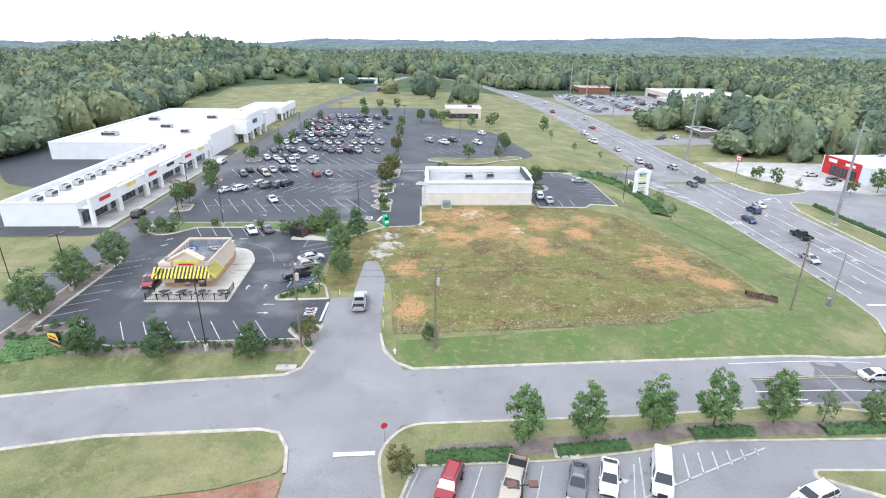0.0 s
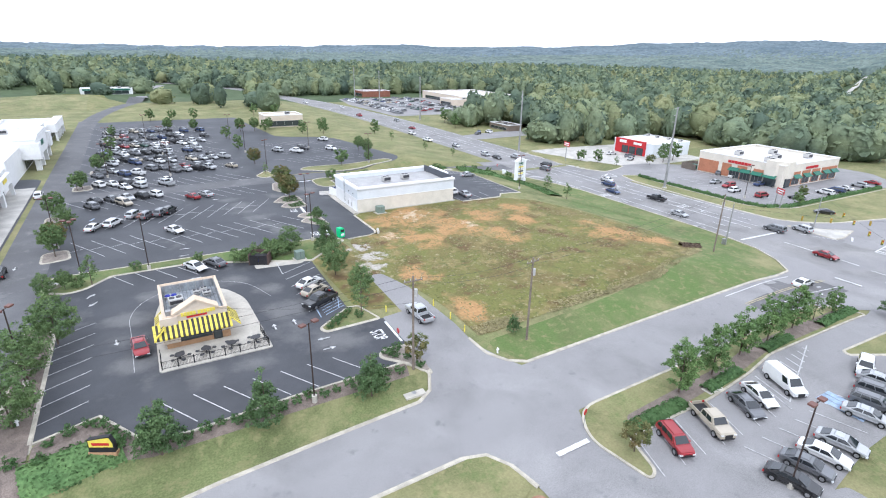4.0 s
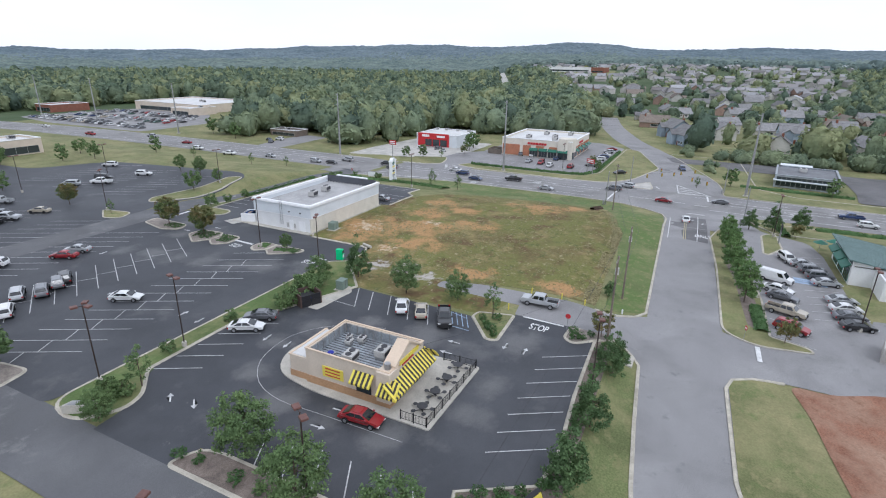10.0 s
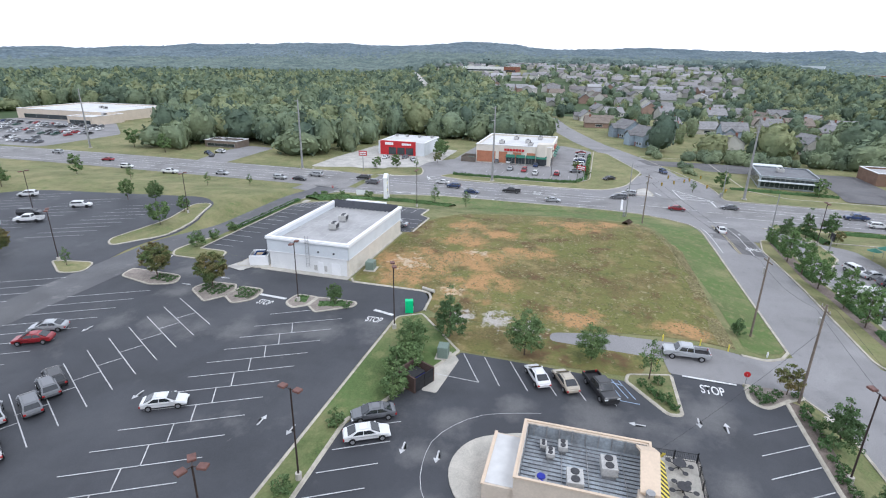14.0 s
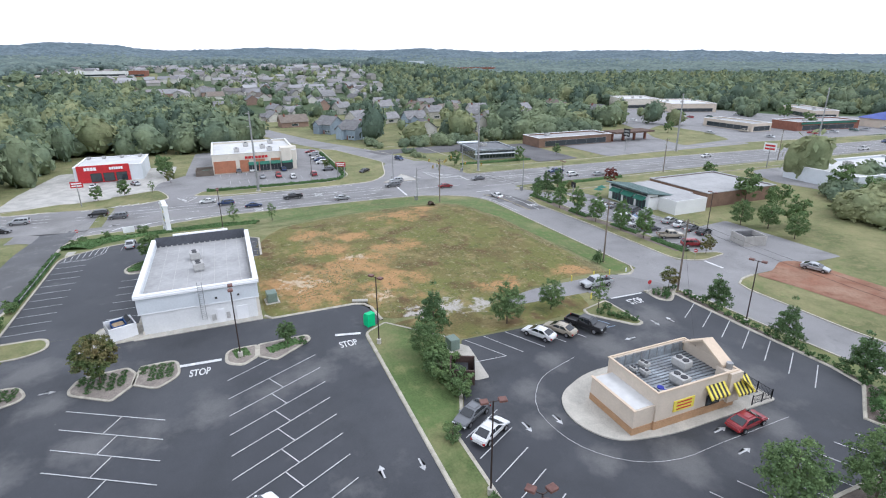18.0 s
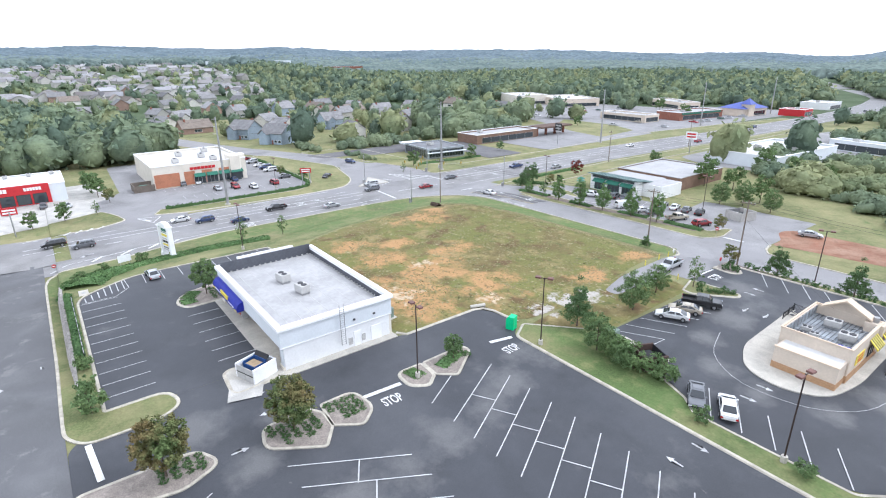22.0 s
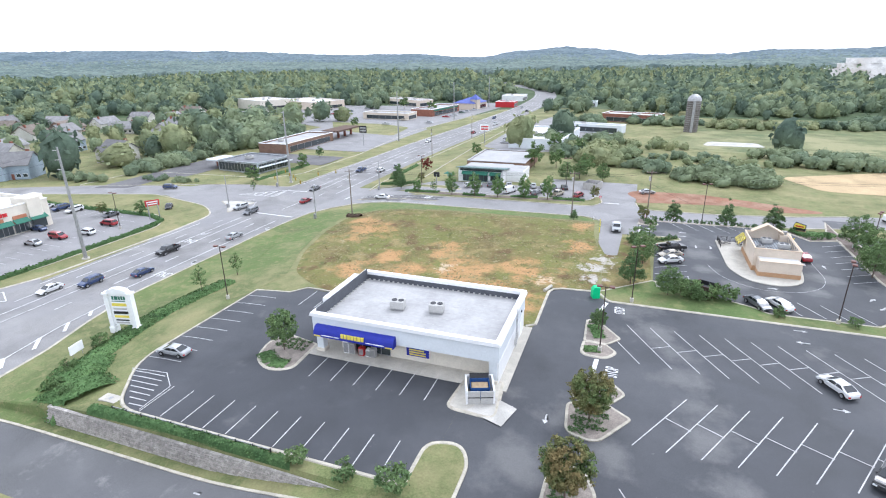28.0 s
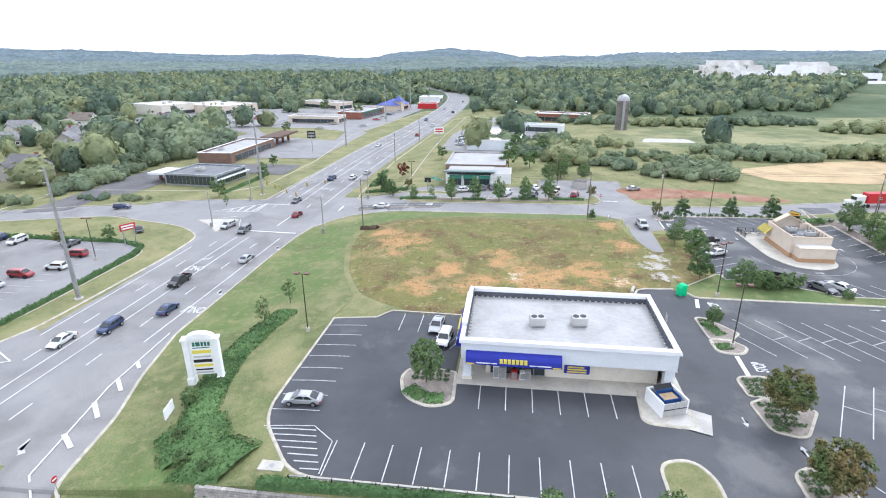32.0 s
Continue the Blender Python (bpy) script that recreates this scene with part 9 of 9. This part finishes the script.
def wire(a, b, sag, name="overhead_wire"):
    """One hanging wire, as a thin square bar along its curve."""
    a, b = Vector(a), Vector(b)
    bm = bmesh.new()
    n = 12
    side = (b - a).cross(Vector((0, 0, 1))).normalized() * 0.016
    up = Vector((0, 0, 0.016))
    rings = []
    for k in range(n + 1):
        p = a.lerp(b, k / n) - Vector((0, 0, sag * 4 * (k / n) * (1 - k / n)))
        rings.append([bm.verts.new(p + o) for o in (side, up, -side, -up)])
    for r, s in zip(rings, rings[1:]):
        for j in range(4):
            bm.faces.new((r[j], r[(j + 1) % 4], s[(j + 1) % 4], s[j]))
    tagged(new(name, mesh_of(name, bm, M_WIRE)), "thin black overhead wire between the poles", "wire", "overhead wires")


def utility_pole(x, y, h, turn=0):
    th = thing("utility_pole", x, y, "weathered wooden utility pole with crossarm", "utility pole", "utility poles", turn)
    part("pole", tube((0, 0, -0.5), (0, 0, h), 0.17, 0.11, 8), M_WOOD, th)
    arm = part("crossarm", cuboid(-1.2, 1.2, -0.06, 0.06, h - 0.7, h - 0.55), M_WOOD, th)
    for q in (-1.05, -0.35, 0.35, 1.05):
        part("insulator", tube((q, 0, h - 0.55), (q, 0, h - 0.3), 0.05, 0.035, 6), M_UNIT, arm)
    part("transformer", tube((0.32, 0, h - 2.6), (0.32, 0, h - 1.7), 0.24, sides=10), M_UNIT, th)
    return th


up = utility_pole(-11.6, 61.4, 12.4)
for x, y, t in ((6.4, 62, 10), (-62, 62, 90), (64, 73, 30), (76, -20, 90), (76, -80, 90)):
    copy_thing(up, pose(x, y, land_z(x, y), 0, 0, t))
for a, b in (((-11.6, 61.4), (6.4, 62)), ((6.4, 62), (64, 73)), ((-11.6, 61.4), (-62, 62))):
    for o in (-1.0, 1.0):
        wire((a[0], a[1] + o, land_z(*a) + 11.9), (b[0], b[1] + o, land_z(*b) + 11.9), 0.8)
wire((-11.6, 61.4, land_z(-11.6, 61.4) + 9), (-32, 80, 4.6), 0.5)


def steel_pole(x, y, h):
    th = thing("transmission_pole", x, y, "tall pale steel transmission pole", "utility pole", "transmission poles")
    part("shaft", tube((0, 0, -0.5), (0, 0, h), 0.42, 0.2, 12), M_STEEL, th)
    part("foot", tube((0, 0, -0.5), (0, 0, 0.4), 0.8, sides=12), M_CONC, th)
    for z in (h - 0.6, h - 2.6, h - 4.6):
        part("insulator", tube((0, 0, z), (0, 1.1, z + 0.1), 0.07, sides=6), M_UNIT, th)
    return th


sp = steel_pole(106, 119, 25)
POLES = [(106, 119), (102.4, 190), (112, 300), (120, 380), (128, 452), (107, 40), (110, -60), (113, -160), (115, -260)]
for x, y in POLES[1:]:
    copy_thing(sp, pose(x, y, land_z(x, y)))
ORDER = sorted(POLES, key=lambda p: p[1])
for a, b in zip(ORDER, ORDER[1:]):
    for z in (24.4, 22.4, 20.4):
        wire((a[0], a[1] + 1.1, land_z(*a) + z), (b[0], b[1] + 1.1, land_z(*b) + z), 1.6)


def signal_pole(x, y, turn, reach):
    th = thing("traffic_signal_pole", x, y, "slim steel pole that holds the signal wire", "traffic signal", "signal poles", turn)
    part("pole", tube((0, 0, -0.3), (0, 0, 9.6), 0.15, 0.1, 8), M_STEEL, th)
    part("cabinet", cuboid(-0.3, 0.3, 0.3, 0.8, 0, 1.4, bevel=0.02), M_STEEL, th)
    return th


corners = [(73.4, 76.4), (105, 74), (108, 46), (71, 42)]
s0 = signal_pole(*corners[0], 0, 0)
for c in corners[1:]:
    copy_thing(s0, pose(c[0], c[1], land_z(*c)))
sig = None
for (a, b) in ((corners[0], corners[2]), (corners[1], corners[3])):
    wire((a[0], a[1], land_z(*a) + 8.8), (b[0], b[1], land_z(*b) + 8.8), 0.7, "span_wire")
    for q in (0.3, 0.42, 0.58, 0.7):
        x, y = a[0] + (b[0] - a[0]) * q, a[1] + (b[1] - a[1]) * q
        m = pose(x, y, -3.3 + 8.8 - 0.7 * 4 * q * (1 - q) - 1.05, 0, 0, 45 if a == corners[0] else -45)
        if sig is None:
            sig = thing("traffic_light", 0, 0, "yellow-cased traffic light hung from a wire", "traffic light", "traffic lights", z=0)
            sig.matrix_world = m
            part("case", cuboid(-0.18, 0.18, -0.15, 0.15, 0, 1.0, bevel=0.03), surface("dull_yellow_case", (0.34, 0.24, 0.04), rough=0.6, var=0.15), sig)
            for k, mt in enumerate((M_GREENS, M_YEL, M_RED)):
                part("lens", tube((0, -0.15, 0.18 + 0.31 * k), (0, -0.2, 0.18 + 0.31 * k), 0.11, sides=10), mt, sig)
            part("hanger", tube((0, 0, 1.0), (0, 0, 1.08), 0.03, sides=5), M_STEEL, sig)
        else:
            copy_thing(sig, m)


def monument_sign():
    th = thing("shopping_centre_sign", 66.4, 142.4, "white arched shopping centre sign with coloured panels", "sign", turn=14, z=land_z(66.4, 142.4) + 0.45)
    W2, H = 1.9, 7.0
    part("column", cuboid(-W2 - 0.35, -W2 + 0.35, -0.45, 0.45, -1.1, 6.1), M_TRIM, th)
    part("column", cuboid(W2 - 0.35, W2 + 0.35, -0.45, 0.45, -1.1, 6.1), M_TRIM, th)
    for s in (-1, 1):
        part("plinth", cuboid(s * W2 - 0.5, s * W2 + 0.5, -0.6, 0.6, -0.6, 0.5, bevel=0.05), M_TRIM, th)
        part("capital", cuboid(s * W2 - 0.5, s * W2 + 0.5, -0.6, 0.6, 6.1, 6.4), M_TRIM, th)
    part("panel", cuboid(-W2 + 0.35, W2 - 0.35, -0.25, 0.25, 0.9, 6.2), M_TRIM, th)
    arch = [(-W2 + 0.1, 6.2)] + [(1.75 * -math.cos(radians(20 * k)), 6.4 + 0.75 * math.sin(radians(20 * k))) for k in range(0, 10)] + [(W2 - 0.1, 6.2)]
    part("arch", prism(arch, "y", -0.5, 0.5), M_TRIM, th)
    for s in (-1, 1):
        def strip(u, w, z, h, mt):
            part("sign_bar", cuboid(u, u + w, min(s * 0.24, s * 0.29), max(s * 0.24, s * 0.29), z, z + h), mt, th)
        for u in (-1.2, -0.78, -0.36, 0.06, 0.3, 0.72):
            strip(u, 0.3, 5.2, 0.6, M_GREENS)
        strip(-1.1, 2.2, 4.9, 0.12, M_GREENS)
        strip(-1.2, 2.4, 4.1, 0.5, M_YEL), strip(-1.1, 2.2, 3.5, 0.25, M_UNIT), strip(-1.2, 2.4, 2.75, 0.45, M_BLACK), strip(-1.2, 2.4, 2.1, 0.4, M_YEL), strip(-1.1, 2.2, 1.55, 0.22, M_BLACK), strip(-1.1, 2.2, 1.1, 0.25, M_UNIT)


monument_sign()


def post_sign(name, x, y, h, w, d, mat, label, turn=0, bar_mat=None, posts=1):
    th = thing(name, x, y, label, "sign", turn=turn)
    for k in range(posts):
        u = 0 if posts == 1 else (-w * 0.35 + 0.7 * w * k)
        part("post", tube((u, 0, -0.3), (u, 0, h - d * 0.5), 0.05 if h < 4 else 0.16, sides=8), M_STEEL, th)
    part("board", cuboid(-w / 2, w / 2, -0.06, 0.06, h - d, h, bevel=0.01), mat, th)
    if bar_mat:
        for z in (h - d * 0.42, h - d * 0.8):
            for s in (-0.075, 0.065):
                part("sign_bar", cuboid(-w * 0.4, w * 0.4, s, s + 0.01, z, z + d * 0.22), bar_mat, th)
    return th


post_sign("store_sign", 109, 168.4, 7.4, 3.2, 1.8, M_RED, "red shop sign on a post beside the highway", 90, M_TRIM)
post_sign("store_sign", 117, 89.8, 5.4, 3.6, 1.6, M_RED, "red store sign by the drugstore hedge", 60, M_TRIM, 2)
post_sign("notice_board", 66.5, 150.5, 2.2, 2.4, 1.4, M_TRIM, "white real estate notice board on posts", 100, None, 2)
post_sign("traffic_sign", 53, -40 + 76, 4.5, 2.0, 1.5, M_BLACK, "dark shop sign on a pole", 0)
post_sign("shop_sign", 62, -55, 9, 4.4, 3.0, M_TRIM, "white shop sign on a tall pole", 10, M_RED)
post_sign("shop_sign", 120, -40, 10, 4.0, 3.4, M_BLACK, "dark filling station sign on a tall pole", 0, M_STEEL)


def stop_sign(x, y, turn):
    th = thing("stop_sign", x, y, "red octagonal stop sign on a thin post", "road sign", "stop signs", turn)
    part("post", tube((0, 0, -0.2), (0, 0, 2.3), 0.03, sides=6), M_STEEL, th)
    pl = part("plate", prism([(0.38 * math.cos(radians(22.5 + 45 * k)), 2.2 + 0.38 * math.sin(radians(22.5 + 45 * k))) for k in range(8)], "y", -0.02, 0.02), M_RED, th)
    part("word_bar", cuboid(-0.25, 0.25, -0.03, -0.02, 2.12, 2.3), M_TRIM, pl)
    return th


st = stop_sign(0.6, 44.6, 200)
for x, y, t in ((-11, 67, 90), (71.6, 162, -90)):
    copy_thing(st, pose(x, y, land_z(x, y), 0, 0, t))


def pizza_sign():
    th = thing("restaurant_sign", -43.9, 62.0, "yellow and black roadside sign on a brick base", "sign", turn=-28)
    part("base", cuboid(-1.3, 1.3, -0.3, 0.3, -0.4, 0.5), M_BROWN, th)
    part("cabinet", prism([(-1.2, 0.5), (1.2, 0.5), (1.2, 1.5), (0.9, 2.3), (-1.2, 1.9)], "y", -0.22, 0.22), M_BLACK, th)
    for s in (-1, 1):
        a, b = sorted((s * 0.22, s * 0.25))
        part("sign_face", prism([(-1.1, 1.1), (1.1, 1.1), (1.1, 1.5), (0.85, 2.18), (-1.1, 1.82)], "y", a, b), M_YEL, th)
        a, b = sorted((s * 0.25, s * 0.27))
        part("sign_bar", cuboid(-0.8, 0.8, a, b, 1.3, 1.6), M_RED, th)


pizza_sign()


# ---- small things ----
def enclosure(x, y, w, d, h, turn, mat, label, gate=M_BROWN, lidded=True):
    th = thing("waste_enclosure", x, y, label, "enclosure", turn=turn)
    t = 0.2
    for bm in (cuboid(-w / 2, w / 2, d / 2 - t, d / 2, -0.3, h), cuboid(-w / 2, -w / 2 + t, -d / 2, d / 2 - t, -0.3, h), cuboid(w / 2 - t, w / 2, -d / 2, d / 2 - t, -0.3, h)):
        part("wall", bm, mat, th)
    for s in (-1, 1):
        g = part("gate", cuboid(min(0.03 * s, s * (w / 2 - t)), max(0.03 * s, s * (w / 2 - t)), -d / 2, -d / 2 + 0.08, 0.1, h - 0.1), gate, th)
        part("gate_rail", cuboid(min(0.05 * s, s * (w / 2 - t)), max(0.05 * s, s * (w / 2 - t)), -d / 2 - 0.04, -d / 2, h * 0.5, h * 0.5 + 0.1), M_BLACK, g)
    b = thing("dumpster", x, y, "steel waste bin inside the enclosure", "dumpster", turn=turn)
    if lidded:
        part("bin", cuboid(-w * 0.3, w * 0.3, -d * 0.22, d * 0.25, 0.25, 1.35, bevel=0.04), M_BLUE, b)
        part("lid", cuboid(-w * 0.3, w * 0.3, -d * 0.24, d * 0.27, 1.35, 1.45), M_PLASTIC, b)
        return
    # open bin heaped with cardboard, its lid thrown back
    M_BIN = surface("blue_bin_steel", (0.02, 0.07, 0.22), rough=0.6, var=0.25, scale=1.5)
    X, a, c = w * 0.34, -d * 0.3, d * 0.2
    for bm in (cuboid(-X, X, a, a + 0.08, 0.2, 1.9), cuboid(-X, X, c - 0.08, c, 0.2, 2.15), cuboid(-X, -X + 0.08, a + 0.08, c - 0.08, 0.2, 2.0), cuboid(X - 0.08, X, a + 0.08, c - 0.08, 0.2, 2.0)):
        part("bin_side", bm, M_BIN, b)
    part("cardboard", cuboid(-X + 0.12, X - 0.12, a + 0.12, c - 0.12, 0.4, 1.75, bevel=0.1), surface("brown_cardboard", (0.42, 0.31, 0.19), var=0.3, scale=2.5, fine=8), b)
    part("lid", prism([(c, 2.1), (c + 0.08, 2.1), (c + 0.55, 2.5), (c + 0.5, 2.56)], "x", -X, X), M_PLASTIC, b)


enclosure(7.4, 143.9, 3.4, 3.4, 2.0, 200, M_TRIM, "white waste enclosure on the kerbed pad", M_UNIT, False)
enclosure(-20.8, 104.4, 3.4, 3.0, 2.0, 335, surface("brown_stucco", (0.10, 0.065, 0.055), var=0.15), "brown waste enclosure between the bushes", M_BLACK)
patch("enclosure_apron", [(-22.2, 103.2), (-18.6, 103.4), (-13.0, 101.8), (-14.6, 100.6), (-22.2, 101.4)], M_CONC, 0.1, "pale concrete apron before the waste enclosure", "concrete", radius=0.3)
enclosure(4.2, 25.6, 5, 4.6, 2.2, 75, surface("grey_block", (0.44, 0.42, 0.39), var=0.2, scale=0.5, fine=6, fvar=0.15), "concrete block waste enclosure with a metal gate", M_STEEL)
g = thing("donation_bin", -3.4, 111.2, "bright green donation bin on the asphalt edge", "bin", turn=20)
part("box", prism([(-0.6, 0), (0.6, 0), (0.6, 1.5), (0.3, 2.0), (-0.6, 2.0)], "y", -0.6, 0.6), surface("bright_green_plastic", (0.02, 0.55, 0.22), rough=0.5, var=0.1), g)
part("chute", cuboid(-0.45, 0.45, -0.66, -0.58, 1.2, 1.7), M_PLASTIC, g)
part("notice", cuboid(-0.4, 0.4, -0.63, -0.605, 0.4, 0.9), M_TRIM, g)
for x, y, w in ((10.6, 123.4, 1.8), (-14.2, 102.8, 1.6)):
    t = thing("transformer_box", x, y, "grey-green electric transformer box on a pad", "transformer", turn=5)
    part("pad", cuboid(-w * 0.7, w * 0.7, -w * 0.6, w * 0.6, -0.3, 0.15), M_CONC, t)
    part("casing", cuboid(-w / 2, w / 2, -w * 0.42, w * 0.42, 0.15, 1.7, bevel=0.05), surface("grey_green_steel", (0.20, 0.26, 0.22), rough=0.5, var=0.15), t)
    part("door_seam", cuboid(-0.02, 0.02, -w * 0.42 - 0.01, -w * 0.42 + 0.01, 0.25, 1.6), M_GRILL, t)
h = thing("fire_hydrant", 0.9, 61.2, "white fire hydrant in the grass", "hydrant")
part("barrel", tube((0, 0, -0.1), (0, 0, 0.65), 0.12, sides=10), M_TRIM, h)
part("bonnet", tube((0, 0, 0.65), (0, 0, 0.82), 0.14, 0.04, 10), M_TRIM, h)
for s in (-1, 1):
    part("nozzle", tube((0, 0, 0.5), (s * 0.22, 0, 0.5), 0.06, sides=8), M_TRIM, h)
h2 = copy_thing(h, pose(-51.6, 70.6, 0.14))
h2["label"] = "fire hydrant in the mulched strip"
w = thing("bollard", -1.0, 66.6, "short yellow bollard beside the driveway", "bollard", "bollards")
part("post", tube((0, 0, -0.2), (0, 0, 1.0), 0.09, sides=8), M_YEL, w)
for x, y in ((-1.2, 70.2), (-8.6, 76.4), (-1.4, 75)):
    copy_thing(w, pose(x, y, land_z(x, y)))
lg = thing("concrete_pipe", 4.6, 110.6, "short pale concrete log at the lot corner", "barrier", turn=70)
part("pipe", tube((-1.2, 0, 0.3), (1.2, 0, 0.3), 0.28, sides=12), M_CONC, lg)
# drain covers and small plates
for x, y in ((-13, 58.4), (49.6, 158.6), (19.6, 42.4)):
    d = thing("storm_drain", x, y, "pale concrete drain cap at the kerb", "drain")
    part("slab", cuboid(-1.3, 1.3, -0.7, 0.7, -0.1, 0.2, bevel=0.03), M_CONC, d)
    part("lid", tube((0, 0, 0.2), (0, 0, 0.22), 0.3, sides=12), M_STEEL, d)


# stone retaining wall below the hedge, course by course
def stone_wall():
    th = thing("retaining_wall", 36, 161.6, "grey block retaining wall below the hedge", "wall", z=0)
    M_BLOCK = surface("split_block", (0.36, 0.335, 0.31), var=0.25, scale=1.2, fine=8, fvar=0.25, rand=0.2, island=0.2, bump=0.4)
    me, rest, singles = None, bmesh.new(), 0
    for row in range(12):
        for k in range(88):
            x = 56 - 0.46 * k - (0.23 if row % 2 else 0)
            low = min(ground_z(x, 162.4), -0.9)
            z = -0.42 - 0.22 * row
            if z - 0.2 < low - 0.25 or x < 15:
                continue
            at = (x - 36, 0.05 + 0.07 * row, z - 0.2)
            if 32 < x < 50 and singles < 300:
                if me is None:
                    ob = part("stone", cuboid(-0.215, 0.215, -0.2, 0.2, 0, 0.2, bevel=0.025), M_BLOCK, th)
                    me = ob.data
                else:
                    ob = part("stone", me, None, th)
                ob.location = at
                singles += 1
            else:
                cuboid(at[0] - 0.215, at[0] + 0.215, at[1] - 0.2, at[1] + 0.2, at[2], at[2] + 0.2, rest)
    part("stones", rest, M_BLOCK, th)["kind"] = "stuff"


stone_wall()
# rail fence posts along the hedge
fe = thing("guard_posts", 36, 160.4, "row of short dark posts with a rail by the hedge", "fence", z=0.1)
for k in range(11):
    part("post", cuboid(-11 + 2.2 * k - 0.06, -11 + 2.2 * k + 0.06, -0.06, 0.06, 0, 0.75), M_BLACK, fe)
part("rail", cuboid(-11, 11, -0.04, 0.04, 0.55, 0.68), M_STEEL, fe)

sg = thing("utility_marker", -52.2, 108.4, "low pale concrete marker with a grey plate", "marker", turn=30)
part("block", prism([(-0.9, 0), (0.9, 0), (0.9, 0.5), (-0.9, 1.1)], "y", -1.3, 1.3), M_CONC, sg)
part("plate", prism([(-0.7, 1.06), (0.7, 0.6), (0.7, 0.64), (-0.7, 1.1)], "y", -1.0, 1.0), M_STEEL, sg)
